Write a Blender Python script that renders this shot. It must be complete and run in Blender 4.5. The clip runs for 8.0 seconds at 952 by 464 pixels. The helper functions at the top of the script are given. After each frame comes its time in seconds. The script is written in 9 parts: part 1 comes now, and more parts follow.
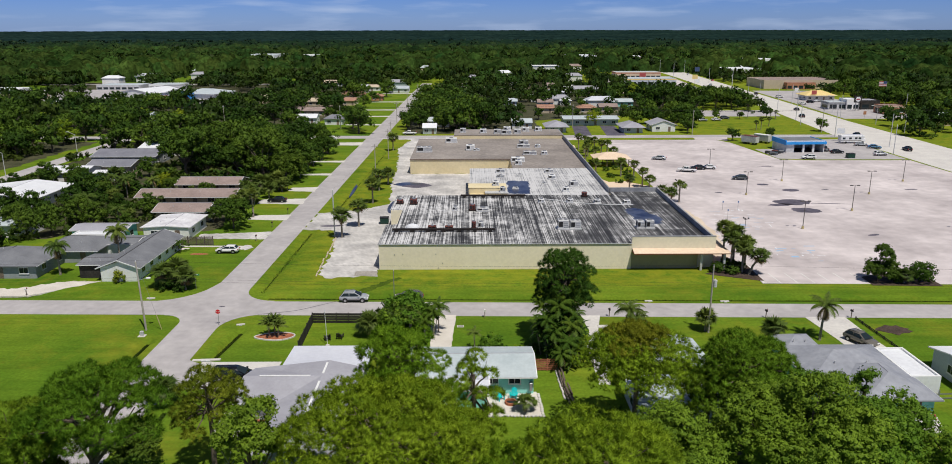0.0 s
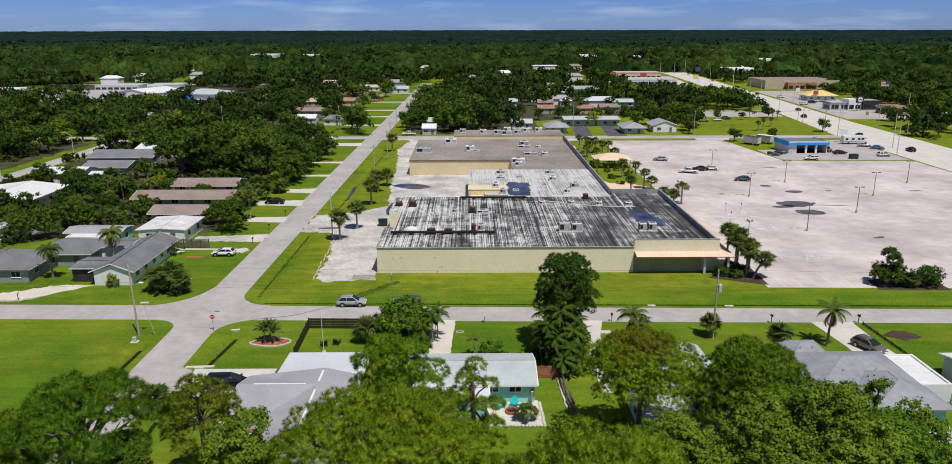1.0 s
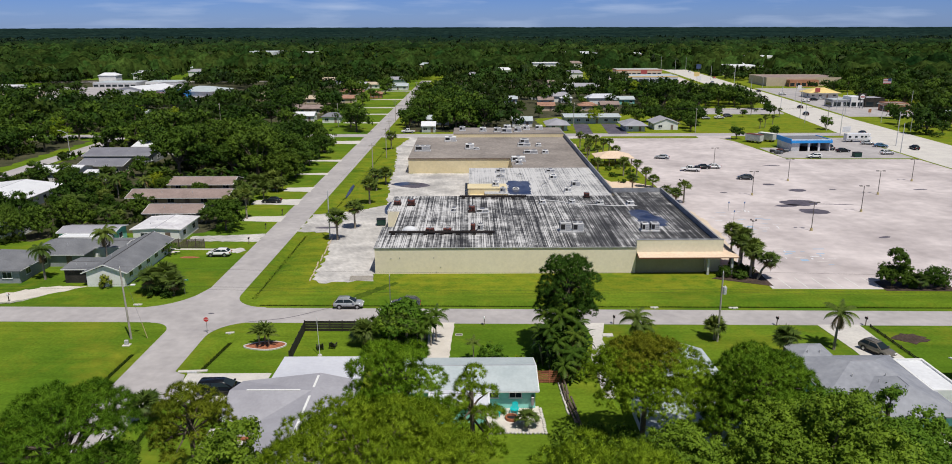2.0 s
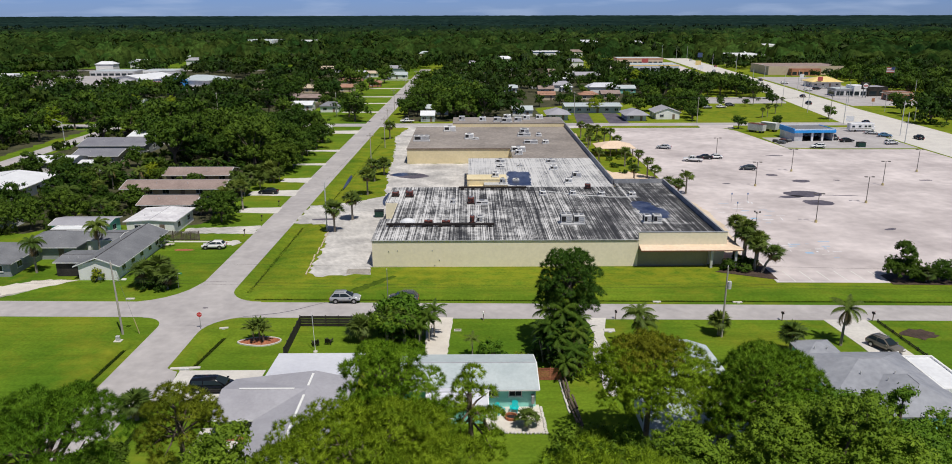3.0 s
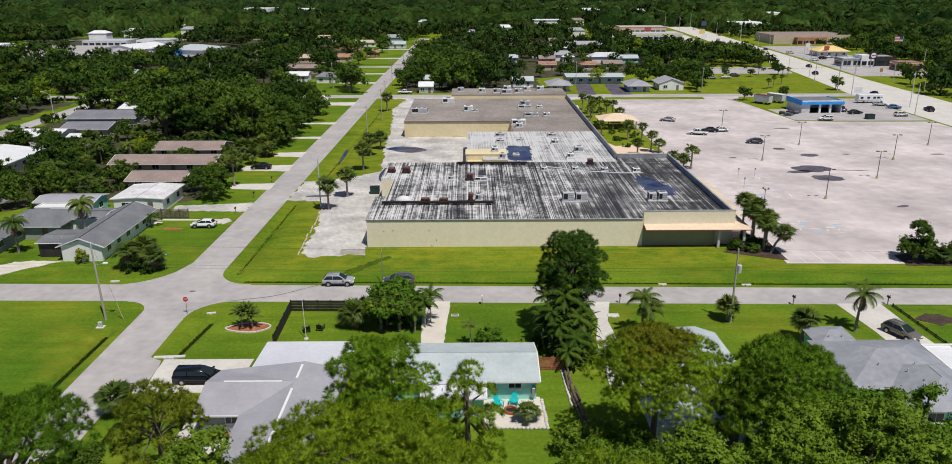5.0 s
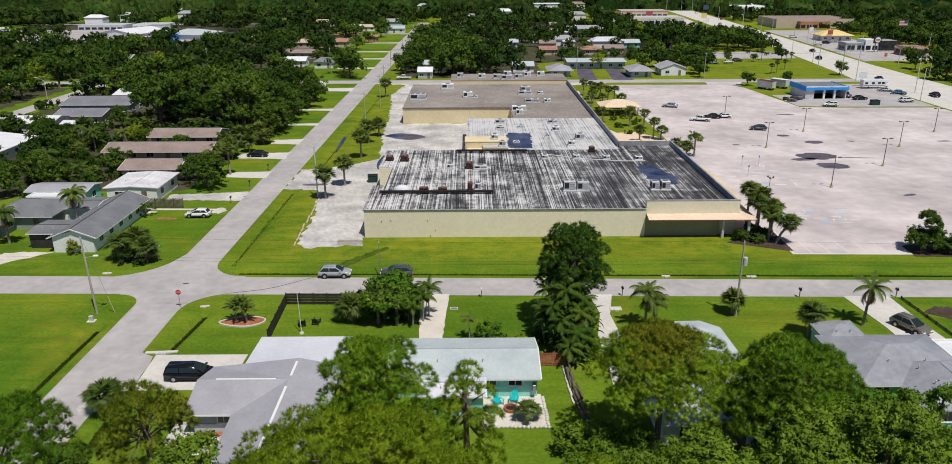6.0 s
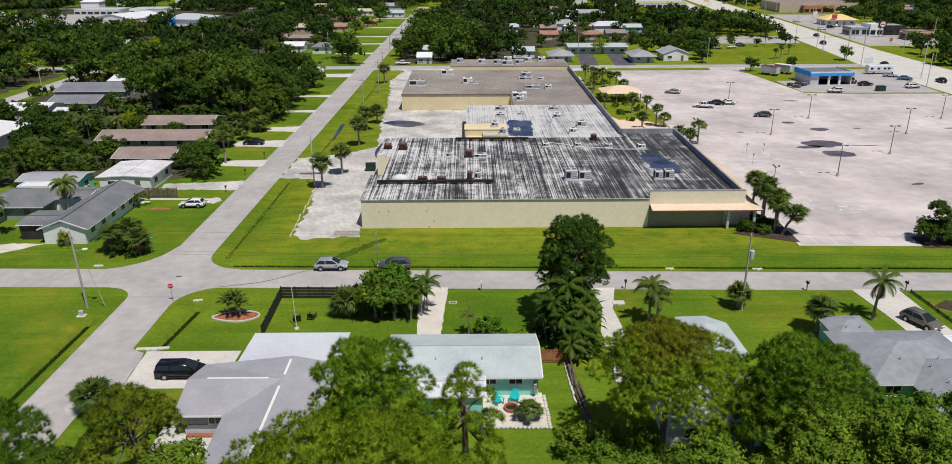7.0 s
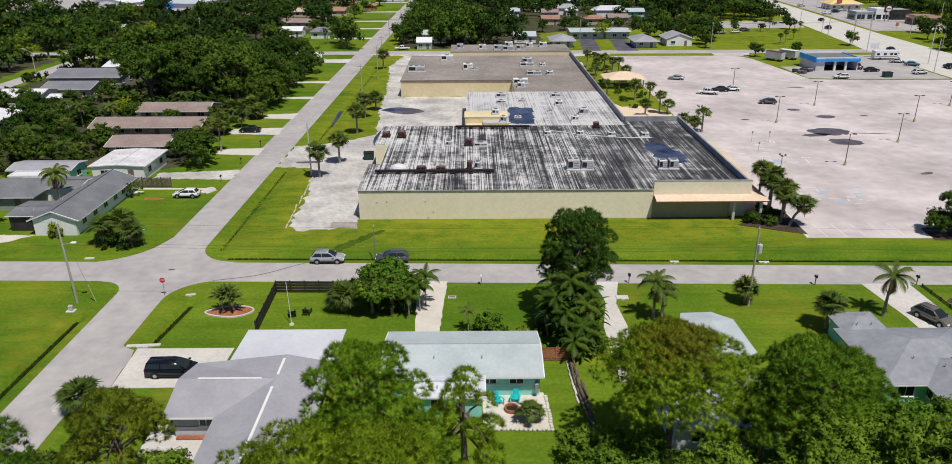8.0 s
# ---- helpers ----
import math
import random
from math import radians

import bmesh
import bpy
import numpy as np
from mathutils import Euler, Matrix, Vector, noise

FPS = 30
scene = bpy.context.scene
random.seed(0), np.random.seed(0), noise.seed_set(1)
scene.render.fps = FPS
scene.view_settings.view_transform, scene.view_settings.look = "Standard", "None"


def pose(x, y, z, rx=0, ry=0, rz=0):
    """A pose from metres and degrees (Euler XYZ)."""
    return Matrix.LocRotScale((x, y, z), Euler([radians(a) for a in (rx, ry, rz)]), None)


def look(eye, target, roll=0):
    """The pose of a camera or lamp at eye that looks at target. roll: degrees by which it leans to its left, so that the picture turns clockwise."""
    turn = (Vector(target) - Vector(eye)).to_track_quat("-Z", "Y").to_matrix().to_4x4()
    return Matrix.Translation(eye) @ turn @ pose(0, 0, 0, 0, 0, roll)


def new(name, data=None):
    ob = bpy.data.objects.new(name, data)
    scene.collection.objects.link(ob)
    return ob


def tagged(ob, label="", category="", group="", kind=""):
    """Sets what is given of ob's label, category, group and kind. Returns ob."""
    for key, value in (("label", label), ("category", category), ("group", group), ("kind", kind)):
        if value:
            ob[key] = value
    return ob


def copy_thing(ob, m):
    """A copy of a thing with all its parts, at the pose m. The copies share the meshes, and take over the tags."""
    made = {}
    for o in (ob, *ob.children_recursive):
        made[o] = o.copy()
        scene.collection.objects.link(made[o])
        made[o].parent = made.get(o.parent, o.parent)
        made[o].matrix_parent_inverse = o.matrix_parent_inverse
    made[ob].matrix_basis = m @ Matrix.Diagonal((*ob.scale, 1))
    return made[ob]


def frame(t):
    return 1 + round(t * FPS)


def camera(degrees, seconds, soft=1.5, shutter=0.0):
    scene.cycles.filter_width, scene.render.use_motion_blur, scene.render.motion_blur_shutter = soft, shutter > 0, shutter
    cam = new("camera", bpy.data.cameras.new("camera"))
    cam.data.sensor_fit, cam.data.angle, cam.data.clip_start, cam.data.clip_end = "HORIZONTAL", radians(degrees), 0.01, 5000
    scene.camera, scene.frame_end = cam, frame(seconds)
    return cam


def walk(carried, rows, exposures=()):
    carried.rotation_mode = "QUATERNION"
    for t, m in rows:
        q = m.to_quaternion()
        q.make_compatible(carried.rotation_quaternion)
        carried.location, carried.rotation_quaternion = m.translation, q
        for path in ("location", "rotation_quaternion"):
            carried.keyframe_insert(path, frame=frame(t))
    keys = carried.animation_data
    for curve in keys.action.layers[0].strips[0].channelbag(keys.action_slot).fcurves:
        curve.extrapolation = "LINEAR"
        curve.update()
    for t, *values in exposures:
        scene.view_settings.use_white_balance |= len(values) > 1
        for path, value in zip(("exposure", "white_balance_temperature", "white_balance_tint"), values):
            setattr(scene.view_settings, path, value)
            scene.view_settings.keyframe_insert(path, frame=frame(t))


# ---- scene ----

# ================= camera =================
cam = camera(65.0, 8.0, soft=0.9)
PATH = [
    (0.0, (5.842, -91.637, 41.948), (5.856, -89.708, 41.42), -0.1),
    (0.5, (5.869, -90.51, 41.9), (5.883, -88.581, 41.372), -0.1),
    (1.0, (5.899, -89.414, 41.866), (5.913, -87.485, 41.338), -0.1),
    (1.5, (5.949, -88.28, 41.807), (5.963, -86.351, 41.278), -0.1),
    (3.0, (6.148, -84.681, 41.647), (6.162, -82.762, 41.084), -0.1),
    (3.5, (6.237, -83.46, 41.629), (6.251, -81.547, 41.047), -0.1),
    (4.0, (6.299, -82.24, 41.634), (6.312, -80.333, 41.032), -0.1),
    (4.5, (6.373, -81.011, 41.635), (6.386, -79.11, 41.015), -0.12),
    (6.0, (6.561, -77.325, 41.694), (6.574, -75.443, 41.017), -0.17),
    (6.5, (6.595, -76.021, 41.687), (6.607, -74.145, 40.992), -0.18),
    (7.0, (6.683, -74.709, 41.673), (6.695, -72.841, 40.959), -0.2),
    (7.5, (6.756, -73.357, 41.66), (6.766, -71.496, 40.928), -0.2),
    (8.0, (6.807, -72.007, 41.651), (6.817, -70.154, 40.9), -0.2),
]
walk(cam, [(t, look(e, g, r)) for t, e, g, r in PATH])

# ================= world and sun =================
SUN_TO = Vector((0.24, -0.42, 1.0)).normalized()
world = bpy.data.worlds.new("sky")
scene.world = world
world.use_nodes = True
wn, wl = world.node_tree.nodes, world.node_tree.links
wn.clear()
w_out = wn.new("ShaderNodeOutputWorld")
w_bg = wn.new("ShaderNodeBackground")
w_sky = wn.new("ShaderNodeTexSky")
w_sky.sky_type, w_sky.sun_disc = "NISHITA", False
w_sky.sun_elevation = math.asin(SUN_TO.z)
w_sky.sun_rotation = math.atan2(SUN_TO.x, SUN_TO.y)
w_sky.air_density, w_sky.dust_density, w_sky.ozone_density = 1.0, 0.3, 2.5
w_bg.inputs["Strength"].default_value = 0.039
w_tc = wn.new("ShaderNodeTexCoord")
w_map = wn.new("ShaderNodeMapping")
w_map.inputs["Scale"].default_value = (5.0, 5.0, 40.0)
w_noise = wn.new("ShaderNodeTexNoise")
w_noise.inputs["Scale"].default_value, w_noise.inputs["Detail"].default_value = 1.6, 7.0
w_ramp = wn.new("ShaderNodeValToRGB")
w_ramp.color_ramp.elements[0].position, w_ramp.color_ramp.elements[1].position = 0.50, 0.95
w_mix = wn.new("ShaderNodeMix")
w_mix.data_type = "RGBA"
w_tint = wn.new("ShaderNodeMix")
w_tint.data_type, w_tint.blend_type = "RGBA", "MULTIPLY"
w_tint.inputs[0].default_value = 1.0
w_sep = wn.new("ShaderNodeSeparateXYZ")
w_low = wn.new("ShaderNodeValToRGB")
w_low.color_ramp.elements[0].position, w_low.color_ramp.elements[0].color = 0.0, (0.89, 1.36, 2.97, 1)
w_low.color_ramp.elements[1].position, w_low.color_ramp.elements[1].color = 0.35, (0.70, 0.76, 0.90, 1)
w_mid = w_low.color_ramp.elements.new(0.045)
w_mid.color = (0.54, 0.98, 2.57, 1)
wl.new(w_tc.outputs["Generated"], w_sep.inputs[0])
wl.new(w_sep.outputs["Z"], w_low.inputs["Fac"])
wl.new(w_low.outputs["Color"], w_tint.inputs[7])
wl.new(w_tc.outputs["Generated"], w_map.inputs["Vector"])
wl.new(w_map.outputs["Vector"], w_noise.inputs["Vector"])
wl.new(w_noise.outputs["Fac"], w_ramp.inputs["Fac"])
wl.new(w_sky.outputs["Color"], w_tint.inputs[6])
wl.new(w_ramp.outputs["Color"], w_mix.inputs[0])
wl.new(w_tint.outputs[2], w_mix.inputs[6])
w_mix.inputs[7].default_value = (12.0, 14.5, 19.5, 1)
wl.new(w_mix.outputs[2], w_bg.inputs["Color"])
wl.new(w_bg.outputs[0], w_out.inputs["Surface"])

sun_data = bpy.data.lights.new("sun", "SUN")
sun_data.energy, sun_data.angle, sun_data.color = 3.85, radians(0.55), (1.0, 0.955, 0.875)
sun = new("sun", sun_data)
sun.matrix_world = look((0, 0, 300), Vector((0, 0, 300)) - SUN_TO)

# ================= materials =================
def surface(name, c1, c2, big=0.15, fine=3.0, rough=0.85, metal=0.0, bump=0.15, vary=0.25, rnd=0.0, stretch=(1, 1, 1), spec=0.3):
    """Two-scale mottled surface in world coordinates."""
    m = bpy.data.materials.new(name)
    m.use_nodes = True
    n, l = m.node_tree.nodes, m.node_tree.links
    b = n["Principled BSDF"]
    b.inputs["Roughness"].default_value, b.inputs["Metallic"].default_value = rough, metal
    b.inputs["Specular IOR Level"].default_value = spec
    g = n.new("ShaderNodeNewGeometry")
    mp = n.new("ShaderNodeMapping")
    mp.inputs["Scale"].default_value = stretch
    l.new(g.outputs["Position"], mp.inputs["Vector"])
    a = n.new("ShaderNodeTexNoise")
    a.inputs["Scale"].default_value, a.inputs["Detail"].default_value, a.inputs["Roughness"].default_value = big, 5.0, 0.6
    f = n.new("ShaderNodeTexNoise")
    f.inputs["Scale"].default_value, f.inputs["Detail"].default_value = fine, 4.0
    for q in (a, f):
        l.new(mp.outputs["Vector"], q.inputs["Vector"])
    r = n.new("ShaderNodeMapRange")
    r.inputs[1].default_value, r.inputs[2].default_value = 0.33, 0.67
    l.new(a.outputs["Fac"], r.inputs[0])
    mx = n.new("ShaderNodeMix")
    mx.data_type = "RGBA"
    mx.inputs[6].default_value, mx.inputs[7].default_value = (*c1, 1), (*c2, 1)
    l.new(r.outputs[0], mx.inputs[0])
    r2 = n.new("ShaderNodeMapRange")
    r2.inputs[1].default_value, r2.inputs[2].default_value = 0.3, 0.7
    r2.inputs[3].default_value, r2.inputs[4].default_value = 1 - vary, 1 + vary
    l.new(f.outputs["Fac"], r2.inputs[0])
    val = r2.outputs[0]
    if rnd:
        oi = n.new("ShaderNodeObjectInfo")
        r3 = n.new("ShaderNodeMapRange")
        r3.inputs[3].default_value, r3.inputs[4].default_value = 1 - rnd, 1 + rnd
        l.new(oi.outputs["Random"], r3.inputs[0])
        mm = n.new("ShaderNodeMath")
        mm.operation = "MULTIPLY"
        l.new(val, mm.inputs[0]), l.new(r3.outputs[0], mm.inputs[1])
        val = mm.outputs[0]
    mul = n.new("ShaderNodeVectorMath")
    mul.operation = "SCALE"
    l.new(mx.outputs[2], mul.inputs[0]), l.new(val, mul.inputs["Scale"])
    l.new(mul.outputs[0], b.inputs["Base Color"])
    if bump:
        bp = n.new("ShaderNodeBump")
        bp.inputs["Strength"].default_value, bp.inputs["Distance"].default_value = bump, 0.1
        l.new(f.outputs["Fac"], bp.inputs["Height"])
        l.new(bp.outputs[0], b.inputs["Normal"])
    return m


def tree_by_tree(n, l, g, colour, cell):
    """Varies a woodland's colour from tree to tree."""
    mp = n.new("ShaderNodeMapping")
    mp.inputs["Scale"].default_value = (1 / cell, 1 / cell, 0.0)
    l.new(g.outputs["Position"], mp.inputs["Vector"])
    vo = n.new("ShaderNodeTexVoronoi")
    vo.inputs["Scale"].default_value = 1.0
    wn_ = n.new("ShaderNodeTexNoise")
    wn_.inputs["Scale"].default_value, wn_.inputs["Detail"].default_value, wn_.inputs["Roughness"].default_value = 1.3, 6.0, 0.75
    warp = n.new("ShaderNodeVectorMath")
    warp.operation = "MULTIPLY_ADD"
    warp.inputs[1].default_value = (2.2, 2.2, 0.0)
    l.new(mp.outputs["Vector"], wn_.inputs["Vector"])
    l.new(wn_.outputs["Color"], warp.inputs[0]), l.new(mp.outputs["Vector"], warp.inputs[2])
    l.new(warp.outputs[0], vo.inputs["Vector"])
    sp = n.new("ShaderNodeSeparateColor")
    l.new(vo.outputs["Color"], sp.inputs[0])
    out = []
    for i, lo, hi in ((0, 0.515, 0.47), (1, 0.5, 1.45)):
        r = n.new("ShaderNodeMapRange")
        r.inputs[3].default_value, r.inputs[4].default_value = lo, hi
        l.new(sp.outputs[i], r.inputs[0])
        out.append(r.outputs[0])
    h = n.new("ShaderNodeHueSaturation")
    l.new(out[0], h.inputs["Hue"]), l.new(out[1], h.inputs["Value"]), l.new(colour, h.inputs["Color"])
    return h.outputs[0]


def canopy_material(name, c1, c2, cell, big, fine):
    m = surface(name, c1, c2, big=big, fine=fine, rough=1.0, bump=1.0, vary=0.6, spec=0.0)
    n, l = m.node_tree.nodes, m.node_tree.links
    b = n["Principled BSDF"]
    old = b.inputs["Base Color"].links[0].from_socket
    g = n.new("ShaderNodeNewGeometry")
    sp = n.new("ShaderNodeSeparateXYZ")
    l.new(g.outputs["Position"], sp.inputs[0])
    # Painted far dimming: cloud shade and haze mixed into the colour by Y
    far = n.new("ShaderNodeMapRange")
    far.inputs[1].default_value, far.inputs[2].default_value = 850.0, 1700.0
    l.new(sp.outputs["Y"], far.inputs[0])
    far_dim = n.new("ShaderNodeMix")
    far_dim.data_type = "RGBA"
    far_dim.inputs[7].default_value = (0.010, 0.024, 0.018, 1)
    l.new(far.outputs[0], far_dim.inputs[0])
    l.new(tree_by_tree(n, l, g, old, cell), far_dim.inputs[6])
    l.new(far_dim.outputs[2], b.inputs["Base Color"])
    return m


def plain(name, c, rough=0.5, metal=0.0, spec=0.5):
    return surface(name, c, tuple(v * 0.88 for v in c), big=0.8, fine=7.0, rough=rough, metal=metal, bump=0.0, vary=0.07, spec=spec)


def leaf(name, dark, light, see=0.25, rnd=0.25, rough=0.6, patch=0.35, own=0.5, cell=0.0):
    """Foliage: shade varies leaf by leaf and tree by tree, and light passes through."""
    m = bpy.data.materials.new(name)
    m.use_nodes = True
    n, l = m.node_tree.nodes, m.node_tree.links
    n.clear()
    out = n.new("ShaderNodeOutputMaterial")
    b = n.new("ShaderNodeBsdfPrincipled")
    b.inputs["Roughness"].default_value, b.inputs["Specular IOR Level"].default_value = rough, 0.10
    tr = n.new("ShaderNodeBsdfTranslucent")
    ms = n.new("ShaderNodeMixShader")
    ms.inputs[0].default_value = see
    g = n.new("ShaderNodeNewGeometry")
    ns = n.new("ShaderNodeTexNoise")
    ns.inputs["Scale"].default_value, ns.inputs["Detail"].default_value = patch, 3.0
    l.new(g.outputs["Position"], ns.inputs["Vector"])
    av = n.new("ShaderNodeMath")
    av.operation = "MULTIPLY_ADD"
    av.inputs[1].default_value = own
    l.new(g.outputs["Random Per Island"], av.inputs[0])
    h = n.new("ShaderNodeMath")
    h.operation = "MULTIPLY"
    h.inputs[1].default_value = 2.0 * (1 - own)
    h2 = n.new("ShaderNodeMath")
    h2.operation = "SUBTRACT"
    h2.inputs[1].default_value = 0.25
    l.new(ns.outputs["Fac"], h2.inputs[0])
    l.new(h2.outputs[0], h.inputs[0])
    l.new(h.outputs[0], av.inputs[2])
    mx = n.new("ShaderNodeMix")
    mx.data_type = "RGBA"
    mx.inputs[6].default_value, mx.inputs[7].default_value = (*dark, 1), (*light, 1)
    l.new(av.outputs[0], mx.inputs[0])
    oi = n.new("ShaderNodeObjectInfo")
    hs = n.new("ShaderNodeHueSaturation")
    r3 = n.new("ShaderNodeMapRange")
    r3.inputs[3].default_value, r3.inputs[4].default_value = 1 - rnd, 1 + rnd
    l.new(oi.outputs["Random"], r3.inputs[0])
    l.new(r3.outputs[0], hs.inputs["Value"])
    r4 = n.new("ShaderNodeMapRange")
    r4.inputs[3].default_value, r4.inputs[4].default_value = 0.515, 0.485
    l.new(oi.outputs["Random"], r4.inputs[0])
    l.new(r4.outputs[0], hs.inputs["Hue"])
    l.new(tree_by_tree(n, l, g, mx.outputs[2], cell) if cell else mx.outputs[2], hs.inputs["Color"])
    l.new(hs.outputs[0], b.inputs["Base Color"])
    l.new(hs.outputs[0], tr.inputs["Color"])
    l.new(b.outputs[0], ms.inputs[1]), l.new(tr.outputs[0], ms.inputs[2])
    l.new(ms.outputs[0], out.inputs["Surface"])
    return m


def glassy(name, c=(0.02, 0.03, 0.035)):
    m = bpy.data.materials.new(name)
    m.use_nodes = True
    b = m.node_tree.nodes["Principled BSDF"]
    b.inputs["Base Color"].default_value = (*c, 1)
    b.inputs["Roughness"].default_value = 0.06
    b.inputs["Specular IOR Level"].default_value = 0.35
    return m


def lawn():
    """Mown grass: broad yellowing patches, mid-size clumps and fine blades' mottle."""
    m = surface("lawn_grass", (0.064, 0.146, 0.010), (0.165, 0.240, 0.018), big=0.035, fine=2.4, rough=0.95, bump=0.15, vary=0.17, spec=0.05)
    n, l = m.node_tree.nodes, m.node_tree.links
    b = n["Principled BSDF"]
    old = b.inputs["Base Color"].links[0].from_socket
    g = n.new("ShaderNodeNewGeometry")
    q = n.new("ShaderNodeTexNoise")
    q.inputs["Scale"].default_value, q.inputs["Detail"].default_value, q.inputs["Roughness"].default_value = 0.22, 6.0, 0.65
    l.new(g.outputs["Position"], q.inputs["Vector"])
    r = n.new("ShaderNodeMapRange")
    r.inputs[1].default_value, r.inputs[2].default_value, r.inputs[3].default_value, r.inputs[4].default_value = 0.35, 0.7, 0.0, 0.24
    l.new(q.outputs["Fac"], r.inputs[0])
    mx = n.new("ShaderNodeMix")
    mx.data_type = "RGBA"
    mx.inputs[7].default_value = (0.055, 0.10, 0.006, 1)
    l.new(r.outputs[0], mx.inputs[0]), l.new(old, mx.inputs[6])
    q2 = n.new("ShaderNodeTexNoise")
    q2.inputs["Scale"].default_value, q2.inputs["Detail"].default_value, q2.inputs["Roughness"].default_value = 0.10, 8.0, 0.7
    mp = n.new("ShaderNodeMapping")
    mp.inputs["Location"].default_value = (40.0, 13.0, 7.0)
    l.new(g.outputs["Position"], mp.inputs["Vector"]), l.new(mp.outputs["Vector"], q2.inputs["Vector"])
    r2 = n.new("ShaderNodeMapRange")
    r2.inputs[1].default_value, r2.inputs[2].default_value, r2.inputs[3].default_value, r2.inputs[4].default_value = 0.50, 0.70, 0.0, 0.60
    l.new(q2.outputs["Fac"], r2.inputs[0])
    my = n.new("ShaderNodeMix")
    my.data_type = "RGBA"
    my.inputs[7].default_value = (0.245, 0.235, 0.022, 1)
    l.new(r2.outputs[0], my.inputs[0]), l.new(mx.outputs[2], my.inputs[6])
    st = n.new("ShaderNodeMapping")
    st.inputs["Scale"].default_value = (0.10, 0.9, 1.0)
    q3 = n.new("ShaderNodeTexNoise")
    q3.inputs["Scale"].default_value, q3.inputs["Detail"].default_value, q3.inputs["Roughness"].default_value = 0.55, 6.0, 0.7
    l.new(g.outputs["Position"], st.inputs["Vector"]), l.new(st.outputs["Vector"], q3.inputs["Vector"])
    r3 = n.new("ShaderNodeMapRange")
    r3.inputs[1].default_value, r3.inputs[2].default_value, r3.inputs[3].default_value, r3.inputs[4].default_value = 0.35, 0.65, 0.84, 1.13
    l.new(q3.outputs["Fac"], r3.inputs[0])
    mow = n.new("ShaderNodeVectorMath")
    mow.operation = "SCALE"
    sp = n.new("ShaderNodeSeparateXYZ")
    l.new(g.outputs["Position"], sp.inputs[0])
    dry = n.new("ShaderNodeMapRange")
    dry.interpolation_type = "SMOOTHSTEP"
    dry.inputs[1].default_value, dry.inputs[2].default_value, dry.inputs[4].default_value = 23.5, 29.0, 0.62
    l.new(sp.outputs["Y"], dry.inputs[0])
    east = n.new("ShaderNodeMapRange")
    east.inputs[1].default_value, east.inputs[2].default_value = -36.0, -22.0
    l.new(sp.outputs["X"], east.inputs[0])
    q4 = n.new("ShaderNodeTexNoise")
    q4.inputs["Scale"].default_value, q4.inputs["Detail"].default_value, q4.inputs["Roughness"].default_value = 0.3, 7.0, 0.7
    l.new(g.outputs["Position"], q4.inputs["Vector"])
    r4 = n.new("ShaderNodeMapRange")
    r4.inputs[1].default_value, r4.inputs[2].default_value = 0.36, 0.62
    l.new(q4.outputs["Fac"], r4.inputs[0])
    f1, f2 = n.new("ShaderNodeMath"), n.new("ShaderNodeMath")
    f1.operation = f2.operation = "MULTIPLY"
    l.new(dry.outputs[0], f1.inputs[0]), l.new(east.outputs[0], f1.inputs[1])
    l.new(f1.outputs[0], f2.inputs[0]), l.new(r4.outputs[0], f2.inputs[1])
    md = n.new("ShaderNodeMix")
    md.data_type = "RGBA"
    md.inputs[7].default_value = (0.275, 0.270, 0.020, 1)
    l.new(f2.outputs[0], md.inputs[0]), l.new(my.outputs[2], md.inputs[6])
    l.new(md.outputs[2], mow.inputs[0]), l.new(r3.outputs[0], mow.inputs["Scale"])
    l.new(mow.outputs[0], b.inputs["Base Color"])
    return m


M = {}
M["grass"] = lawn()
M["weeds"] = leaf("weeds_with_ditch_shade", (0.020, 0.040, 0.005), (0.062, 0.100, 0.013), 0.2, rnd=0.0)
M["swale"] = surface("damp_dark_grass", (0.050, 0.088, 0.008), (0.085, 0.130, 0.012), big=0.5, fine=3.0, rough=0.95, bump=0.2, vary=0.25, spec=0.05)
M["asphalt"] = surface("worn_grey_asphalt", (0.375, 0.35, 0.352), (0.475, 0.445, 0.44), big=0.13, fine=0.7, rough=0.92, bump=0.06, vary=0.09)
M["lot"] = surface("bleached_lot_asphalt", (0.43, 0.38, 0.378), (0.68, 0.61, 0.60), big=0.06, fine=0.4, rough=0.92, bump=0.08, vary=0.10)
M["concrete"] = surface("pale_concrete", (0.56, 0.53, 0.50), (0.66, 0.63, 0.58), big=0.2, fine=2.0, rough=0.9, bump=0.08, vary=0.08)
M["sandy"] = surface("dusty_alley_paving", (0.36, 0.345, 0.335), (0.66, 0.63, 0.60), big=0.16, fine=1.3, rough=0.95, bump=0.1, vary=0.16)
M["gravel"] = surface("white_shell_gravel", (0.58, 0.53, 0.47), (0.70, 0.65, 0.58), big=0.4, fine=11.0, rough=0.95, bump=0.08, vary=0.10)
M["mulch"] = surface("dark_mulch", (0.05, 0.035, 0.025), (0.09, 0.06, 0.045), big=0.6, fine=5.0, bump=0.4, vary=0.4)
M["redmulch"] = surface("red_mulch", (0.30, 0.10, 0.05), (0.42, 0.16, 0.08), big=0.6, fine=5.0, bump=0.4, vary=0.3)
M["stain"] = surface("dark_oil_stain", (0.068, 0.062, 0.085), (0.14, 0.125, 0.155), big=0.3, fine=1.5, bump=0, vary=0.2)
M["under_trees"] = surface("dark_olive_ground", (0.040, 0.045, 0.018), (0.085, 0.080, 0.040), big=0.25, fine=2.0, rough=0.95, bump=0.3, vary=0.3)
M["paint"] = plain("white_line_paint", (0.75, 0.74, 0.70), 0.8)
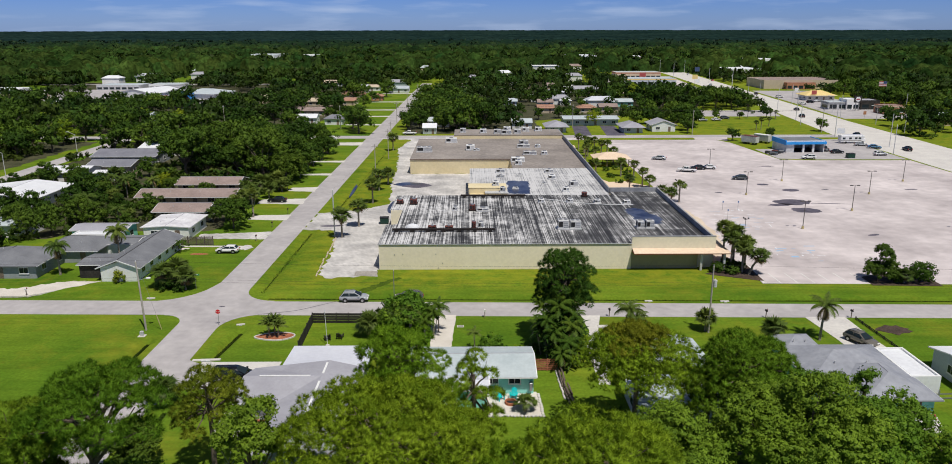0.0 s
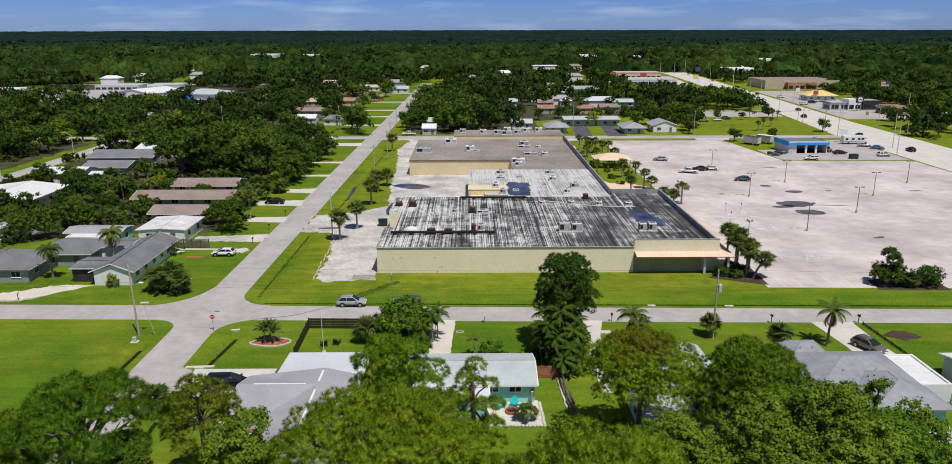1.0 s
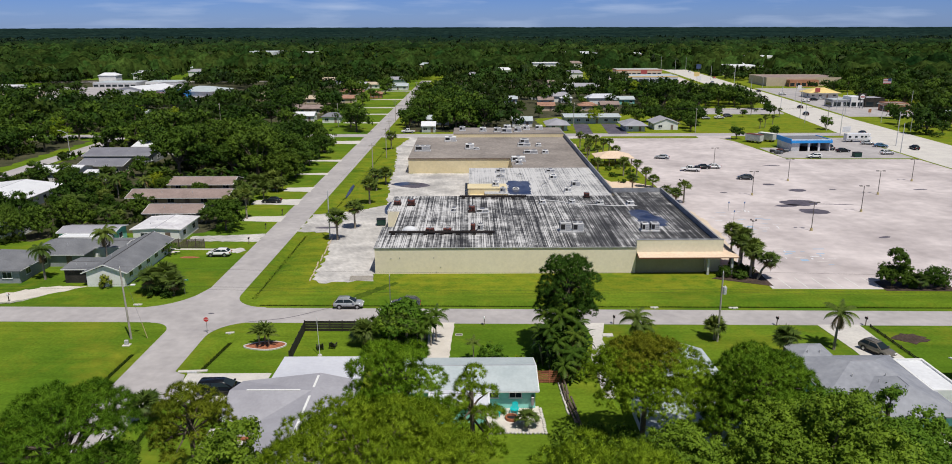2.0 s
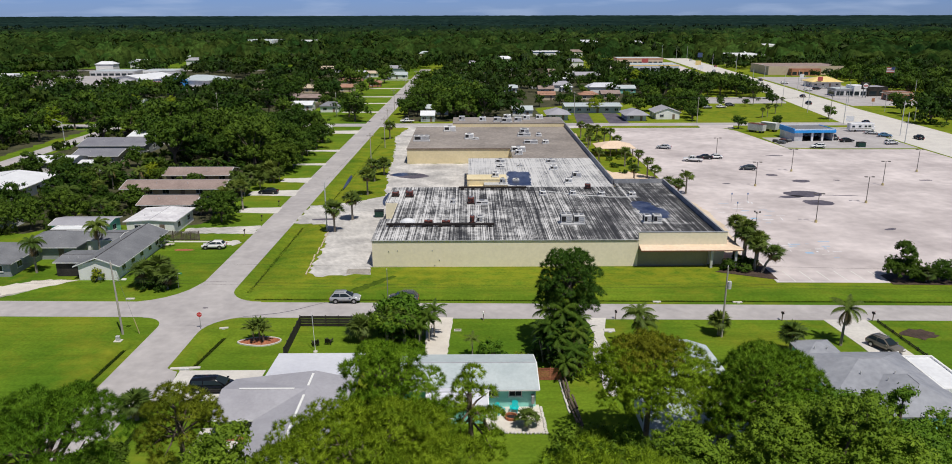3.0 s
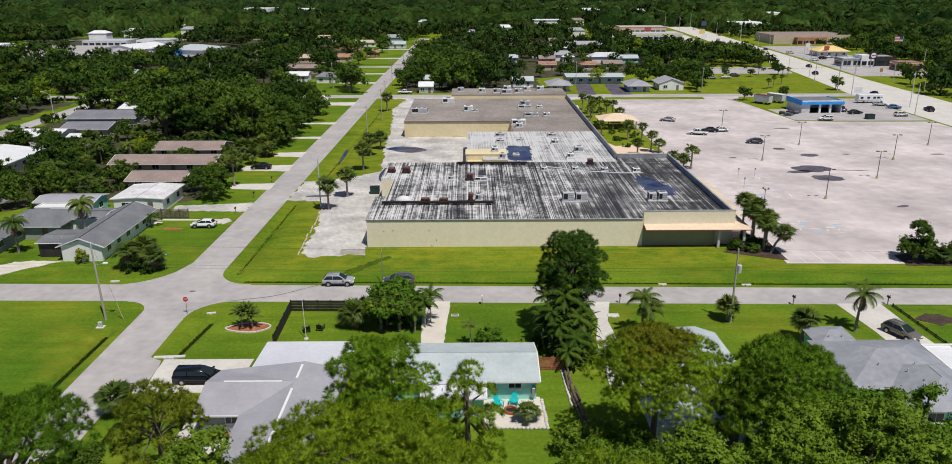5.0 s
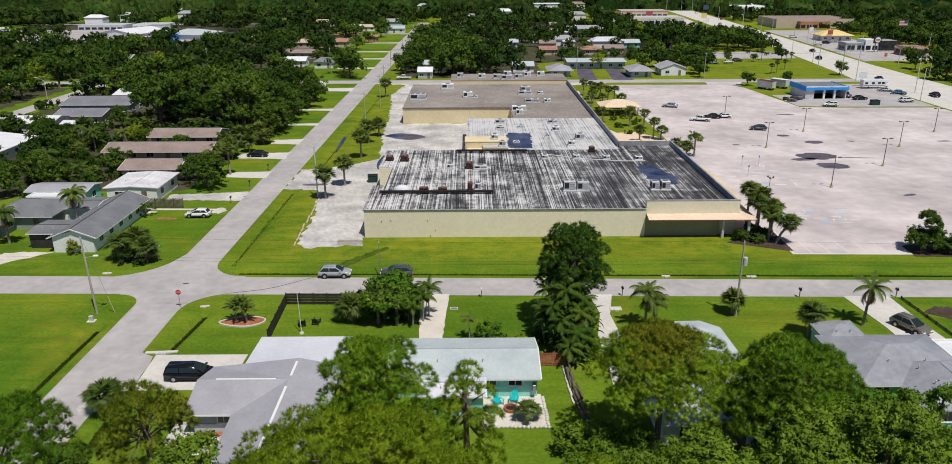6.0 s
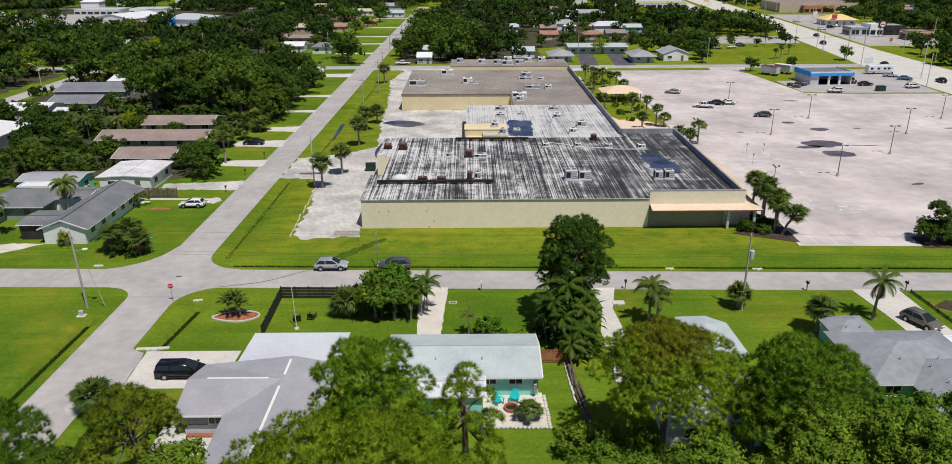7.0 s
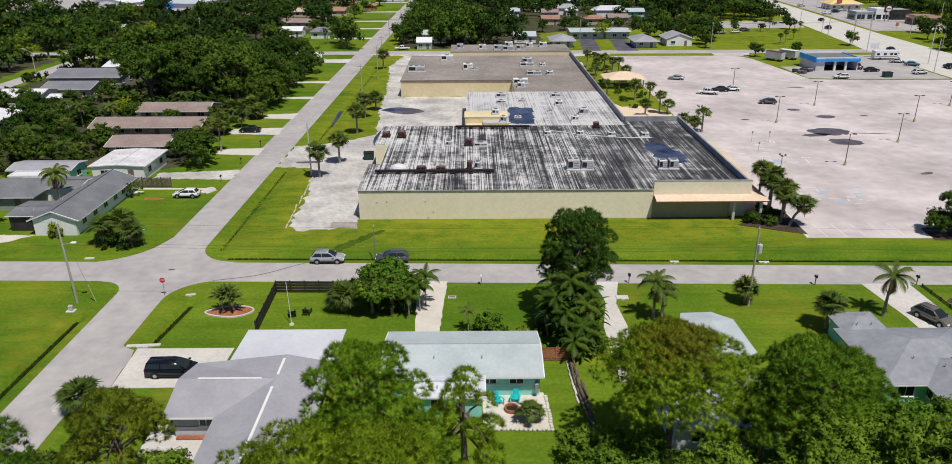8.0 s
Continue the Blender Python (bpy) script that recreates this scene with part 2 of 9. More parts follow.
M["bluepaint"] = plain("faded_blue_paint", (0.34, 0.50, 0.68), 0.9)
M["palemark"] = surface("worn_blue_white_paint", (0.62, 0.63, 0.68), (0.80, 0.78, 0.77), big=0.8, fine=4.0, vary=0.2, bump=0.0)
M["tanwalk"] = surface("sandy_tan_concrete", (0.60, 0.49, 0.37), (0.70, 0.59, 0.46), big=0.2, fine=2.0, vary=0.08, bump=0.03)
M["cream"] = surface("cream_stucco", (0.80, 0.72, 0.545), (0.85, 0.77, 0.59), big=0.12, fine=2.0, rough=0.9, bump=0.06, vary=0.05)
M["cream2"] = surface("pale_cream_parapet", (0.74, 0.68, 0.51), (0.79, 0.73, 0.56), big=0.2, fine=2.0, rough=0.9, bump=0.04, vary=0.04)
M["yellowwall"] = surface("yellow_stucco", (0.68, 0.575, 0.35), (0.76, 0.65, 0.42), big=0.2, fine=2.0, rough=0.9, bump=0.05, vary=0.05)
M["canopytop"] = surface("peach_canopy_roof", (0.72, 0.55, 0.40), (0.78, 0.62, 0.47), big=0.3, fine=2.0, vary=0.06)
M["redtrim"] = plain("red_brown_trim", (0.34, 0.10, 0.055), 0.7)
M["olivewall"] = surface("olive_grey_wall", (0.30, 0.29, 0.20), (0.35, 0.33, 0.23), big=0.3, fine=2.0, vary=0.05)
M["parapet"] = surface("blue_grey_flashing", (0.22, 0.23, 0.25), (0.33, 0.34, 0.36), big=0.3, fine=2.0, rough=0.7, vary=0.15)
M["black"] = surface("tarred_black_metal", (0.012, 0.011, 0.011), (0.03, 0.022, 0.02), big=0.8, fine=4.0, rough=0.8, vary=0.3)
M["rust"] = surface("rusted_red_metal", (0.085, 0.026, 0.022), (0.20, 0.062, 0.048), big=1.2, fine=5.0, rough=0.8, vary=0.45)
M["galv"] = surface("galvanised_sheet_metal", (0.50, 0.50, 0.50), (0.66, 0.66, 0.66), big=0.8, fine=4.0, rough=0.55, metal=0.2, vary=0.15)
M["dark"] = plain("dark_void", (0.015, 0.015, 0.017), 0.7)
M["white"] = surface("white_paint", (0.74, 0.74, 0.73), (0.82, 0.82, 0.81), big=0.5, fine=3.0, rough=0.6, bump=0.03, vary=0.05)
M["whiteroof"] = surface("white_coated_roof", (0.66, 0.67, 0.70), (0.78, 0.79, 0.81), big=0.25, fine=2.5, rough=0.7, bump=0.03, vary=0.06)
M["stainedroof"] = surface("stained_white_roof", (0.56, 0.54, 0.57), (0.80, 0.79, 0.80), big=0.35, fine=2.0, rough=0.7, bump=0.03, vary=0.10)
M["bluewhiteroof"] = surface("pale_grey_blue_roof", (0.42, 0.47, 0.50), (0.50, 0.55, 0.57), big=0.3, fine=4.0, rough=0.8, vary=0.07)
M["greyroof"] = surface("grey_shingle_roof", (0.315, 0.31, 0.345), (0.385, 0.38, 0.42), big=0.25, fine=3.0, rough=0.9, bump=0.05, vary=0.05)
M["palemetal"] = surface("pale_lavender_metal_roof", (0.57, 0.58, 0.64), (0.68, 0.69, 0.74), big=0.2, fine=2.0, rough=0.6, bump=0.02, vary=0.04)
M["paleshingle"] = surface("pale_grey_blue_shingle", (0.40, 0.46, 0.48), (0.50, 0.555, 0.57), big=0.3, fine=3.0, rough=0.8, bump=0.04, vary=0.05)
M["darkroof"] = surface("dark_grey_shingle_roof", (0.15, 0.155, 0.17), (0.21, 0.215, 0.23), big=0.3, fine=5.0, rough=0.9, bump=0.1, vary=0.14)
M["brownroof"] = surface("brown_tile_roof", (0.25, 0.19, 0.17), (0.34, 0.26, 0.235), big=0.3, fine=3.0, rough=0.9, bump=0.1, vary=0.14)
M["orangeroof"] = surface("terracotta_roof", (0.33, 0.175, 0.12), (0.42, 0.24, 0.17), big=0.3, fine=3.0, rough=0.9, vary=0.14)
M["slate"] = surface("slate_grey_shingle_roof", (0.175, 0.175, 0.205), (0.235, 0.235, 0.265), big=0.25, fine=4.0, rough=0.85, bump=0.1, vary=0.12)
M["hipgrey"] = surface("weathered_grey_hip_shingle", (0.225, 0.235, 0.27), (0.33, 0.34, 0.375), big=0.18, fine=1.6, rough=0.85, bump=0.06, vary=0.10)
M["tanwall"] = surface("tan_stucco", (0.50, 0.41, 0.30), (0.57, 0.47, 0.35), big=0.3, fine=2.0, vary=0.06)
M["greywall"] = surface("grey_block_wall", (0.26, 0.28, 0.29), (0.33, 0.35, 0.36), big=0.4, fine=3.0, vary=0.07)
M["paleblock"] = surface("pale_blue_grey_block", (0.46, 0.50, 0.53), (0.53, 0.57, 0.60), big=0.4, fine=3.0, vary=0.06)
M["tealwall"] = surface("seafoam_painted_wall", (0.25, 0.62, 0.56), (0.30, 0.68, 0.62), big=0.4, fine=3.0, rough=0.7, vary=0.04)
M["bluewall"] = surface("blue_fascia_paint", (0.03, 0.27, 0.70), (0.04, 0.33, 0.78), big=0.4, fine=3.0, rough=0.5, vary=0.06)
M["signblue"] = plain("faded_blue_sign", (0.12, 0.22, 0.42), 0.6)
M["navy"] = plain("navy_paint", (0.05, 0.08, 0.18), 0.6)
M["redroof"] = plain("faded_red_painted_metal", (0.46, 0.09, 0.08), 0.6)
M["yellowroof"] = surface("yellow_metal_roof", (0.70, 0.52, 0.20), (0.77, 0.60, 0.27), big=0.3, fine=2.0, vary=0.06)
M["brick"] = surface("orange_brick_wall", (0.40, 0.17, 0.10), (0.50, 0.24, 0.15), big=0.4, fine=4.0, vary=0.15)
M["wood"] = surface("weathered_pole_wood", (0.34, 0.31, 0.27), (0.46, 0.42, 0.37), big=0.8, fine=6.0, vary=0.2, stretch=(1, 1, 0.1))
M["darkwood"] = surface("black_stained_fence", (0.022, 0.02, 0.018), (0.05, 0.045, 0.04), big=0.8, fine=5.0, vary=0.3)
M["brownwood"] = surface("weathered_brown_fence", (0.16, 0.12, 0.09), (0.25, 0.19, 0.15), big=0.8, fine=5.0, vary=0.3, rnd=0.2)
M["oldfence"] = surface("dark_weathered_fence", (0.075, 0.06, 0.05), (0.13, 0.105, 0.09), big=0.8, fine=5.0, vary=0.3, rnd=0.2)
M["redwood"] = surface("red_cedar_fence", (0.30, 0.10, 0.06), (0.40, 0.15, 0.09), big=0.8, fine=5.0, vary=0.25, rnd=0.15)
M["bark"] = surface("grey_brown_bark", (0.10, 0.075, 0.055), (0.19, 0.15, 0.12), big=0.8, fine=6.0, vary=0.35, bump=0.5)
M["palmbark"] = surface("pale_palm_bark", (0.22, 0.19, 0.15), (0.33, 0.29, 0.24), big=0.8, fine=6.0, vary=0.3, bump=0.5, stretch=(1, 1, 3))
M["metal"] = plain("grey_metal", (0.35, 0.35, 0.36), 0.45, 0.6)
M["glass"] = glassy("dark_window_glass")
M["tyre"] = plain("black_rubber", (0.012, 0.012, 0.012), 0.8)
M["rim"] = plain("alloy_rim", (0.5, 0.5, 0.52), 0.35, 0.7)
M["stopred"] = plain("stop_sign_red", (0.62, 0.015, 0.02), 0.5)
M["green"] = plain("dull_dark_green_paint", (0.006, 0.042, 0.028), 0.5)
M["signgreen"] = plain("street_sign_green", (0.02, 0.30, 0.13), 0.5)
M["turquoise"] = plain("turquoise_plastic", (0.0, 0.56, 0.58), 0.45)
M["yellow"] = plain("worn_yellow_paint", (0.50, 0.42, 0.20), 0.7)
M["lamp"] = plain("bronze_lamp_head", (0.10, 0.09, 0.08), 0.5)
M["oak"] = leaf("oak_leaves", (0.014, 0.042, 0.005), (0.098, 0.170, 0.018), 0.20, rnd=0.42, own=0.35)
M["roundleaf"] = leaf("glossy_green_leaves", (0.030, 0.070, 0.008), (0.110, 0.185, 0.020), 0.3, rnd=0.15, own=0.35)
M["pine"] = leaf("pine_needles", (0.078, 0.168, 0.006), (0.310, 0.440, 0.025), 0.22, rnd=0.08, patch=0.7, own=0.25)
M["darkpine"] = leaf("green_pine_needles", (0.054, 0.128, 0.006), (0.205, 0.325, 0.020), 0.22, rnd=0.10, patch=0.7, own=0.25)
M["deeppine"] = leaf("deep_green_pine_needles", (0.026, 0.070, 0.008), (0.105, 0.180, 0.020), 0.2, rnd=0.1, patch=0.7, own=0.25)
M["rustpine"] = leaf("bronze_green_foliage", (0.095, 0.150, 0.009), (0.310, 0.330, 0.027), 0.24, rnd=0.1, own=0.25)
M["bronze"] = leaf("bronze_pine_needles", (0.100, 0.120, 0.006), (0.320, 0.320, 0.024), 0.2, rnd=0.1, own=0.2)
M["bright"] = leaf("bright_green_leaves", (0.040, 0.100, 0.007), (0.205, 0.335, 0.030), 0.24, rnd=0.12, patch=0.6, own=0.4)
M["lime"] = leaf("lime_green_leaves", (0.17, 0.24, 0.01), (0.32, 0.40, 0.03), 0.35, rnd=0.1)
M["palm"] = leaf("palm_fronds", (0.045, 0.085, 0.014), (0.190, 0.250, 0.050), 0.3, rnd=0.2, rough=0.45)
M["clumppalm"] = leaf("mid_green_palm_fronds", (0.022, 0.060, 0.008), (0.130, 0.205, 0.026), 0.28, rnd=0.2, rough=0.45)
M["banana"] = leaf("broad_tropical_leaves", (0.016, 0.046, 0.007), (0.085, 0.145, 0.018), 0.25, rnd=0.15, rough=0.4)
M["deadpalm"] = leaf("dry_palm_fronds", (0.16, 0.11, 0.05), (0.30, 0.22, 0.11), 0.2, rnd=0.1)
M["far"] = leaf("distant_woods", (0.012, 0.030, 0.005), (0.062, 0.112, 0.014), 0.22, patch=0.06, own=0.2, cell=9.0)
# far2 and farwoods carry painted cloud shade in their dark blue-green
M["far2"] = leaf("far_woods_dimmed", (0.006, 0.018, 0.011), (0.036, 0.068, 0.024), 0.2, patch=0.03, own=0.22, cell=12.0)
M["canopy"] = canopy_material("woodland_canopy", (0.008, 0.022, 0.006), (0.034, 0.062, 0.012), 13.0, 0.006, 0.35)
M["farwoods"] = surface("skyline_woods_dimmed", (0.006, 0.017, 0.017), (0.017, 0.034, 0.027), big=0.004, fine=0.06, rough=1.0, bump=1.0, vary=0.5, spec=0.0)


def store_roof_material(name, shift, black=0.020, pale=0.66, mid=0.13, soft=1.0):
    """Ribbed flat roof, black with chalky streaks that run down the fall."""
    m = bpy.data.materials.new(name)
    m.use_nodes = True
    n, l = m.node_tree.nodes, m.node_tree.links
    b = n["Principled BSDF"]
    b.inputs["Roughness"].default_value = 0.8
    g = n.new("ShaderNodeNewGeometry")

    def noise_at(scale, stretch, detail=4.0):
        mp = n.new("ShaderNodeMapping")
        mp.inputs["Scale"].default_value = stretch
        q = n.new("ShaderNodeTexNoise")
        q.inputs["Scale"].default_value, q.inputs["Detail"].default_value = scale, detail
        l.new(g.outputs["Position"], mp.inputs["Vector"])
        l.new(mp.outputs["Vector"], q.inputs["Vector"])
        return q.outputs["Fac"]

    def math_node(op, a, c):
        q = n.new("ShaderNodeMath")
        q.operation = op
        for i, v in enumerate((a, c)):
            if isinstance(v, (int, float)):
                q.inputs[i].default_value = v
            else:
                l.new(v, q.inputs[i])
        return q.outputs[0]

    streak = noise_at(8.5, (1.0, 0.004, 1.0), 2.0)
    drip = noise_at(1.3, (1.0, 0.05, 1.0), 4.0)
    patch = noise_at(0.10, (1, 1, 1), 5.0)
    blot = noise_at(0.6, (1, 0.6, 1), 6.0)
    speck = noise_at(2.2, (1, 0.7, 1), 5.0)
    seam = noise_at(0.8, (0.04, 1, 1), 3.0)
    sx = n.new("ShaderNodeSeparateXYZ")
    l.new(g.outputs["Position"], sx.inputs[0])
    s = math_node("ADD", math_node("MULTIPLY", streak, 2.05), math_node("MULTIPLY", patch, 1.25))
    s = math_node("ADD", s, math_node("MULTIPLY", drip, 0.8))
    s = math_node("ADD", s, math_node("MULTIPLY", blot, 0.85))
    s = math_node("ADD", s, math_node("MULTIPLY", speck, 0.70))
    s = math_node("ADD", s, math_node("MULTIPLY", seam, 0.45))
    s = math_node("ADD", s, math_node("MULTIPLY", sx.outputs["X"], -0.006))
    s = math_node("ADD", s, shift)
    r = n.new("ShaderNodeValToRGB")
    e = r.color_ramp.elements
    e[0].position, e[0].color = 0.0, (black, black, black * 1.15, 1)
    e[1].position, e[1].color = 1.0, (pale, pale * 0.985, pale * 0.98, 1)
    k = r.color_ramp.elements.new(0.42)
    k.color = (mid, mid, mid * 1.02, 1)
    mr = n.new("ShaderNodeMapRange")
    mr.inputs[1].default_value, mr.inputs[2].default_value = 2.64, 3.34
    l.new(s, mr.inputs[0])
    l.new(mr.outputs[0], r.inputs["Fac"])
    l.new(r.outputs["Color"], b.inputs["Base Color"])
    return m


M["storeroof"] = store_roof_material("streaked_black_white_roof", 0.0)
M["midroof"] = store_roof_material("streaked_pale_grey_roof", 0.36, 0.14, 0.60, 0.33)
M["backroof"] = surface("brown_grey_gravel_roof", (0.205, 0.180, 0.165), (0.345, 0.305, 0.275), big=0.075, fine=1.2, rough=0.95, vary=0.14)
M["bluetarp"] = surface("wet_blue_roof_patch", (0.008, 0.014, 0.045), (0.085, 0.10, 0.15), big=0.30, fine=1.8, rough=0.3, vary=0.5, bump=0.05)
for key, col in (("silver", (0.52, 0.54, 0.56)), ("carwhite", (0.80, 0.80, 0.80)), ("carblack", (0.008, 0.009, 0.012)), ("cargrey", (0.10, 0.11, 0.12)), ("carblue", (0.10, 0.22, 0.36)), ("carred", (0.45, 0.03, 0.03)), ("cartan", (0.22, 0.20, 0.17))):
    M[key] = plain("car_paint_" + key, col, 0.22, 0.3 if key in ("silver", "cargrey", "cartan") else 0.0)


# ================= building helpers =================
def link(name, me, material, parent=None, label=""):
    ob = new(name, me)
    if material and not me.materials:
        me.materials.append(material)
    if parent:
        ob.parent = parent
    if label:
        ob["label"] = label
    return ob


def part(name, bm, material, parent=None, label=""):
    """Links a bmesh as one mesh object under a thing or a part."""
    me = bpy.data.meshes.new(name)
    bm.to_mesh(me)
    bm.free()
    return link(name, me, material, parent, label)


def thing(name, label, category, x=0.0, y=0.0, z=0.0, rz=0.0, group="", kind=""):
    ob = tagged(new(name), label, category, group, kind)
    ob.empty_display_size = 0.3
    ob.matrix_basis = pose(x, y, z, 0, 0, rz)
    return ob


def box(x0, x1, y0, y1, z0, z1, bm=None, bevel=0.0):
    bm = bm or bmesh.new()
    v = [bm.verts.new((x, y, z)) for x in (x0, x1) for y in (y0, y1) for z in (z0, z1)]
    fs = [bm.faces.new([v[i] for i in q]) for q in ((0, 1, 3, 2), (4, 6, 7, 5), (0, 4, 5, 1), (2, 3, 7, 6), (0, 2, 6, 4), (1, 5, 7, 3))]
    if bevel:
        bmesh.ops.bevel(bm, geom=list({e for f in fs for e in f.edges}), offset=bevel, segments=1, affect="EDGES")
    return bm


def prism(outline, z0, z1, bm=None):
    """A slab from a plan outline (anticlockwise)."""
    bm = bm or bmesh.new()
    lo = [bm.verts.new((x, y, z0)) for x, y in outline]
    hi = [bm.verts.new((x, y, z1)) for x, y in outline]
    n = len(outline)
    bm.faces.new(hi)
    bm.faces.new(lo[::-1])
    for i in range(n):
        bm.faces.new((lo[i], lo[(i + 1) % n], hi[(i + 1) % n], hi[i]))
    bmesh.ops.recalc_face_normals(bm, faces=bm.faces)
    return bm


def tube(p, q, r0, r1, sides=7, bm=None, cap=True):
    """A tapered round bar from p to q."""
    bm = bm or bmesh.new()
    p, q = Vector(p), Vector(q)
    d = (q - p).normalized()
    a = d.orthogonal().normalized()
    b = d.cross(a)
    rings = []
    for c, r in ((p, r0), (q, r1)):
        rings.append([bm.verts.new(c + (a * math.cos(t) + b * math.sin(t)) * r) for t in (2 * math.pi * i / sides for i in range(sides))])
    for i in range(sides):
        bm.faces.new((rings[0][i], rings[0][(i + 1) % sides], rings[1][(i + 1) % sides], rings[1][i]))
    if cap:
        bm.faces.new(rings[0][::-1]), bm.faces.new(rings[1])
    return bm


def mesh_of(name, verts, faces):
    me = bpy.data.meshes.new(name)
    me.from_pydata(verts, [], faces)
    me.update()
    return me

# ================= ground, roads, paving =================
def south_edge(x):
    return 13.75 - 0.0235 * x


def north_edge(x):
    return 19.55 - 0.0255 * x


def west_kerb(y):
    return -37.2 + 0.0112 * max(y, 0)


def east_kerb(y):
    return -31.2 + 0.0150 * max(y, 0)


DITCHES = [  # x0, y0, x1, y1, depth, half width
    (-27.0, 22.4, 85.0, 19.9, 0.85, 0.5), (-120.0, 24.8, -47.0, 23.2, 0.3, 0.8),
    (-28.6, 25.0, -28.0, 62.0, 0.4, 0.9), (-26.0, 84.0, -23.4, 178.0, 0.4, 0.9),
    (-39.2, 5.0, -39.9, -36.0, 0.85, 0.42), (-27.3, 8.8, -28.5, -0.9, 0.95, 0.42), (-29.2, -14.5, -28.6, -34.0, 0.7, 0.36),
]


def ditch_depth(x, y):
    z = np.zeros_like(x)
    for x0, y0, x1, y1, d, w in DITCHES:
        lx, ly = x1 - x0, y1 - y0
        t = np.clip(((x - x0) * lx + (y - y0) * ly) / (lx * lx + ly * ly), 0, 1)
        r2 = (x - x0 - t * lx) ** 2 + (y - y0 - t * ly) ** 2
        z -= d * np.exp(-r2 / (2 * w * w))
    return z


def ground_sheet():
    grow = np.cumsum(3.0 * 1.22 ** np.arange(30))
    grow = grow[grow < 5200]
    xs = np.concatenate([-75 - grow[::-1], np.arange(-75, -42, 0.8), np.arange(-42, -25.5, 0.33), np.arange(-25.5, 95, 1.3), 95 + grow])
    ys = np.concatenate([-45 - grow[::-1], np.arange(-45, 18, 0.8), np.arange(18, 24.5, 0.25), np.arange(24.5, 110, 1.3), 110 + grow])
    gx, gy = np.meshgrid(xs, ys)
    gz = ditch_depth(gx, gy)
    verts = np.stack([gx, gy, gz], -1).reshape(-1, 3)
    nx, ny = len(xs), len(ys)
    i = (np.arange(ny - 1)[:, None] * nx + np.arange(nx - 1)[None]).reshape(-1)
    faces = np.stack([i, i + 1, i + nx + 1, i + nx], -1)
    me = mesh_of("ground", verts.tolist(), faces.tolist())
    for p in me.polygons:
        p.use_smooth = True
    return tagged(link("ground", me, M["grass"]), "mown green lawn ground reaching to the horizon", "grass", kind="structure")


ground_sheet()


def ragged(pts, step=0.9, amp=0.3, seed=1):
    """A plan outline with worn, uneven edges."""
    r_ = random.Random(seed)
    out = []
    for (xa, ya), (xb, yb) in zip(pts, pts[1:] + pts[:1]):
        L = math.hypot(xb - xa, yb - ya)
        n = max(1, int(L / step))
        for i in range(n):
            u = i / n
            out.append((xa + (xb - xa) * u + r_.uniform(-amp, amp), ya + (yb - ya) * u + r_.uniform(-amp, amp)))
    return out


def paving(name, outline, mat, top, label, category="pavement"):
    return tagged(part(name, prism(outline, top - 0.25, top), M[mat]), label, category, kind="structure")


def arc(cx, cy, r, a0, a1, n=7):
    return [(cx + r * math.cos(radians(a0 + (a1 - a0) * i / n)), cy + r * math.sin(radians(a0 + (a1 - a0) * i / n))) for i in range(n + 1)]


paving("road_cross", [(-900, south_edge(-900)), (900, south_edge(900)), (900, north_edge(900)), (-900, north_edge(-900))], "asphalt", 0.030, "pale grey worn asphalt residential street", "road")
W0, E0 = -37.2, -31.2
ys_, yn_ = south_edge(-34), north_edge(-34)
R = 5.5
side_s = [(W0, -120), (E0, -120)] + [(E0 + 0.2, ys_ - R)] + arc(E0 + R + .2, ys_ - R, R, 180, 90)[1:] + [(E0 + R, ys_ + 1), (W0 - 3, ys_ + 1)] + arc(W0 - 3.5, ys_ - 3.5, 3.5, 90, 0)[:]
paving("road_side_south", side_s, "asphalt", 0.034, "pale grey worn asphalt side street", "road")
side_n = [(W0 - 8, yn_ - 1), (E0 + R, yn_ - 1)] + arc(E0 + R + 0.3, yn_ + R, R, 270, 180)[:] + [(east_kerb(500), 500), (west_kerb(500), 500)] + [(west_kerb(30), yn_ + 9)] + arc(W0 - 9, yn_ + 9, 9, 0, -90)[1:]
paving("road_side_north", side_n, "asphalt", 0.034, "pale grey worn asphalt side street running north", "road")
paving("road_west", [(-134, -300), (-128, -300), (-122.6, 700), (-128.6, 700)], "asphalt", 0.026, "pale grey asphalt street", "road")
paving("road_north_west", [(-430, 493), (-128, 490), (-128, 497), (-430, 501)], "asphalt", 0.026, "pale grey asphalt street among the trees", "road")
paving("road_back", [(-420, 201.0), (152, 200.8), (152, 208.6), (-420, 208.8)], "asphalt", 0.026, "pale grey asphalt back street", "road")
paving("highway", [(140, -300), (176, -300), (176, 150), (180, 252), (193, 398), (206, 560), (236, 1000), (210, 1000), (184, 560), (166, 330), (151, 200), (150, 130)], "concrete", 0.022, "wide pale concrete highway", "road")

# forecourt of the store
paving("parking_lot", [(55.3, 27.8), (150, 25.5), (149, 148), (118, 148.6), (107.3, 150), (103.5, 187), (100, 195), (56.0, 195.2), (55.8, 150), (55.5, 106), (53.6, 90), (50, 80), (50, 38), (55.9, 38.1)], "lot", 0.045, "bleached pinkish grey asphalt parking lot", "parking lot")
paving("pavement_crossing", [(38, 195.6), (55.0, 195.6), (57, 201.4), (36, 201.4)], "lot", 0.036, "pale asphalt between the court and the back street", "pavement")
paving("pavement_exit", [(92.5, 195.4), (100, 195.1), (104, 192), (107, 201.4), (93.5, 201.4)], "lot", 0.037, "pale asphalt exit to the back street", "pavement")
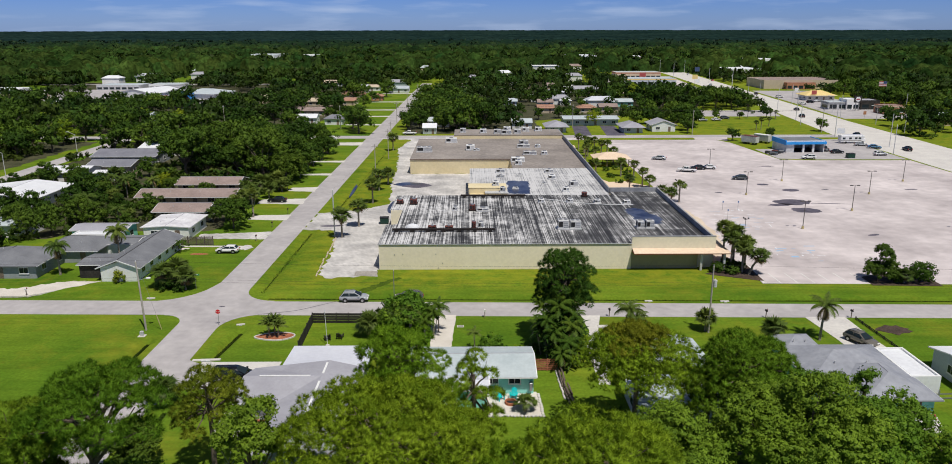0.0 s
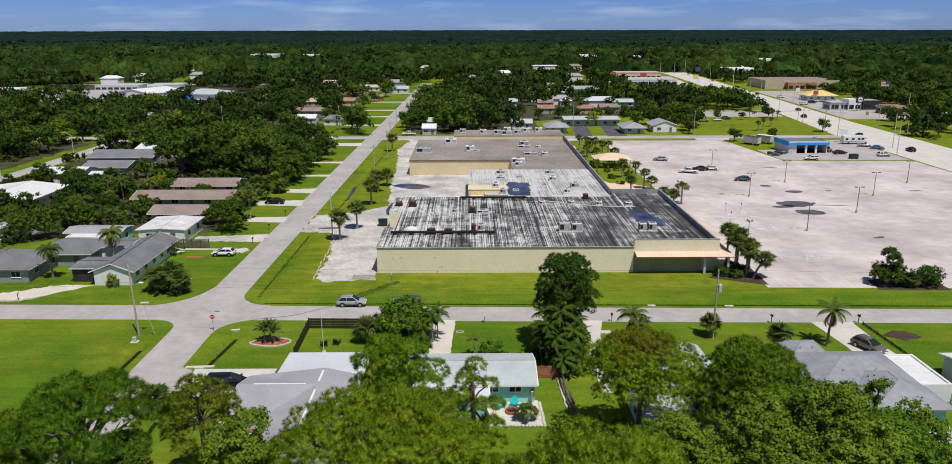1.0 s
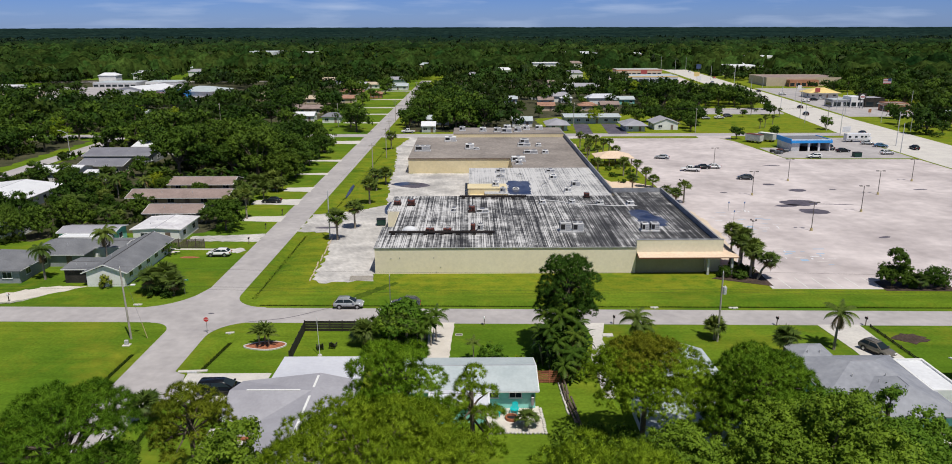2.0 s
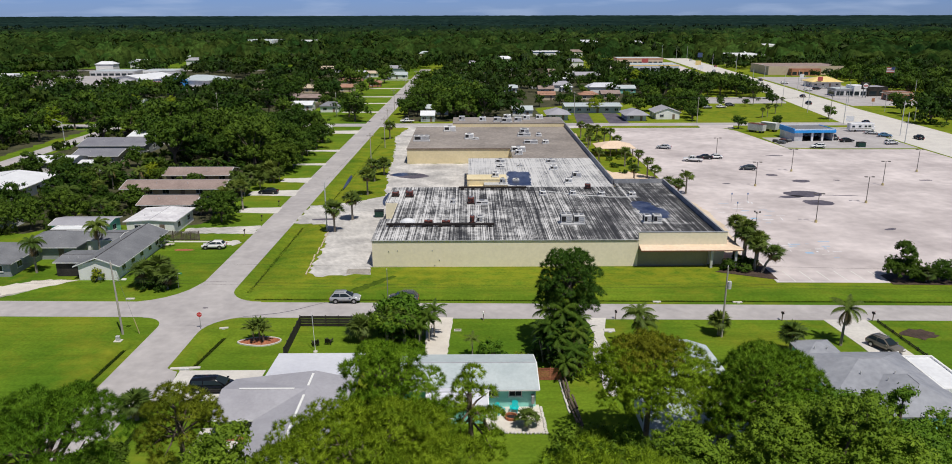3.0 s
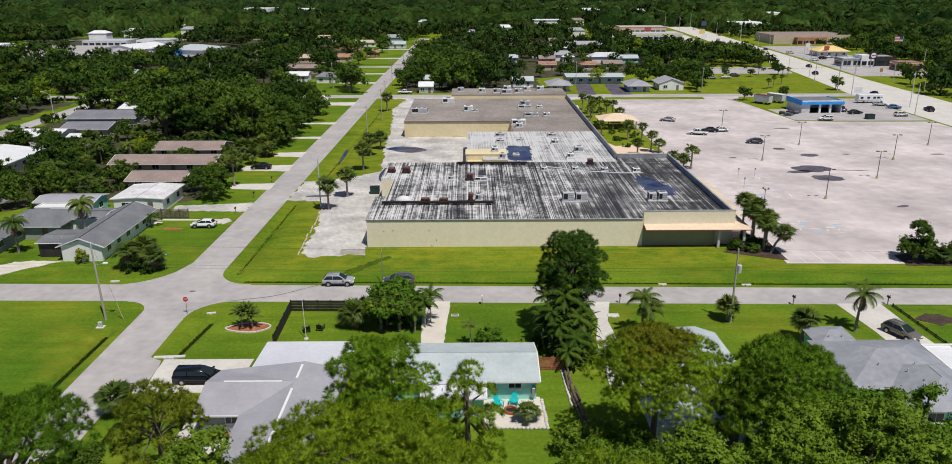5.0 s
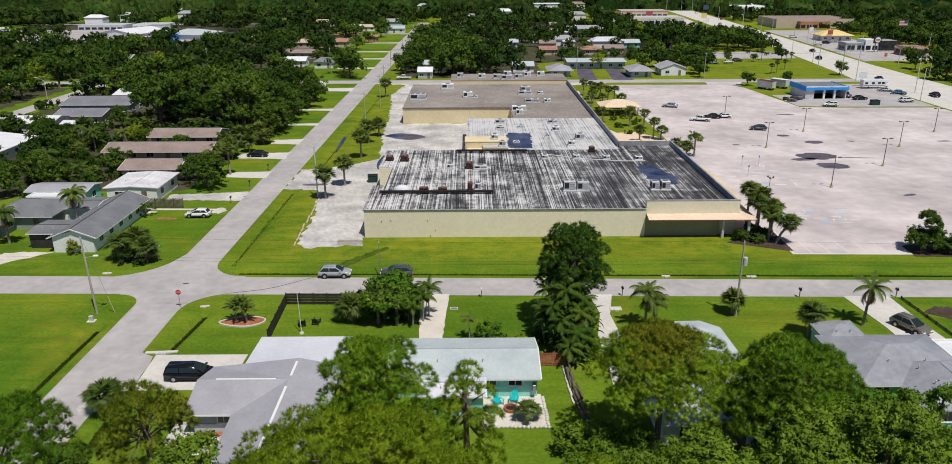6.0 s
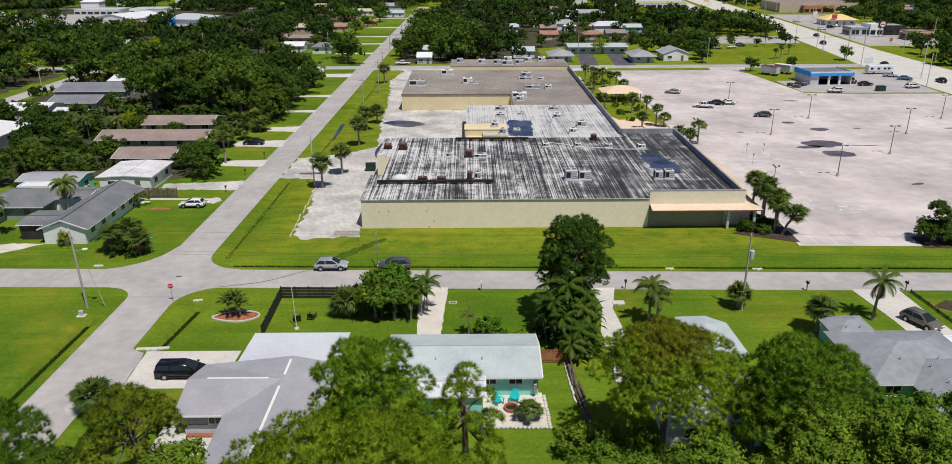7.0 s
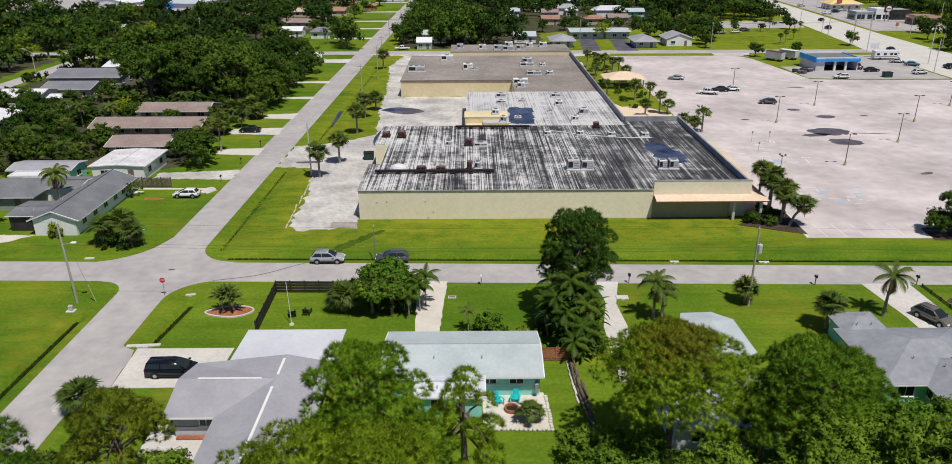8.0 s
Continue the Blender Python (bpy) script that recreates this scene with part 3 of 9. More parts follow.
paving("pavement_alley", ragged([(-30.4, 64.0), (-23.5, 63.5), (-21.3, 52), (-20.9, 33.5), (-19.5, 31.6), (-10.8, 32.6), (-10.6, 75), (6, 77), (6, 112), (17.7, 112), (17.7, 127.3), (-12, 127.3), (-11, 168), (0, 170), (0, 182), (42, 184), (46, 201.2), (-30, 201.6), (-28, 199.4), (-17.0, 197.4), (-20.0, 176), (-17.0, 140), (-16.3, 112), (-15.0, 100), (-14.2, 88), (-20, 82.5), (-24.0, 80), (-29.9, 79)], 1.1, 0.5), "sandy", 0.040, "dusty cracked pale paving behind the store", "pavement")
paving("pavement_station", [(107.5, 152), (118.5, 150.2), (149, 150), (150.5, 195), (128, 196), (127, 172), (107, 172)], "asphalt", 0.040, "grey asphalt forecourt of the garage", "pavement")
paving("pavement_walk", ragged([(50.2, 38.4), (53.4, 38.4), (56.0, 48), (57.6, 60), (57.8, 72), (56.6, 82), (53.5, 88), (50.2, 84)], 1.2, 0.35, 9), "tanwalk", 0.10, "tan concrete walkway beside the store", "pavement")
paving("pavement_verge", [(55, 195.6), (92, 195.4), (93.4, 197.8), (92, 200.2), (57, 200.6)], "grass", 0.05, "narrow grass verge by the back street", "grass")

# drives
paving("driveway_van", [(-28.8, -9.6), (-19.0, -9.5), (-18.8, -2.1), (-29.2, -2.1)], "concrete", 0.042, "pale concrete driveway", "driveway")
paving("driveway_apron", ragged([(-31.6, -10.4), (-28.9, -9.4), (-29.3, -2.3), (-30.4, -1.9), (-31.6, -1.0)], 0.9, 0.14, 2), "asphalt", 0.040, "grey asphalt apron between the street and the driveway", "driveway")
paving("pavement_path", [(-22.1, -19.6), (-19.5, -20.6), (-14.6, -20.2), (-14.6, -17.2), (-19.7, -17.2), (-20.2, -15.2), (-22.0, -15.3)], "concrete", 0.040, "pale concrete path by the grey house", "path")
paving("driveway_shell", ragged([(0.6, -2.5), (3.2, -2.5), (3.1, 1.3), (3.6, 14.0), (-0.2, 14.0), (0.3, 1.4)], 0.8, 0.07), "gravel", 0.042, "white shell gravel driveway", "driveway")
paving("driveway_garden", [(21.4, -9), (22.8, -9), (24.6, -1.0), (24.4, 0.4), (24.0, 7.6), (25.3, 13.6), (22.2, 13.6), (22.8, 8.0), (21.6, 2.0)], "concrete", 0.042, "pale concrete driveway", "driveway")
paving("driveway_carport", [(57.0, -3), (62.6, -3), (61.9, 4.0), (61.8, 12.6), (55.8, 12.6), (56.8, 4.0)], "concrete", 0.042, "pale concrete driveway", "driveway")
paving("pavement_patio", [(7.7, -16.5), (13.9, -16.6), (13.6, -10.8), (7.7, -10.8)], "gravel", 0.042, "white gravel patio with stone edging", "patio")
paving("driveway_sand", ragged([(-78, 22.6), (-66, 23.4), (-60.5, 28.0), (-57.5, 30.4), (-64, 30.4), (-70, 26.8), (-82, 26.5)], 0.8, 0.4), "gravel", 0.042, "white sandy driveway", "driveway")
paving("driveway_tan", ragged([(-51, 57.2), (-36.6, 56.6), (-36.6, 62.4), (-43, 61.4), (-51, 60.6)], 0.8, 0.25), "sandy", 0.043, "sandy tan driveway by the white house", "driveway")
for y0, y1, x0 in ((73.0, 76.6, -44.6), (89.0, 93.4, -47), (103.6, 107.6, -42.8), (126, 127.4, -45), (148, 149.6, -46), (184, 190, -52), (243, 245.4, -50), (275.6, 278, -54), (305, 307.6, -58), (349, 352, -52), (406, 409, -52)):
    paving("driveway_kerb", ragged([(x0, y0), (west_kerb(y0) + 0.5, y0 - 0.9), (west_kerb(y0) + 0.5, y1 + 0.9), (x0, y1)], 1.0, 0.18, int(y0)), "concrete", 0.043, "pale concrete driveway", "driveway")
paving("pavement_slab", [(-60.5, 51.3), (-42, 51.0), (-38, 50.6), (-38, 51.6), (-60.5, 52.3)], "concrete", 0.040, "narrow concrete path", "path")
paving("driveway_motel", [(48.0, 207.5), (54.6, 207.5), (56.8, 238), (50.6, 238)], "stain", 0.045, "dark fresh asphalt driveway", "driveway")
paving("driveway_motel_east", [(60.6, 207.5), (68.6, 207.5), (69.0, 238), (62.8, 238)], "stain", 0.045, "dark fresh asphalt driveway", "driveway")
for cx, cy, rx, ry, rot in ((85.4, 88.4, 4.6, 3.2, 8), (81.6, 85.6, 3.2, 1.3, 10), (85.3, 79.8, 3.3, 2.6, -8), (93.5, 86.8, 4.0, 0.35, -6), (91.0, 102.5, 2.4, 1.6, 5), (90, 58, 1.4, 0.6, 20), (98, 138, 2.6, 0.7, 0), (86.4, 110, 1.6, 1.2, 0), (71.0, 100, 1.0, 0.5, 0), (100.6, 103.4, 1.0, 0.5, 0), (123.4, 103, 1.8, 0.6, 0), (-24.5, 67.0, 2.6, 0.7, 5)):
    rnd = random.Random(int(cx * 10))
    pts = []
    for i in range(22):
        a = 2 * math.pi * i / 22
        k = 1 + rnd.uniform(-0.12, 0.12)
        px, py = rx * k * math.cos(a), ry * k * math.sin(a)
        c, s = math.cos(radians(rot)), math.sin(radians(rot))
        pts.append((cx + px * c - py * s, cy + px * s + py * c))
    tagged(part("oil_stain", prism(pts, 0.02, 0.049), M["stain"]), "dark oily stain on the asphalt", "stain", kind="structure")
def blob(cx, cy, rx, ry, rot=0.0, seed=0, n=36, rough=0.2):
    """An uneven rounded outline."""
    r_ = random.Random(seed)
    ph = [(r_.uniform(0, 6.28), r_.uniform(0.3, 1.0) * rough / k) for k in (1.0, 1.4, 2.0, 3.0, 4.0)]
    c, s = math.cos(radians(rot)), math.sin(radians(rot))
    out = []
    for i in range(n):
        a = 2 * math.pi * i / n
        k = 1 + sum(amp * math.sin((j + 2) * a + p) for j, (p, amp) in enumerate(ph))
        px, py = rx * k * math.cos(a), ry * k * math.sin(a)
        out.append((cx + px * c - py * s, cy + px * s + py * c))
    return out


# puddle on the alley
tagged(part("puddle", prism(blob(-11.6, 112.4, 3.3, 2.4, 10, 3), 0.02, 0.050), M["bluetarp"]), "shallow dark blue rain puddle on the paving", "puddle", kind="structure")
tagged(part("puddle", prism(blob(-9.8, 110.6, 4.6, 3.4, 4, 11), 0.02, 0.047), M["stain"]), "brown damp margin of the rain puddle", "puddle", kind="structure")
tagged(part("puddle", prism(blob(-12.9, 84, 1.2, 6.5, 3, 4), 0.02, 0.050), M["bluetarp"]), "damp dark patch of paving beside the store", "puddle", kind="structure")
tagged(part("puddle", prism(blob(-3.0, 84, 5.2, 1.2, 3, 5), 0.02, 0.049), M["stain"]), "dark damp streak on the paving", "puddle", kind="structure")
tagged(part("ditch_water", prism(blob(-25.5, 104.5, 0.35, 9.5, 1.5, 8), -0.5, -0.12), M["bluetarp"]), "narrow pool of rain water standing in the ditch", "water", kind="structure")
# weedy ditch lines; for k 4 to 6 dark blades also draw the ditch shade
for k, (x0, y0, x1, y1, d, w) in enumerate(DITCHES):
    if k == 1:
        continue
    g = np.random.default_rng(k)
    L = math.hypot(x1 - x0, y1 - y0)
    half = (0.40, 0, 0.5, 0.5, 0.62, 0.85, 0.62)[k]
    fine = 0.35 if k in (0, 2, 3) else 1.0
    n = int(L * (110, 0, 45, 26, 420, 520, 360)[k])
    u = g.random(n)
    along = (0.62 + 0.38 * np.sin(u * L * 0.45 + k) * np.sin(u * L * 0.17 + 1))
    off = g.normal(0, half * 0.55, n) * along
    px, py = -(y1 - y0) / L, (x1 - x0) / L
    cx, cy = x0 + (x1 - x0) * u + px * off, y0 + (y1 - y0) * u + py * off
    h = g.uniform(0.05, 0.2, n) * fine
    a = g.uniform(0, 6.283, n)
    ww = g.uniform(0.06, 0.14, n) * (fine + 0.15)
    v0 = np.stack([cx - ww * np.cos(a), cy - ww * np.sin(a), np.full(n, -d * (0.9 if k else 0.75))], 1)
    v1 = np.stack([cx + ww * np.cos(a), cy + ww * np.sin(a), np.full(n, -d * 0.9)], 1)
    v2 = np.stack([cx + g.normal(0, 0.12, n) * fine, cy + g.normal(0, 0.12, n) * fine, 0.8 * h - d * (0.8 if k else 0.42)], 1)
    me = mesh_of("ditch_weeds", np.stack([v0, v1, v2], 1).reshape(-1, 3).tolist(), np.arange(n * 3).reshape(-1, 3).tolist())
    tagged(link("ditch_weeds", me, M["weeds"]), "dark weeds and drawn-in shade along a roadside ditch", "weeds", kind="stuff")
# damp swale in the lawn beside the parked cars
paving("swale", ragged([(-14.6, 21.4), (-12.6, 21.6), (-11.2, 24.6), (-8.6, 28.0), (-5.9, 31.6), (-6.8, 32.0), (-10.4, 28.2), (-13.2, 24.6)], 0.6, 0.22, 6), "swale", 0.012, "damp dark green swale in the lawn", "grass")
# parking bay lines
def line(x0, y0, x1, y1, w, mat, z, parent=None):
    dx, dy = x1 - x0, y1 - y0
    L = math.hypot(dx, dy)
    px, py = -dy / L * w / 2, dx / L * w / 2
    return prism([(x0 - px, y0 - py), (x1 - px, y1 - py), (x1 + px, y1 + py), (x0 + px, y0 + py)], z - 0.01, z)


bays = thing("bay_lines", "faded white parking bay lines painted on the asphalt", "road marking", kind="structure")
for i in range(8):
    part("bay_line", line(55.6 + i * 2.87, 28.1, 55.4 + i * 2.87, 33.2, 0.14, "paint", 0.053), M["paint"], bays)
part("edge_line", line(55.6, 28.0, 77.5, 27.6, 0.14, "paint", 0.054), M["paint"], bays)
part("side_line", line(55.7, 28.2, 56.4, 38.0, 0.18, "paint", 0.055), M["paint"], bays)
for i, (x, y) in enumerate(((61, 43.5), (63.5, 46), (66, 44.5), (69, 42), (64, 50), (61, 66), (63.5, 69), (66.8, 70))):
    part("bay_mark", line(x, y, x + 2.2, y + 0.3, 0.12, "paint", 0.053), M["paint"], bays)
mk = random.Random(12)
for i in range(46):
    x, y = mk.uniform(58.5, 72), mk.choice((mk.uniform(40, 50), mk.uniform(62, 80)))
    a_, l_ = mk.choice((0.0, 0.0, 1.45)), mk.uniform(0.6, 2.4)
    part("faded_mark", line(x, y, x + l_ * math.cos(a_), y + l_ * math.sin(a_), mk.uniform(0.1, 0.5), "bluepaint", 0.0505 + 0.00015 * i), M["palemark" if i % 3 else "bluepaint"], bays, "faded blue and white paint mark")
for x, y in ((66.5, 43.0), (62.0, 62.0), (65.0, 66.5)):
    part("blue_mark", line(x, y, x + 1.4, y, 0.9, "bluepaint", 0.052), M["bluepaint"], bays)

# ================= the store =================
store = thing("store_building", "long low cream stucco store with stained flat roofs", "building")


def block(x0, x1, y0, y1, h, wall, roof, parapet=0.0, lip=0.25, wall_name="wall"):
    part(wall_name, box(x0, x1, y0, y1, -0.3, h - 0.12), M[wall], store)
    part("roof", box(x0 + (lip if parapet else 0), x1 - (lip if parapet else 0), y0 + (lip if parapet else 0), y1 - (lip if parapet else 0), h - 0.118, h), M[roof], store)


H = 4.75
# front hall in three stretches with a loading notch in its west side
part("wall", prism([(-10.6, 36.2), (34.6, 36.2), (34.6, 37.0), (49.6, 37.0), (49.6, 79.8), (38.4, 79.8), (38.4, 76.2), (-10.9, 76.2), (-11.1, 62.4), (-8.7, 62.3), (-8.7, 50.0), (-10.6, 49.8)], -0.3, H - 0.12), M["cream"], store, "cream stucco outer wall")
part("roof", prism([(-10.75, 36.05), (34.6, 36.05), (34.6, 76.3), (-11.0, 76.3), (-11.2, 62.5), (-8.6, 62.4), (-8.6, 50.1), (-10.75, 49.9)], H - 0.12, H), M["storeroof"], store, "black roof with chalky white streaks")
part("roof", prism([(34.605, 37.3), (49.3, 37.3), (49.3, 79.6), (38.4, 79.6), (38.4, 76.3), (34.605, 76.3)], H - 0.11, H + 0.01), M["storeroof"], store, "black roof with chalky white streaks")
part("roof_edge", box(-10.8, 34.6, 36.0, 36.1, H - 0.04, H + 0.05), M["galv"], store, "pale metal roof edging")
part("front_parapet", box(34.62, 49.6, 36.15, 36.55, 3.55, 6.0), M["cream2"], store, "pale cream parapet wall")
part("parapet_cap", box(34.6, 49.65, 36.1, 36.6, 6.0, 6.06), M["parapet"], store)
part("recess_wall", box(34.65, 46.6, 36.4, 36.9, -0.2, 3.6), M["olivewall"], store, "olive grey wall under the canopy")
part("parapet", box(49.3, 49.62, 36.6, 79.8, H - 0.2, 5.75), M["parapet"], store, "blue grey parapet")
part("parapet", box(38.4, 49.3, 79.45, 79.8, H - 0.2, 5.75), M["parapet"], store, "blue grey parapet")
part("parapet", box(38.1, 38.4, 79.8, 184.0, 4.2, 5.7), M["parapet"], store, "blue grey parapet")
# canopy round the front corner
can = part("canopy", prism([(34.7, 34.2), (51.9, 34.2), (51.9, 84.0), (49.65, 84.0), (49.65, 36.14), (34.7, 36.14)], 3.25, 3.42), M["redtrim"], store, "canopy with a red brown edge")
bm = bmesh.new()
v = [bm.verts.new(c) for c in ((34.7, 34.15, 3.425), (51.95, 34.15, 3.425), (49.62, 36.14, 3.85), (34.7, 36.14, 3.85), (51.95, 84, 3.425), (49.62, 84, 3.85))]
bm.faces.new((v[0], v[1], v[2], v[3])), bm.faces.new((v[1], v[4], v[5], v[2]))
part("canopy_roof", bm, M["canopytop"], can, "peach coloured sloping canopy roof")
for cx, cy in ((50.9, 34.9), (50.9, 46), (50.9, 57), (50.9, 68), (50.9, 79), (46.9, 35.2)):
    part("column", box(cx - 0.2, cx + 0.2, cy - 0.2, cy + 0.2, 0.0, 3.25, bevel=0.03), M["galv"], can, "grey square column")
# small wall fittings on the front
for x, z in ((-7.8, 2.8), (-6.3, 2.9), (-0.4, 2.9), (0.8, 1.2), (0.0, 0.3)):
    part("wall_fitting", box(x - 0.07, x + 0.07, 36.12, 36.2, z - 0.09, z + 0.09, bevel=0.02), M["metal"], store)
# middle hall
part("wall", box(5.7, 38.1, 76.2, 111.5, -0.3, 4.40), M["yellowwall"], store, "yellow stucco wall")
part("roof", prism([(5.6, 84.6), (14.3, 84.6), (14.3, 76.4), (38.1, 76.4), (38.1, 111.5), (5.6, 111.5)], 4.40, 4.52), M["midroof"], store, "weathered grey white roof")
part("plant_wall", box(5.4, 14.2, 79.6, 84.5, 3.0, 5.7), M["yellowwall"], store, "yellow plant room wall")
part("plant_roof", box(5.3, 14.3, 79.5, 84.6, 5.7, 5.82), M["yellowwall"], store)
part("plant_wall", box(9.2, 14.4, 76.9, 79.5, 3.5, 5.0), M["yellowwall"], store, "yellow plant room wall")
part("plant_roof", box(9.15, 14.45, 76.85, 79.5, 5.0, 5.1), M["galv"], store)
part("roof_patch", prism(ragged([(14.6, 79.0), (19.6, 78.6), (20.4, 93.0), (15.0, 94.4)], 0.8, 0.45, 3), 4.5, 4.525), M["bluetarp"], store, "wet dark blue patch of roofing")
part("roof_patch", prism(ragged([(38.6, 56.0), (38.8, 52.0), (41.0, 49.6), (43.6, 50.6), (44.4, 54.6), (43.0, 58.5), (42.0, 62.6), (39.2, 62.8), (38.2, 60.0)], 0.7, 0.4, 5), H - 0.02, H + 0.018), M["bluetarp"], store, "wet dark blue patch of roofing")
# rear hall
part("wall", box(-12.0, 38.1, 127.2, 169.0, -0.3, 4.3), M["yellowwall"], store, "yellow stucco wall")
part("wall", box(17.6, 38.1, 111.55, 127.2, -0.3, 4.3), M["yellowwall"], store, "yellow stucco wall")
part("roof", prism([(-12.1, 127.1), (17.5, 127.1), (17.5, 111.6), (38.1, 111.6), (38.1, 169.0), (-12.1, 169.0)], 4.3, 4.42), M["backroof"], store, "brown grey gravel roof")
part("roof_edge", box(-12.15, 17.55, 127.0, 127.14, 4.15, 4.5), M["brownwood"], store)
part("wall", box(0.2, 38.1, 169.05, 184.0, -0.3, 5.6), M["yellowwall"], store, "yellow stucco wall")
part("roof", box(0.1, 38.1, 168.95, 184.1, 5.6, 5.72), M["backroof"], store, "brown grey gravel roof")


# ---- roof plant ----
def roof_unit(x, y, z, sx, sy, sz, mat="galv", curb=True, fan=1, rz=0.0):
    t = thing("rooftop_unit", {"galv": "grey metal air conditioning unit on the flat roof", "rust": "rusty red metal vent unit on the flat roof", "white": "white metal air conditioning unit on the flat roof"}[mat], "air conditioner", x, y, z, rz, group="units on the store roof")
    if curb:
        part("curb", box(-sx / 2 - 0.15, sx / 2 + 0.15, -sy / 2 - 0.12, sy / 2 + 0.12, 0, 0.28, bevel=0.03), M["galv" if mat != "rust" else "black"], t)
    part("casing", box(-sx / 2, sx / 2, -sy / 2, sy / 2, 0.28, sz, bevel=0.05), M[mat], t)
    z0_, z1_ = 0.28 + (sz - 0.28) * 0.18, 0.28 + (sz - 0.28) * 0.82
    for q in ((-sx * 0.44, -sx * 0.06, -sy / 2 - 0.012, -sy / 2 + 0.02), (-sx / 2 - 0.012, -sx / 2 + 0.02, -sy * 0.4, sy * 0.4), (sx / 2 - 0.02, sx / 2 + 0.012, -sy * 0.4, sy * 0.4)):
        part("grille", box(*q, z0_, z1_), M["dark"], t, "dark coil grille")
    for i in range(fan):
        fx = (i + 0.5) / fan * sx - sx / 2
        part("fan_ring", tube((fx, 0, sz - 0.02), (fx, 0, sz + 0.14), min(sy, sx / fan) * 0.36, min(sy, sx / fan) * 0.34, 14), M["metal"], t)
    for i in range(3):
        yy = -sy / 2 - 0.02
        part("louvre", box(0.04, sx / 2 - 0.12, yy - 0.02, yy + 0.01, 0.45 + i * (sz - 0.6) / 3, 0.5 + i * (sz - 0.6) / 3 + 0.04), M["parapet" if mat != "rust" else "black"], t)
    return t


def roof_beam(x0, x1, y, z):
    t = thing("roof_duct", "long black tarred duct lying across the roof", "duct", (x0 + x1) / 2, y, z)
    h = (x1 - x0) / 2
    part("duct", box(-h, h, -0.24, 0.24, 0.24, 0.66, bevel=0.05), M["black"], t)
    n = 7
    for i in range(n):
        xx = -h + 0.8 + i * (2 * h - 1.6) / (n - 1)
        part("foot", box(xx - 0.35, xx + 0.35, -0.45, 0.45, 0, 0.25, bevel=0.04), M["black"], t)
    return t


roof_beam(-9.0, 10.4, 44.6, H)
roof_beam(3.6, 18.3, 74.0, H)
for x, y, sx, sy, sz, mat, fan in (
        (-1.5, 45.6, 1.5, 0.9, 0.95, "rust", 1), (1.7, 45.6, 1.5, 0.9, 0.9, "rust", 1), (6.4, 46.2, 0.8, 1.1, 1.6, "rust", 1), (7.8, 47.0, 1.0, 1.0, 1.3, "galv", 1),
        (-6.6, 67.6, 1.4, 1.6, 1.2, "rust", 1), (-9.6, 68.2, 1.3, 1.6, 0.9, "rust", 1), (2.6, 61.5, 1.0, 1.2, 0.9, "galv", 1), (6.2, 61.5, 1.2, 1.2, 1.3, "rust", 1), (8.4, 61.0, 2.4, 1.6, 0.8, "galv", 1),
        (23.5, 46.4, 2.0, 1.7, 1.85, "galv", 2), (25.8, 46.4, 2.0, 1.6, 1.7, "galv", 2), (38.3, 46.6, 1.3, 1.5, 1.6, "galv", 1), (40.1, 46.6, 1.5, 1.5, 1.65, "galv", 1),
        (21.4, 68.6, 1.2, 1.3, 0.9, "white", 1), (27.7, 68.6, 1.2, 1.3, 0.9, "white", 1), (33.6, 67.8, 1.3, 1.3, 0.9, "white", 1), (39.9, 67.2, 1.4, 1.3, 0.9, "white", 1), (31.7, 74.4, 1.1, 1.1, 1.1, "rust", 1)):
    roof_unit(x, y, H, sx, sy, sz, mat, fan=fan)
for x, y, sx, sy, sz, mat in ((13.8, 103.5, 2.6, 1.6, 1.3, "galv"), (13.6, 96.8, 2.2, 1.5, 1.0, "galv"), (18.5, 98.5, 1.6, 1.0, 0.7, "galv"), (26.8, 103.4, 2.4, 1.6, 1.2, "galv"), (26.6, 94.5, 1.9, 1.7, 1.4, "white"), (31.0, 85.5, 2.2, 1.6, 1.7, "galv"), (28.4, 79.6, 1.6, 1.3, 1.4, "white"), (16.6, 82.6, 1.4, 1.2, 0.6, "white"), (24.0, 88.0, 1.0, 0.8, 0.6, "galv")):
    roof_unit(x, y + 1.5, 4.52, sx * 0.9, sy * 0.8, sz * 0.8, mat)
roof_unit(11.8, 81.9, 5.82, 1.4, 1.2, 1.1, "white"), roof_unit(13.3, 78.2, 5.1, 1.2, 1.0, 1.2, "galv")
for x, y, sx, sy, sz, mat, fan in ((-8.6, 137.5, 4.2, 2.2, 1.9, "galv", 3), (-0.6, 157, 3.4, 2.0, 1.8, "white", 1), (5.8, 141, 2.4, 2.0, 1.9, "white", 1), (7.8, 140, 1.6, 1.2, 0.7, "galv", 1), (23.6, 153, 2.6, 2.4, 1.5, "galv", 1), (23.0, 146, 3.6, 1.6, 1.2, "galv", 2), (27.6, 146, 1.4, 1.6, 1.1, "white", 1), (24.0, 132, 3.6, 1.6, 1.2, "galv", 2), (28.4, 132, 1.6, 1.5, 1.2, "white", 1), (19.5, 119, 3.4, 1.8, 1.6, "white", 1), (19.4, 114.4, 1.6, 1.6, 1.5, "white", 1)):
    roof_unit(x, y + 3, 4.42, sx * 1.12, sy * 0.95, sz * 0.9, mat, fan=fan)
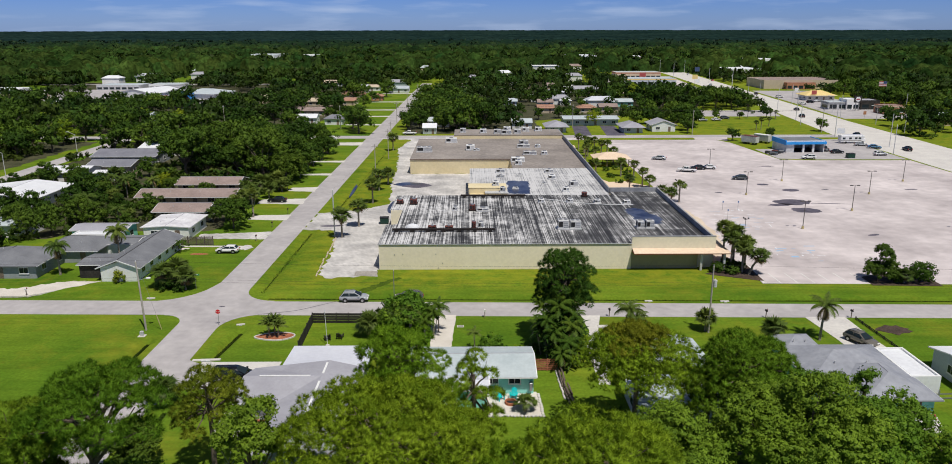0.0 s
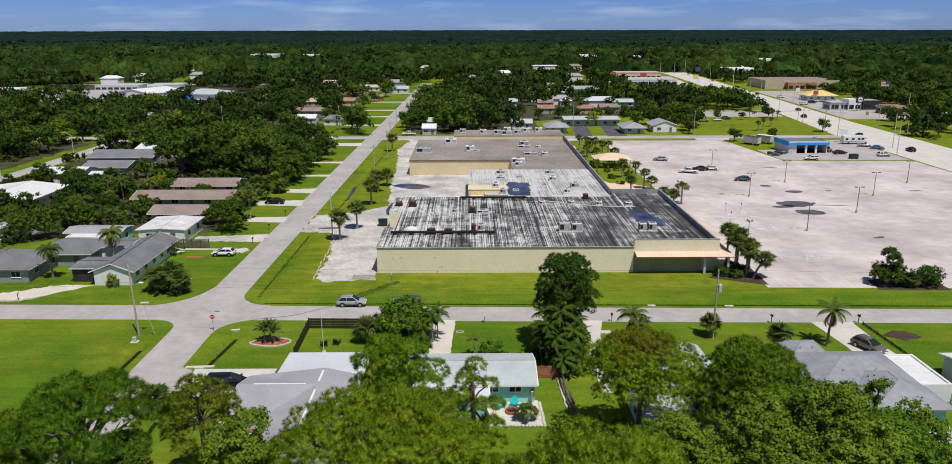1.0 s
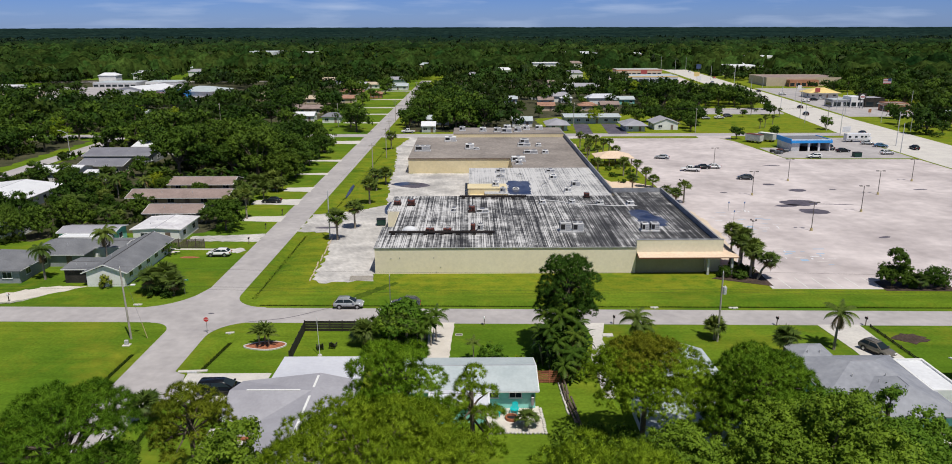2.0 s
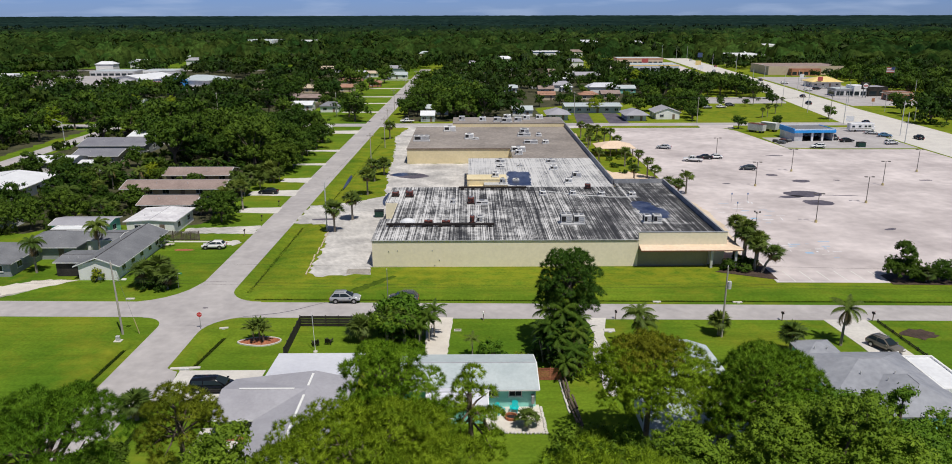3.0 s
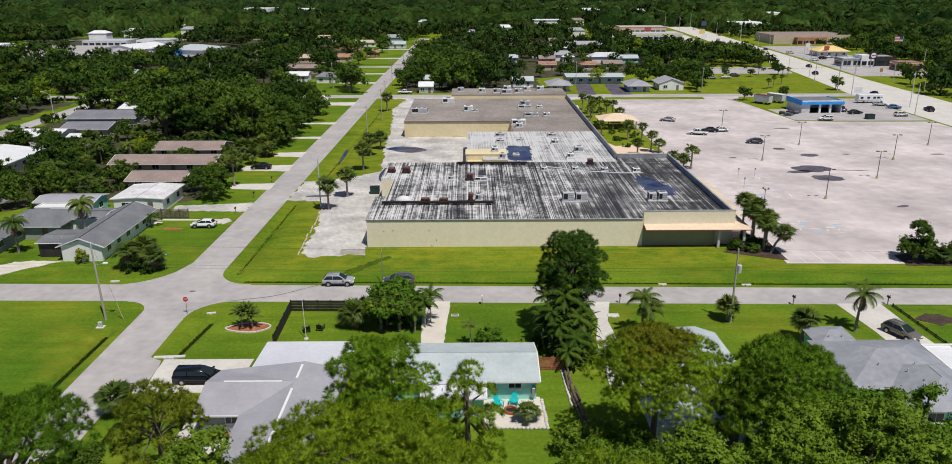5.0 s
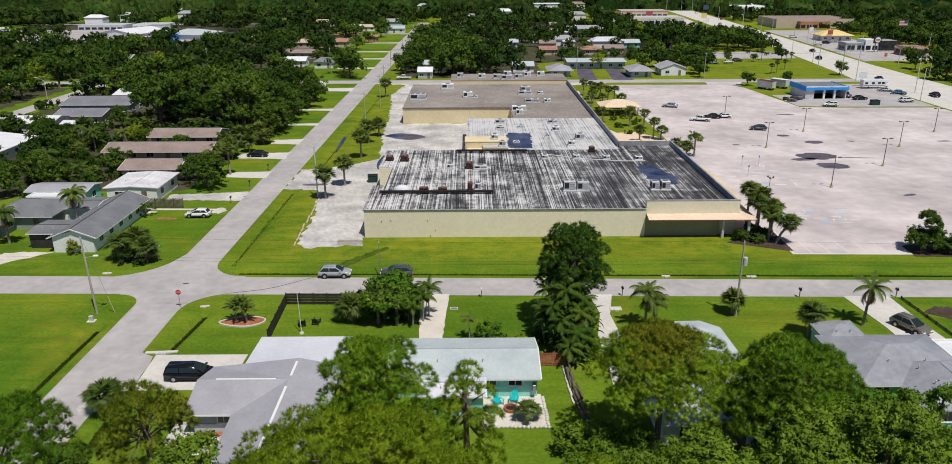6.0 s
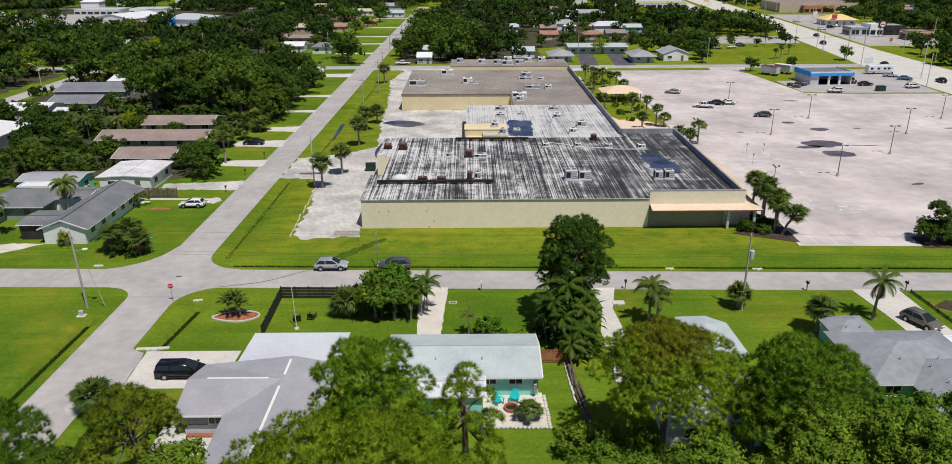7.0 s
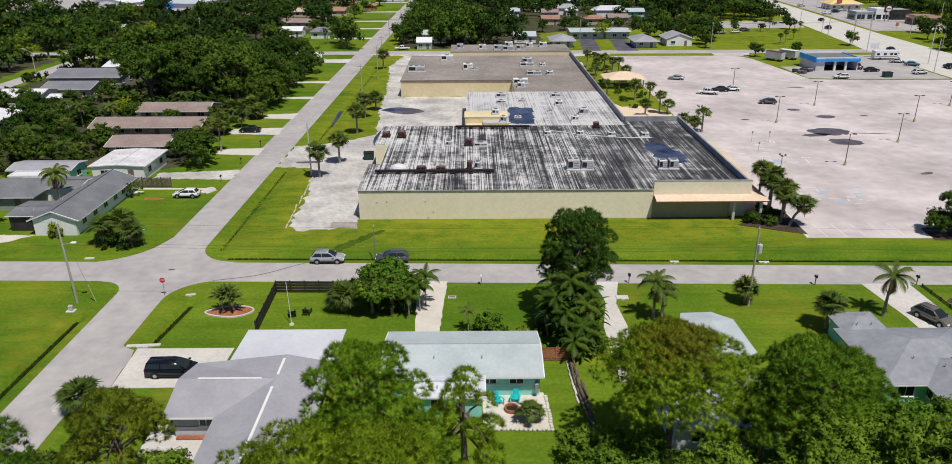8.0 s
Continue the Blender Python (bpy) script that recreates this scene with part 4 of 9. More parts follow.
for x, y, sx, mat in ((3.2, 176, 2.0, "galv"), (10.4, 174.0, 2.2, "white"), (15.4, 173, 2.4, "galv"), (19.2, 180, 2.6, "white"), (22.5, 173, 2.4, "galv"), (25.8, 178, 2.2, "white"), (30.4, 179, 2.4, "white"), (18.5, 171, 3.4, "galv")):
    roof_unit(x, y, 5.72, sx, 1.8, 1.5, mat)
# white dome skylight
dome = thing("skylight", "white plastic dome skylight on the flat roof", "skylight", -5.3, 46.6, H)
bm = bmesh.new()
bmesh.ops.create_uvsphere(bm, u_segments=18, v_segments=10, radius=1.0, matrix=Matrix.Diagonal((1.35, 1.0, 0.85, 1)) @ Matrix.Translation((0, 0, 0.25)))
bmesh.ops.bisect_plane(bm, geom=bm.verts[:] + bm.edges[:] + bm.faces[:], plane_co=(0, 0, 0.12), plane_no=(0, 0, 1), clear_inner=True)
part("dome", bm, M["whiteroof"], dome)
part("curb", box(-1.45, 1.45, -1.1, 1.1, 0, 0.13, bevel=0.03), M["galv"], dome)
# pipe runs over the roof
for pts in (((28, 68.2), (33.8, 66.8), (35.0, 66.2), (41, 66.0)), ((21, 72.5), (27, 69.0))):
    t = thing("roof_pipe", "thin pale pipe run lying on the roof", "pipe", 0, 0, H)
    for (xa, ya), (xb, yb) in zip(pts, pts[1:]):
        part("pipe", tube((xa, ya, 0.1), (xb, yb, 0.1), 0.09, 0.09, 6), M["white"], t)
# planted court beside the store
gaz = thing("pavilion", "open pavilion with a tan hipped roof on posts", "pavilion", 49.8, 140.5, 0)
bm = bmesh.new()
b4 = [bm.verts.new((sx * 5.8, sy * 4.6, 2.75)) for sx, sy in ((-1, -1), (1, -1), (1, 1), (-1, 1))]
b5 = [bm.verts.new((sx * 5.8, sy * 4.6, 2.6)) for sx, sy in ((-1, -1), (1, -1), (1, 1), (-1, 1))]
t1, t2 = bm.verts.new((-1.2, 0, 4.3)), bm.verts.new((1.2, 0, 4.3))
for f in ((b4[0], b4[1], t2, t1), (b4[1], b4[2], t2), (b4[2], b4[3], t1, t2), (b4[3], b4[0], t1), b5[::-1]):
    bm.faces.new(f)
for i in range(4):
    bm.faces.new((b5[i], b5[(i + 1) % 4], b4[(i + 1) % 4], b4[i]))
part("roof", bm, M["canopytop"], gaz, "tan hipped roof")
for sx in (-5, -1.7, 1.7, 5):
    for sy in (-3.8, 3.8):
        part("post", box(sx - 0.12, sx + 0.12, sy - 0.12, sy + 0.12, 0, 2.6), M["brownwood"], gaz)
paving("pavement_court", [(38.5, 112), (44.6, 114.2), (49.2, 115.4), (54.6, 109), (55.4, 150), (55.4, 195), (38.5, 195)], "grass", 0.06, "planted grass court beside the store", "grass")
paving("pavement_court_walk", [(38.5, 84), (53.0, 86.5), (55.2, 106), (54.4, 108.6), (49.2, 115), (44.6, 114), (43.4, 118), (43.0, 160), (44, 182), (40.5, 182), (39.6, 160), (40.2, 114)], "canopytop", 0.075, "tan walkway through the planted court", "path")
annex = thing("walkway_canopy", "tan flat walkway canopy beside the store", "canopy", 0, 0, 0)
part("roof", prism([(39.2, 84.0), (47.0, 84.0), (45.6, 92.0), (39.2, 92.0)], 3.0, 3.2), M["canopytop"], annex)
for x, y in ((46.4, 84.5), (45.2, 91.4), (39.6, 84.5), (39.6, 91.4)):
    part("post", box(x - 0.12, x + 0.12, y - 0.12, y + 0.12, 0, 3.0), M["brownwood"], annex)
for pts in ([(47.0, 33.0), (56.0, 29.0), (56.2, 38.0), (52, 38), (50, 35.0)], [(73.4, 26.6), (85, 26.2), (85, 31.0), (78.0, 33.0), (73.6, 31)]):
    paving("mulch_bed", pts, "mulch", 0.06, "dark mulch planting bed", "planting bed")

# ================= plants =================
def cards(rng, centres, radii, count, size, up=-0.35, shell=(0.72, 1.06), tilt=0.55, aspect=0.6, lobe=0.75):
    """Leaf sprays as small ragged triangles on a crown of lumpy lobes."""
    centres, radii = np.asarray(centres, float), np.asarray(radii, float)
    area = radii.prod(1) ** (2 / 3)
    k = rng.choice(len(centres), count, p=area / area.sum())
    d = rng.normal(size=(count * 3, 3))
    d /= np.linalg.norm(d, axis=1)[:, None]
    d = d[d[:, 2] > up][:count]
    while len(d) < count:
        d = np.concatenate([d, d])[:count]
    pos = centres[k] + radii[k] * d * rng.uniform(*shell, (count, 1))
    nrm = d + tilt * rng.normal(size=(count, 3)) * 0.7
    nrm /= np.linalg.norm(nrm, axis=1)[:, None]
    a = np.cross(nrm, rng.normal(size=(count, 3)))
    a /= np.linalg.norm(a, axis=1)[:, None] + 1e-9
    b = np.cross(nrm, a)
    s = size * rng.uniform(0.7, 1.6, (count, 1))
    j = lambda: rng.uniform(0.75, 1.25, (count, 1))
    v0 = pos - a * s * j() - b * s * aspect * 0.5
    v1 = pos + a * s * j() - b * s * aspect * 0.5
    v2 = pos + b * s * aspect * 1.3 * j() - nrm * s * 0.18
    verts = np.stack([v0, v1, v2], 1).reshape(-1, 3)
    faces = np.arange(count * 3).reshape(-1, 3)
    soft = np.repeat(unit(d * lobe + nrm * 0.55 + np.array([0, 0, 0.15])), 3, 0)
    return verts, wound(verts, faces, soft), soft


def puffs(rng, centres, radii, count, size, blades=42, up=-0.25, width=0.031):
    """Round needle puffs at the twig ends: a soft core set all round with narrow blades."""
    centres, radii = np.asarray(centres, float), np.asarray(radii, float)
    area = radii.prod(1) ** (2 / 3)
    k = rng.choice(len(centres), count, p=area / area.sum())
    d = unit(rng.normal(size=(count * 4, 3)))
    d = d[d[:, 2] > up][:count]
    pos = centres[k] + radii[k] * d * rng.uniform(0.82, 1.05, (count, 1))
    out = unit(d * 0.5 + np.array([0, 0, 0.45]))
    big = size * rng.uniform(0.65, 1.25, (count, 1))
    # cores
    dirs = np.array([(1, 0, 0), (0, 1, 0), (-1, 0, 0), (0, -1, 0), (0, 0, 1), (0, 0, -1)], float)
    tri = np.array([(0, 1, 4), (1, 2, 4), (2, 3, 4), (3, 0, 4), (1, 0, 5), (2, 1, 5), (3, 2, 5), (0, 3, 5)])
    cv = pos[:, None] + dirs[None] * big[:, None] * rng.uniform(0.15, 0.25, (count, 6, 1))
    cn = unit((dirs[None] + 0.9 * out[:, None]).reshape(-1, 3))
    cf = (np.arange(count)[:, None, None] * 6 + tri[None]).reshape(-1, 3)
    core = cv.reshape(-1, 3), cf, cn
    # blades
    pos, out, big = np.repeat(pos, blades, 0), np.repeat(out, blades, 0), np.repeat(big, blades, 0)
    n = len(pos)
    w = unit(unit(rng.normal(size=(n, 3))) + out * 0.75)
    side = unit(np.cross(w, rng.normal(size=(n, 3))))
    L = big * rng.uniform(0.72, 1.08, (n, 1))
    root = pos + w * L * 0.16
    v0, v1, v2 = root - side * L * width, root + side * L * width, pos + w * L
    v = np.stack([v0, v1, v2], 1).reshape(-1, 3)
    soft = np.repeat(unit(w + 0.55 * out), 3, 0)
    return joined(core, (v, wound(v, np.arange(n * 3).reshape(-1, 3), soft), soft))


def clumps(rng, centres, radii, count, size, leaves=26, leaf_size=0.16, up=-0.35, shell=(0.72, 1.05), core=0.5):
    """Leafy twig ends: each a ragged tuft of separate leaves round a small dense heart."""
    centres, radii = np.asarray(centres, float), np.asarray(radii, float)
    area = radii.prod(1) ** (2 / 3)
    k = rng.choice(len(centres), count, p=area / area.sum())
    d = unit(rng.normal(size=(count * 5, 3)))
    d = d[d[:, 2] > up][:count]
    pos = centres[k] + radii[k] * d * rng.uniform(*shell, (count, 1))
    out = unit(d * 0.75 + np.array([0, 0, 0.4]))
    big = size * rng.uniform(0.55, 1.3, (count, 1))
    dirs = np.array([(1, 0, 0), (0, 1, 0), (-1, 0, 0), (0, -1, 0), (0, 0, 1), (0, 0, -1)], float)
    tri = np.array([(0, 1, 4), (1, 2, 4), (2, 3, 4), (3, 0, 4), (1, 0, 5), (2, 1, 5), (3, 2, 5), (0, 3, 5)])
    cv = pos[:, None] - out[:, None] * big[:, None] * 0.25 + dirs[None] * big[:, None] * core * rng.uniform(0.7, 1.3, (count, 6, 1))
    cn = unit((dirs[None] + 0.8 * out[:, None]).reshape(-1, 3))
    heart = cv.reshape(-1, 3), (np.arange(count)[:, None, None] * 6 + tri[None]).reshape(-1, 3), cn
    pos, out, big = np.repeat(pos, leaves, 0), np.repeat(out, leaves, 0), np.repeat(big, leaves, 0)
    n = len(pos)
    w = unit(unit(rng.normal(size=(n, 3))) + 0.45 * out)
    p = pos + w * big * rng.uniform(0.45, 1.1, (n, 1)) * np.array([1.0, 1.0, 0.75])
    nrm = unit(w * 0.7 + 0.75 * unit(rng.normal(size=(n, 3))) + np.array([0, 0, 0.3]))
    a = unit(np.cross(nrm, rng.normal(size=(n, 3))))
    b = np.cross(nrm, a)
    z = leaf_size * rng.uniform(0.6, 1.35, (n, 1))
    v = np.stack([p - b * z * 0.55 - a * z * 0.5, p + b * z * 0.55 - a * z * 0.3, p + a * z], 1).reshape(-1, 3)
    soft = np.repeat(unit(w * 0.55 + nrm * 0.6 + out * 0.45), 3, 0)
    return joined(heart, (v, wound(v, np.arange(n * 3).reshape(-1, 3), soft), soft))


def crown_object(name, vf, mat, parent, label=""):
    me = mesh_of(name, vf[0].tolist(), vf[1].tolist())
    if len(vf) > 2:
        soften(me, vf[2])
    return link(name, me, mat, parent, label)


def soften(me, normals):
    """Rounds the shading of foliage so that sprays read as soft clumps."""
    at = me.attributes.new("custom_normal", "FLOAT_VECTOR", "POINT")
    at.data.foreach_set("vector", np.ascontiguousarray(normals, np.float32).ravel())
    me.shade_smooth()


def wound(verts, faces, normals):
    """Turns each face to the side of its soft normal."""
    p = verts[faces]
    g = np.cross(p[:, 1] - p[:, 0], p[:, 2] - p[:, 0])
    back = (g * normals[faces[:, 0]]).sum(1) < 0
    faces = faces.copy()
    faces[back] = faces[back][:, ::-1]
    return faces


def unit(v):
    return v / (np.linalg.norm(v, axis=1)[:, None] + 1e-9)


def joined(*sets):
    """Several foliage sets as one."""
    v = np.concatenate([q[0] for q in sets])
    n = np.concatenate([q[2] for q in sets])
    k, f = 0, []
    for q in sets:
        f.append(q[1] + k)
        k += len(q[0])
    return v, np.concatenate(f), n


def limbs(rng, height, trunk_r, lobes, lean=(0, 0), base=0.45, sides=7):
    bm = bmesh.new()
    p = Vector((0, 0, -0.1))
    top = Vector((lean[0], lean[1], height * base))
    mid = p.lerp(top, 0.5) + Vector((rng.uniform(-0.2, 0.2), rng.uniform(-0.2, 0.2), 0))
    tube(p, mid, trunk_r * 1.25, trunk_r, sides, bm), tube(mid, top, trunk_r, trunk_r * 0.75, sides, bm)
    for c in lobes:
        e = Vector(c)
        start = p.lerp(top, rng.uniform(0.65, 1.0))
        knee = start.lerp(e, 0.5) + Vector((rng.uniform(-0.4, 0.4), rng.uniform(-0.4, 0.4), rng.uniform(-0.2, 0.4)))
        tube(start, knee, trunk_r * 0.5, trunk_r * 0.33, 5, bm, False), tube(knee, e, trunk_r * 0.33, trunk_r * 0.1, 5, bm, False)
    return bm


def frond_mesh(name, vs, fs, centre, lift=0.5):
    """Palm fronds shaded as one rounded head."""
    v = np.array([tuple(q) for q in vs])
    n = unit(unit(v - np.asarray(centre)) + np.array([0, 0, lift]))
    out = []
    for f in fs:
        g = np.cross(v[f[1]] - v[f[0]], v[f[2]] - v[f[0]])
        out.append(tuple(f) if g.dot(n[f[2]]) >= 0 else tuple(f)[::-1])
    me = mesh_of(name, v.tolist(), out)
    soften(me, n)
    return me


def broadleaf(name, label, seed, height, spread, count, size, mat="oak", lobes_n=9, base=0.4, x=0, y=0, flat=0.75, group="", low=0.48, leaves=26, leaf_size=0.16):
    rng = np.random.default_rng(seed)
    t = thing(name, label, "tree", x, y, 0, group=group)
    cs, rs = [], []
    for i in range(lobes_n):
        a = 2 * math.pi * (i + rng.uniform(-0.3, 0.3)) / (lobes_n - 2)
        r = spread * rng.uniform(0.35, 0.62) if i < lobes_n - 2 else spread * 0.15
        z = height * (rng.uniform(low, 0.72) if i < lobes_n - 2 else rng.uniform(0.74, 0.80))
        cs.append((r * math.cos(a), r * math.sin(a), z))
        q = spread * rng.uniform(0.36, 0.55) * (9 / max(9, lobes_n)) ** 0.4
        rs.append((q, q, min(q * flat, height - z)))
    if mat == "bright":
        # ragged crown: many small outer lobes
        for i in range(lobes_n * 2):
            c_, r_ = cs[i % lobes_n], rs[i % lobes_n]
            w_ = rng.normal(size=3)
            w_ /= np.linalg.norm(w_)
            w_[2] = abs(w_[2]) * 0.8
            cs.append(tuple(np.array(c_) + w_ * np.array(r_) * 0.8))
            rs.append(tuple(np.array(r_) * rng.uniform(0.28, 0.5)))
    part("trunk", limbs(rng, height, 0.035 * height * 0.8, cs[:lobes_n], base=base), M["bark"], t)
    crown_object("crown", clumps(rng, cs, rs, count, size, leaves, leaf_size), M[mat], t)
    return t


def pine_tree(name, label, seed, height, spread, count, size, x, y, mat="pine", z0=0.45, lobes_n=16, lean=(0, 0), dense=1.2, tip=""):
    """Pine with domed boughs, each set with bristling needle puffs."""
    rng = np.random.default_rng(seed)
    t = thing(name, label, "tree", x, y, 0)
    cs, rs = [], []
    zc = height * (z0 + (1 - z0) * 0.3)
    for i in range(lobes_n):
        s_ = -0.32 + 1.3 * (i + 0.5) / lobes_n + rng.uniform(-0.05, 0.05)
        q = min(2.2, spread * rng.uniform(0.21, 0.33))
        r = (spread - q * 0.8) * math.sqrt(max(0.0, 1 - s_ * s_)) * rng.uniform(0.72, 1.0)
        a = i * 2.4 + rng.uniform(-0.4, 0.4)
        z = zc + (height - zc - q * 0.66) * min(1.0, s_)
        f = z / height
        cs.append((lean[0] * f + r * math.cos(a), lean[1] * f + r * math.sin(a), z))
        rs.append((q, q, q * 0.66))
    part("trunk", limbs(rng, height, 0.02 * height, cs, lean=(lean[0] * 0.7, lean[1] * 0.7), base=0.8), M["bark"], t)
    whole = int(count * dense * 2.0)
    low = int(lobes_n * 0.84) if tip else lobes_n
    crown_object("crown", puffs(rng, cs[:low], rs[:low], int(whole * low / lobes_n), size * 0.84), M[mat], t)
    if tip:
        crown_object("new_growth", puffs(rng, cs[low:], rs[low:], int(whole * (1 - low / lobes_n)), size * 0.84), M[tip], t, "bronze new needles on the crown")
    return t


def paddle_clump(name, label, seed, rx, ry, height, stems, x, y, mat="banana", leaf_len=2.0, leaf_w=0.3):
    """Clump of tall stalks with broad paddle leaves."""
    rng = np.random.default_rng(seed)
    t = thing(name, label, "plant", x, y, 0)
    bm = bmesh.new()
    vs, fs = [], []
    for i in range(stems):
        a, r = rng.uniform(0, 6.283), math.sqrt(rng.random())
        bx, by = rx * r * math.cos(a), ry * r * math.sin(a)
        h = height * (1 - 0.45 * r * r) * rng.uniform(0.55, 1.0)
        if i % 4 == 0:
            tube((bx * 0.8, by * 0.8, -0.05), (bx, by, h), 0.07, 0.04, 5, bm, False)
        for k in range(3):
            az = rng.uniform(0, 6.283)
            el = rng.uniform(-0.1, 1.3)
            droop_ = rng.uniform(0.8, 1.9)
            p_ = np.array((bx, by, h - 0.25 * k))
            side = np.array((-math.sin(az), math.cos(az), 0.0))
            L, W = leaf_len * rng.uniform(0.7, 1.15), leaf_w * rng.uniform(0.8, 1.2)
            prev = None
            for s in range(6):
                q = s / 5
                e = el - droop_ * q ** 1.4
                if s:
                    p_ = p_ + np.array((math.cos(az) * math.cos(e), math.sin(az) * math.cos(e), math.sin(e))) * L / 5
                w_ = W * math.sin(math.pi * (0.08 + 0.87 * q)) + 0.01
                b0 = len(vs)
                vs += [p_ - side * w_ - np.array((0, 0, 0.25 * w_)), p_.copy(), p_ + side * w_ - np.array((0, 0, 0.25 * w_))]
                if prev is not None:
                    fs += [(prev, b0, b0 + 1, prev + 1), (prev + 1, b0 + 1, b0 + 2, prev + 2)]
                prev = b0
    part("stalk", bm, M["palmbark"], t)
    link("leaves", mesh_of("leaves", [tuple(q) for q in vs], fs), M[mat], t)
    return t


def fan_palm(name, label, seed, height, crown, x=0, y=0, fronds=40, group="", skirt=True, lean=(0, 0), boots=False):
    """Cabbage palm: round head of folded fan leaves with a dry skirt."""
    rng = np.random.default_rng(seed)
    t = thing(name, label, "palm tree", x, y, 0, group=group)
    bm = bmesh.new()
    top = Vector((lean[0], lean[1], height))
    mid = Vector((lean[0] * 0.35, lean[1] * 0.35, height * 0.5))
    tube((0, 0, -0.1), mid, 0.24, 0.19, 8, bm), tube(mid, top, 0.19, 0.2, 8, bm)
    part("trunk", bm, M["palmbark"], t)
    for nm, mt, n, lo, hi, ln in (("crown", "palm", fronds, -0.45, 1.0, 1.0),) + ((("dry_skirt", "deadpalm", fronds // 4, -0.98, -0.6, 0.8),) if skirt else ()):
        vs, fs = [], []
        for i in range(n):
            a = i * 2.39996 + rng.uniform(-0.2, 0.2)
            up = lo + (hi - lo) * (i + 0.5) / n
            d = np.array([math.cos(a) * math.sqrt(max(0, 1 - up * up)), math.sin(a) * math.sqrt(max(0, 1 - up * up)), up])
            d = d + 0.18 * rng.normal(size=3)
            d /= np.linalg.norm(d)
            reach = rng.uniform(0.38, 0.62) * crown * ln
            inner = up > 0.5
            if inner:
                reach = rng.uniform(0.05, 0.22) * crown
                d = d * np.array((1.0, 1.0, 0.8)) + np.array((0, 0, 0.1))
                d /= np.linalg.norm(d)
            hub = np.array(top) + d * reach + np.array((0, 0, 0.15 * crown))
            side = np.cross(d, (0, 0, 1.0)) if abs(d[2]) < 0.95 else np.array((1.0, 0, 0))
            side = side + 0.35 * rng.normal(size=3)
            side -= d * side.dot(d)
            side /= np.linalg.norm(side)
            nn = np.cross(side, d)
            p0 = len(vs)
            vs += [np.array(top) + side * 0.04, np.array(top) - side * 0.04, hub]
            fs.append((p0, p0 + 1, p0 + 2))
            fan = crown * rng.uniform(0.42, 0.58) * ln * (1.4 if inner else 1.0)
            for k in range(11):
                th = (k - 5) / 5 * 1.45
                w = d * math.cos(th) + side * math.sin(th)
                L = fan * rng.uniform(0.8, 1.1) * (1 - 0.15 * abs(k - 5) / 5)
                tip = hub + w * L + np.array((0, 0, -0.24 * L)) + nn * 0.05 * rng.normal()
                wd = np.cross(w, nn) * L * 0.08
                m_ = hub + w * L * 0.5 - np.array((0, 0, 0.06 * L))
                p0 = len(vs)
                vs += [hub, m_ - wd, tip, m_ + wd]
                fs.append((p0, p0 + 1, p0 + 2, p0 + 3))
        link(nm, frond_mesh(nm, vs, fs, (top.x, top.y, top.z - 0.3 * crown)), M[mt], t)
    return t


def feather_palm(name, label, seed, height, length, x=0, y=0, fronds=18, group="", lean=(0, 0), mat="palm", droop=0.9, dead=3, trunk_r=0.16, rise=(-0.2, 1.1)):
    """Palm with arching feather fronds."""
    rng = np.random.default_rng(seed)
    t = thing(name, label, "palm tree", x, y, 0, group=group)
    bm = bmesh.new()
    top = Vector((lean[0], lean[1], height))
    mid = Vector((lean[0] * 0.3, lean[1] * 0.3, height * 0.5))
    tube((0, 0, -0.1), mid, trunk_r * 1.3, trunk_r, 8, bm), tube(mid, top, trunk_r, trunk_r * 0.8, 8, bm)
    part("trunk", bm, M["palmbark"], t)

    def frond_set(n, lo, hi, name_, m_):
        vs, fs = [], []
        for i in range(n):
            a = i * 2.39996 + rng.uniform(-0.25, 0.25)
            el = lo + (hi - lo) * (i + 0.5) / n
            L = length * rng.uniform(0.85, 1.1)
            pts = []
            p = np.array(top, float)
            steps = 9
            for s in range(steps + 1):
                pts.append(p.copy())
                e = el - droop * 1.6 * (s / steps) ** 1.3
                p = p + np.array((math.cos(a) * math.cos(e), math.sin(a) * math.cos(e), math.sin(e))) * L / steps
            side = np.array((-math.sin(a), math.cos(a), 0))
            for s in range(1, steps + 1):
                fwd = pts[s] - pts[s - 1]
                fwd /= np.linalg.norm(fwd)
                wl_ = L * 0.26 * math.sin(math.pi * (0.12 + 0.85 * s / steps)) + 0.08
                for sg in (-1, 1):
                    for h in (0.0, 0.33, 0.66):
                        q = pts[s - 1] + (pts[s] - pts[s - 1]) * h
                        tip = q + side * sg * wl_ * 0.72 + fwd * wl_ * 0.55 + np.array((0, 0, -0.75 * wl_))
                        p0 = len(vs)
                        vs += [q, q + fwd * L / steps * 0.42, tip]
                        fs.append((p0, p0 + 1, p0 + 2))
        link(name_, frond_mesh(name_, vs, fs, (top.x, top.y, top.z - 0.5 * length), 0.8), M[m_], t)

    frond_set(fronds, rise[0], rise[1], "crown", mat)
    if dead:
        frond_set(dead, -1.0, -0.6, "dry_fronds", "deadpalm")
    return t


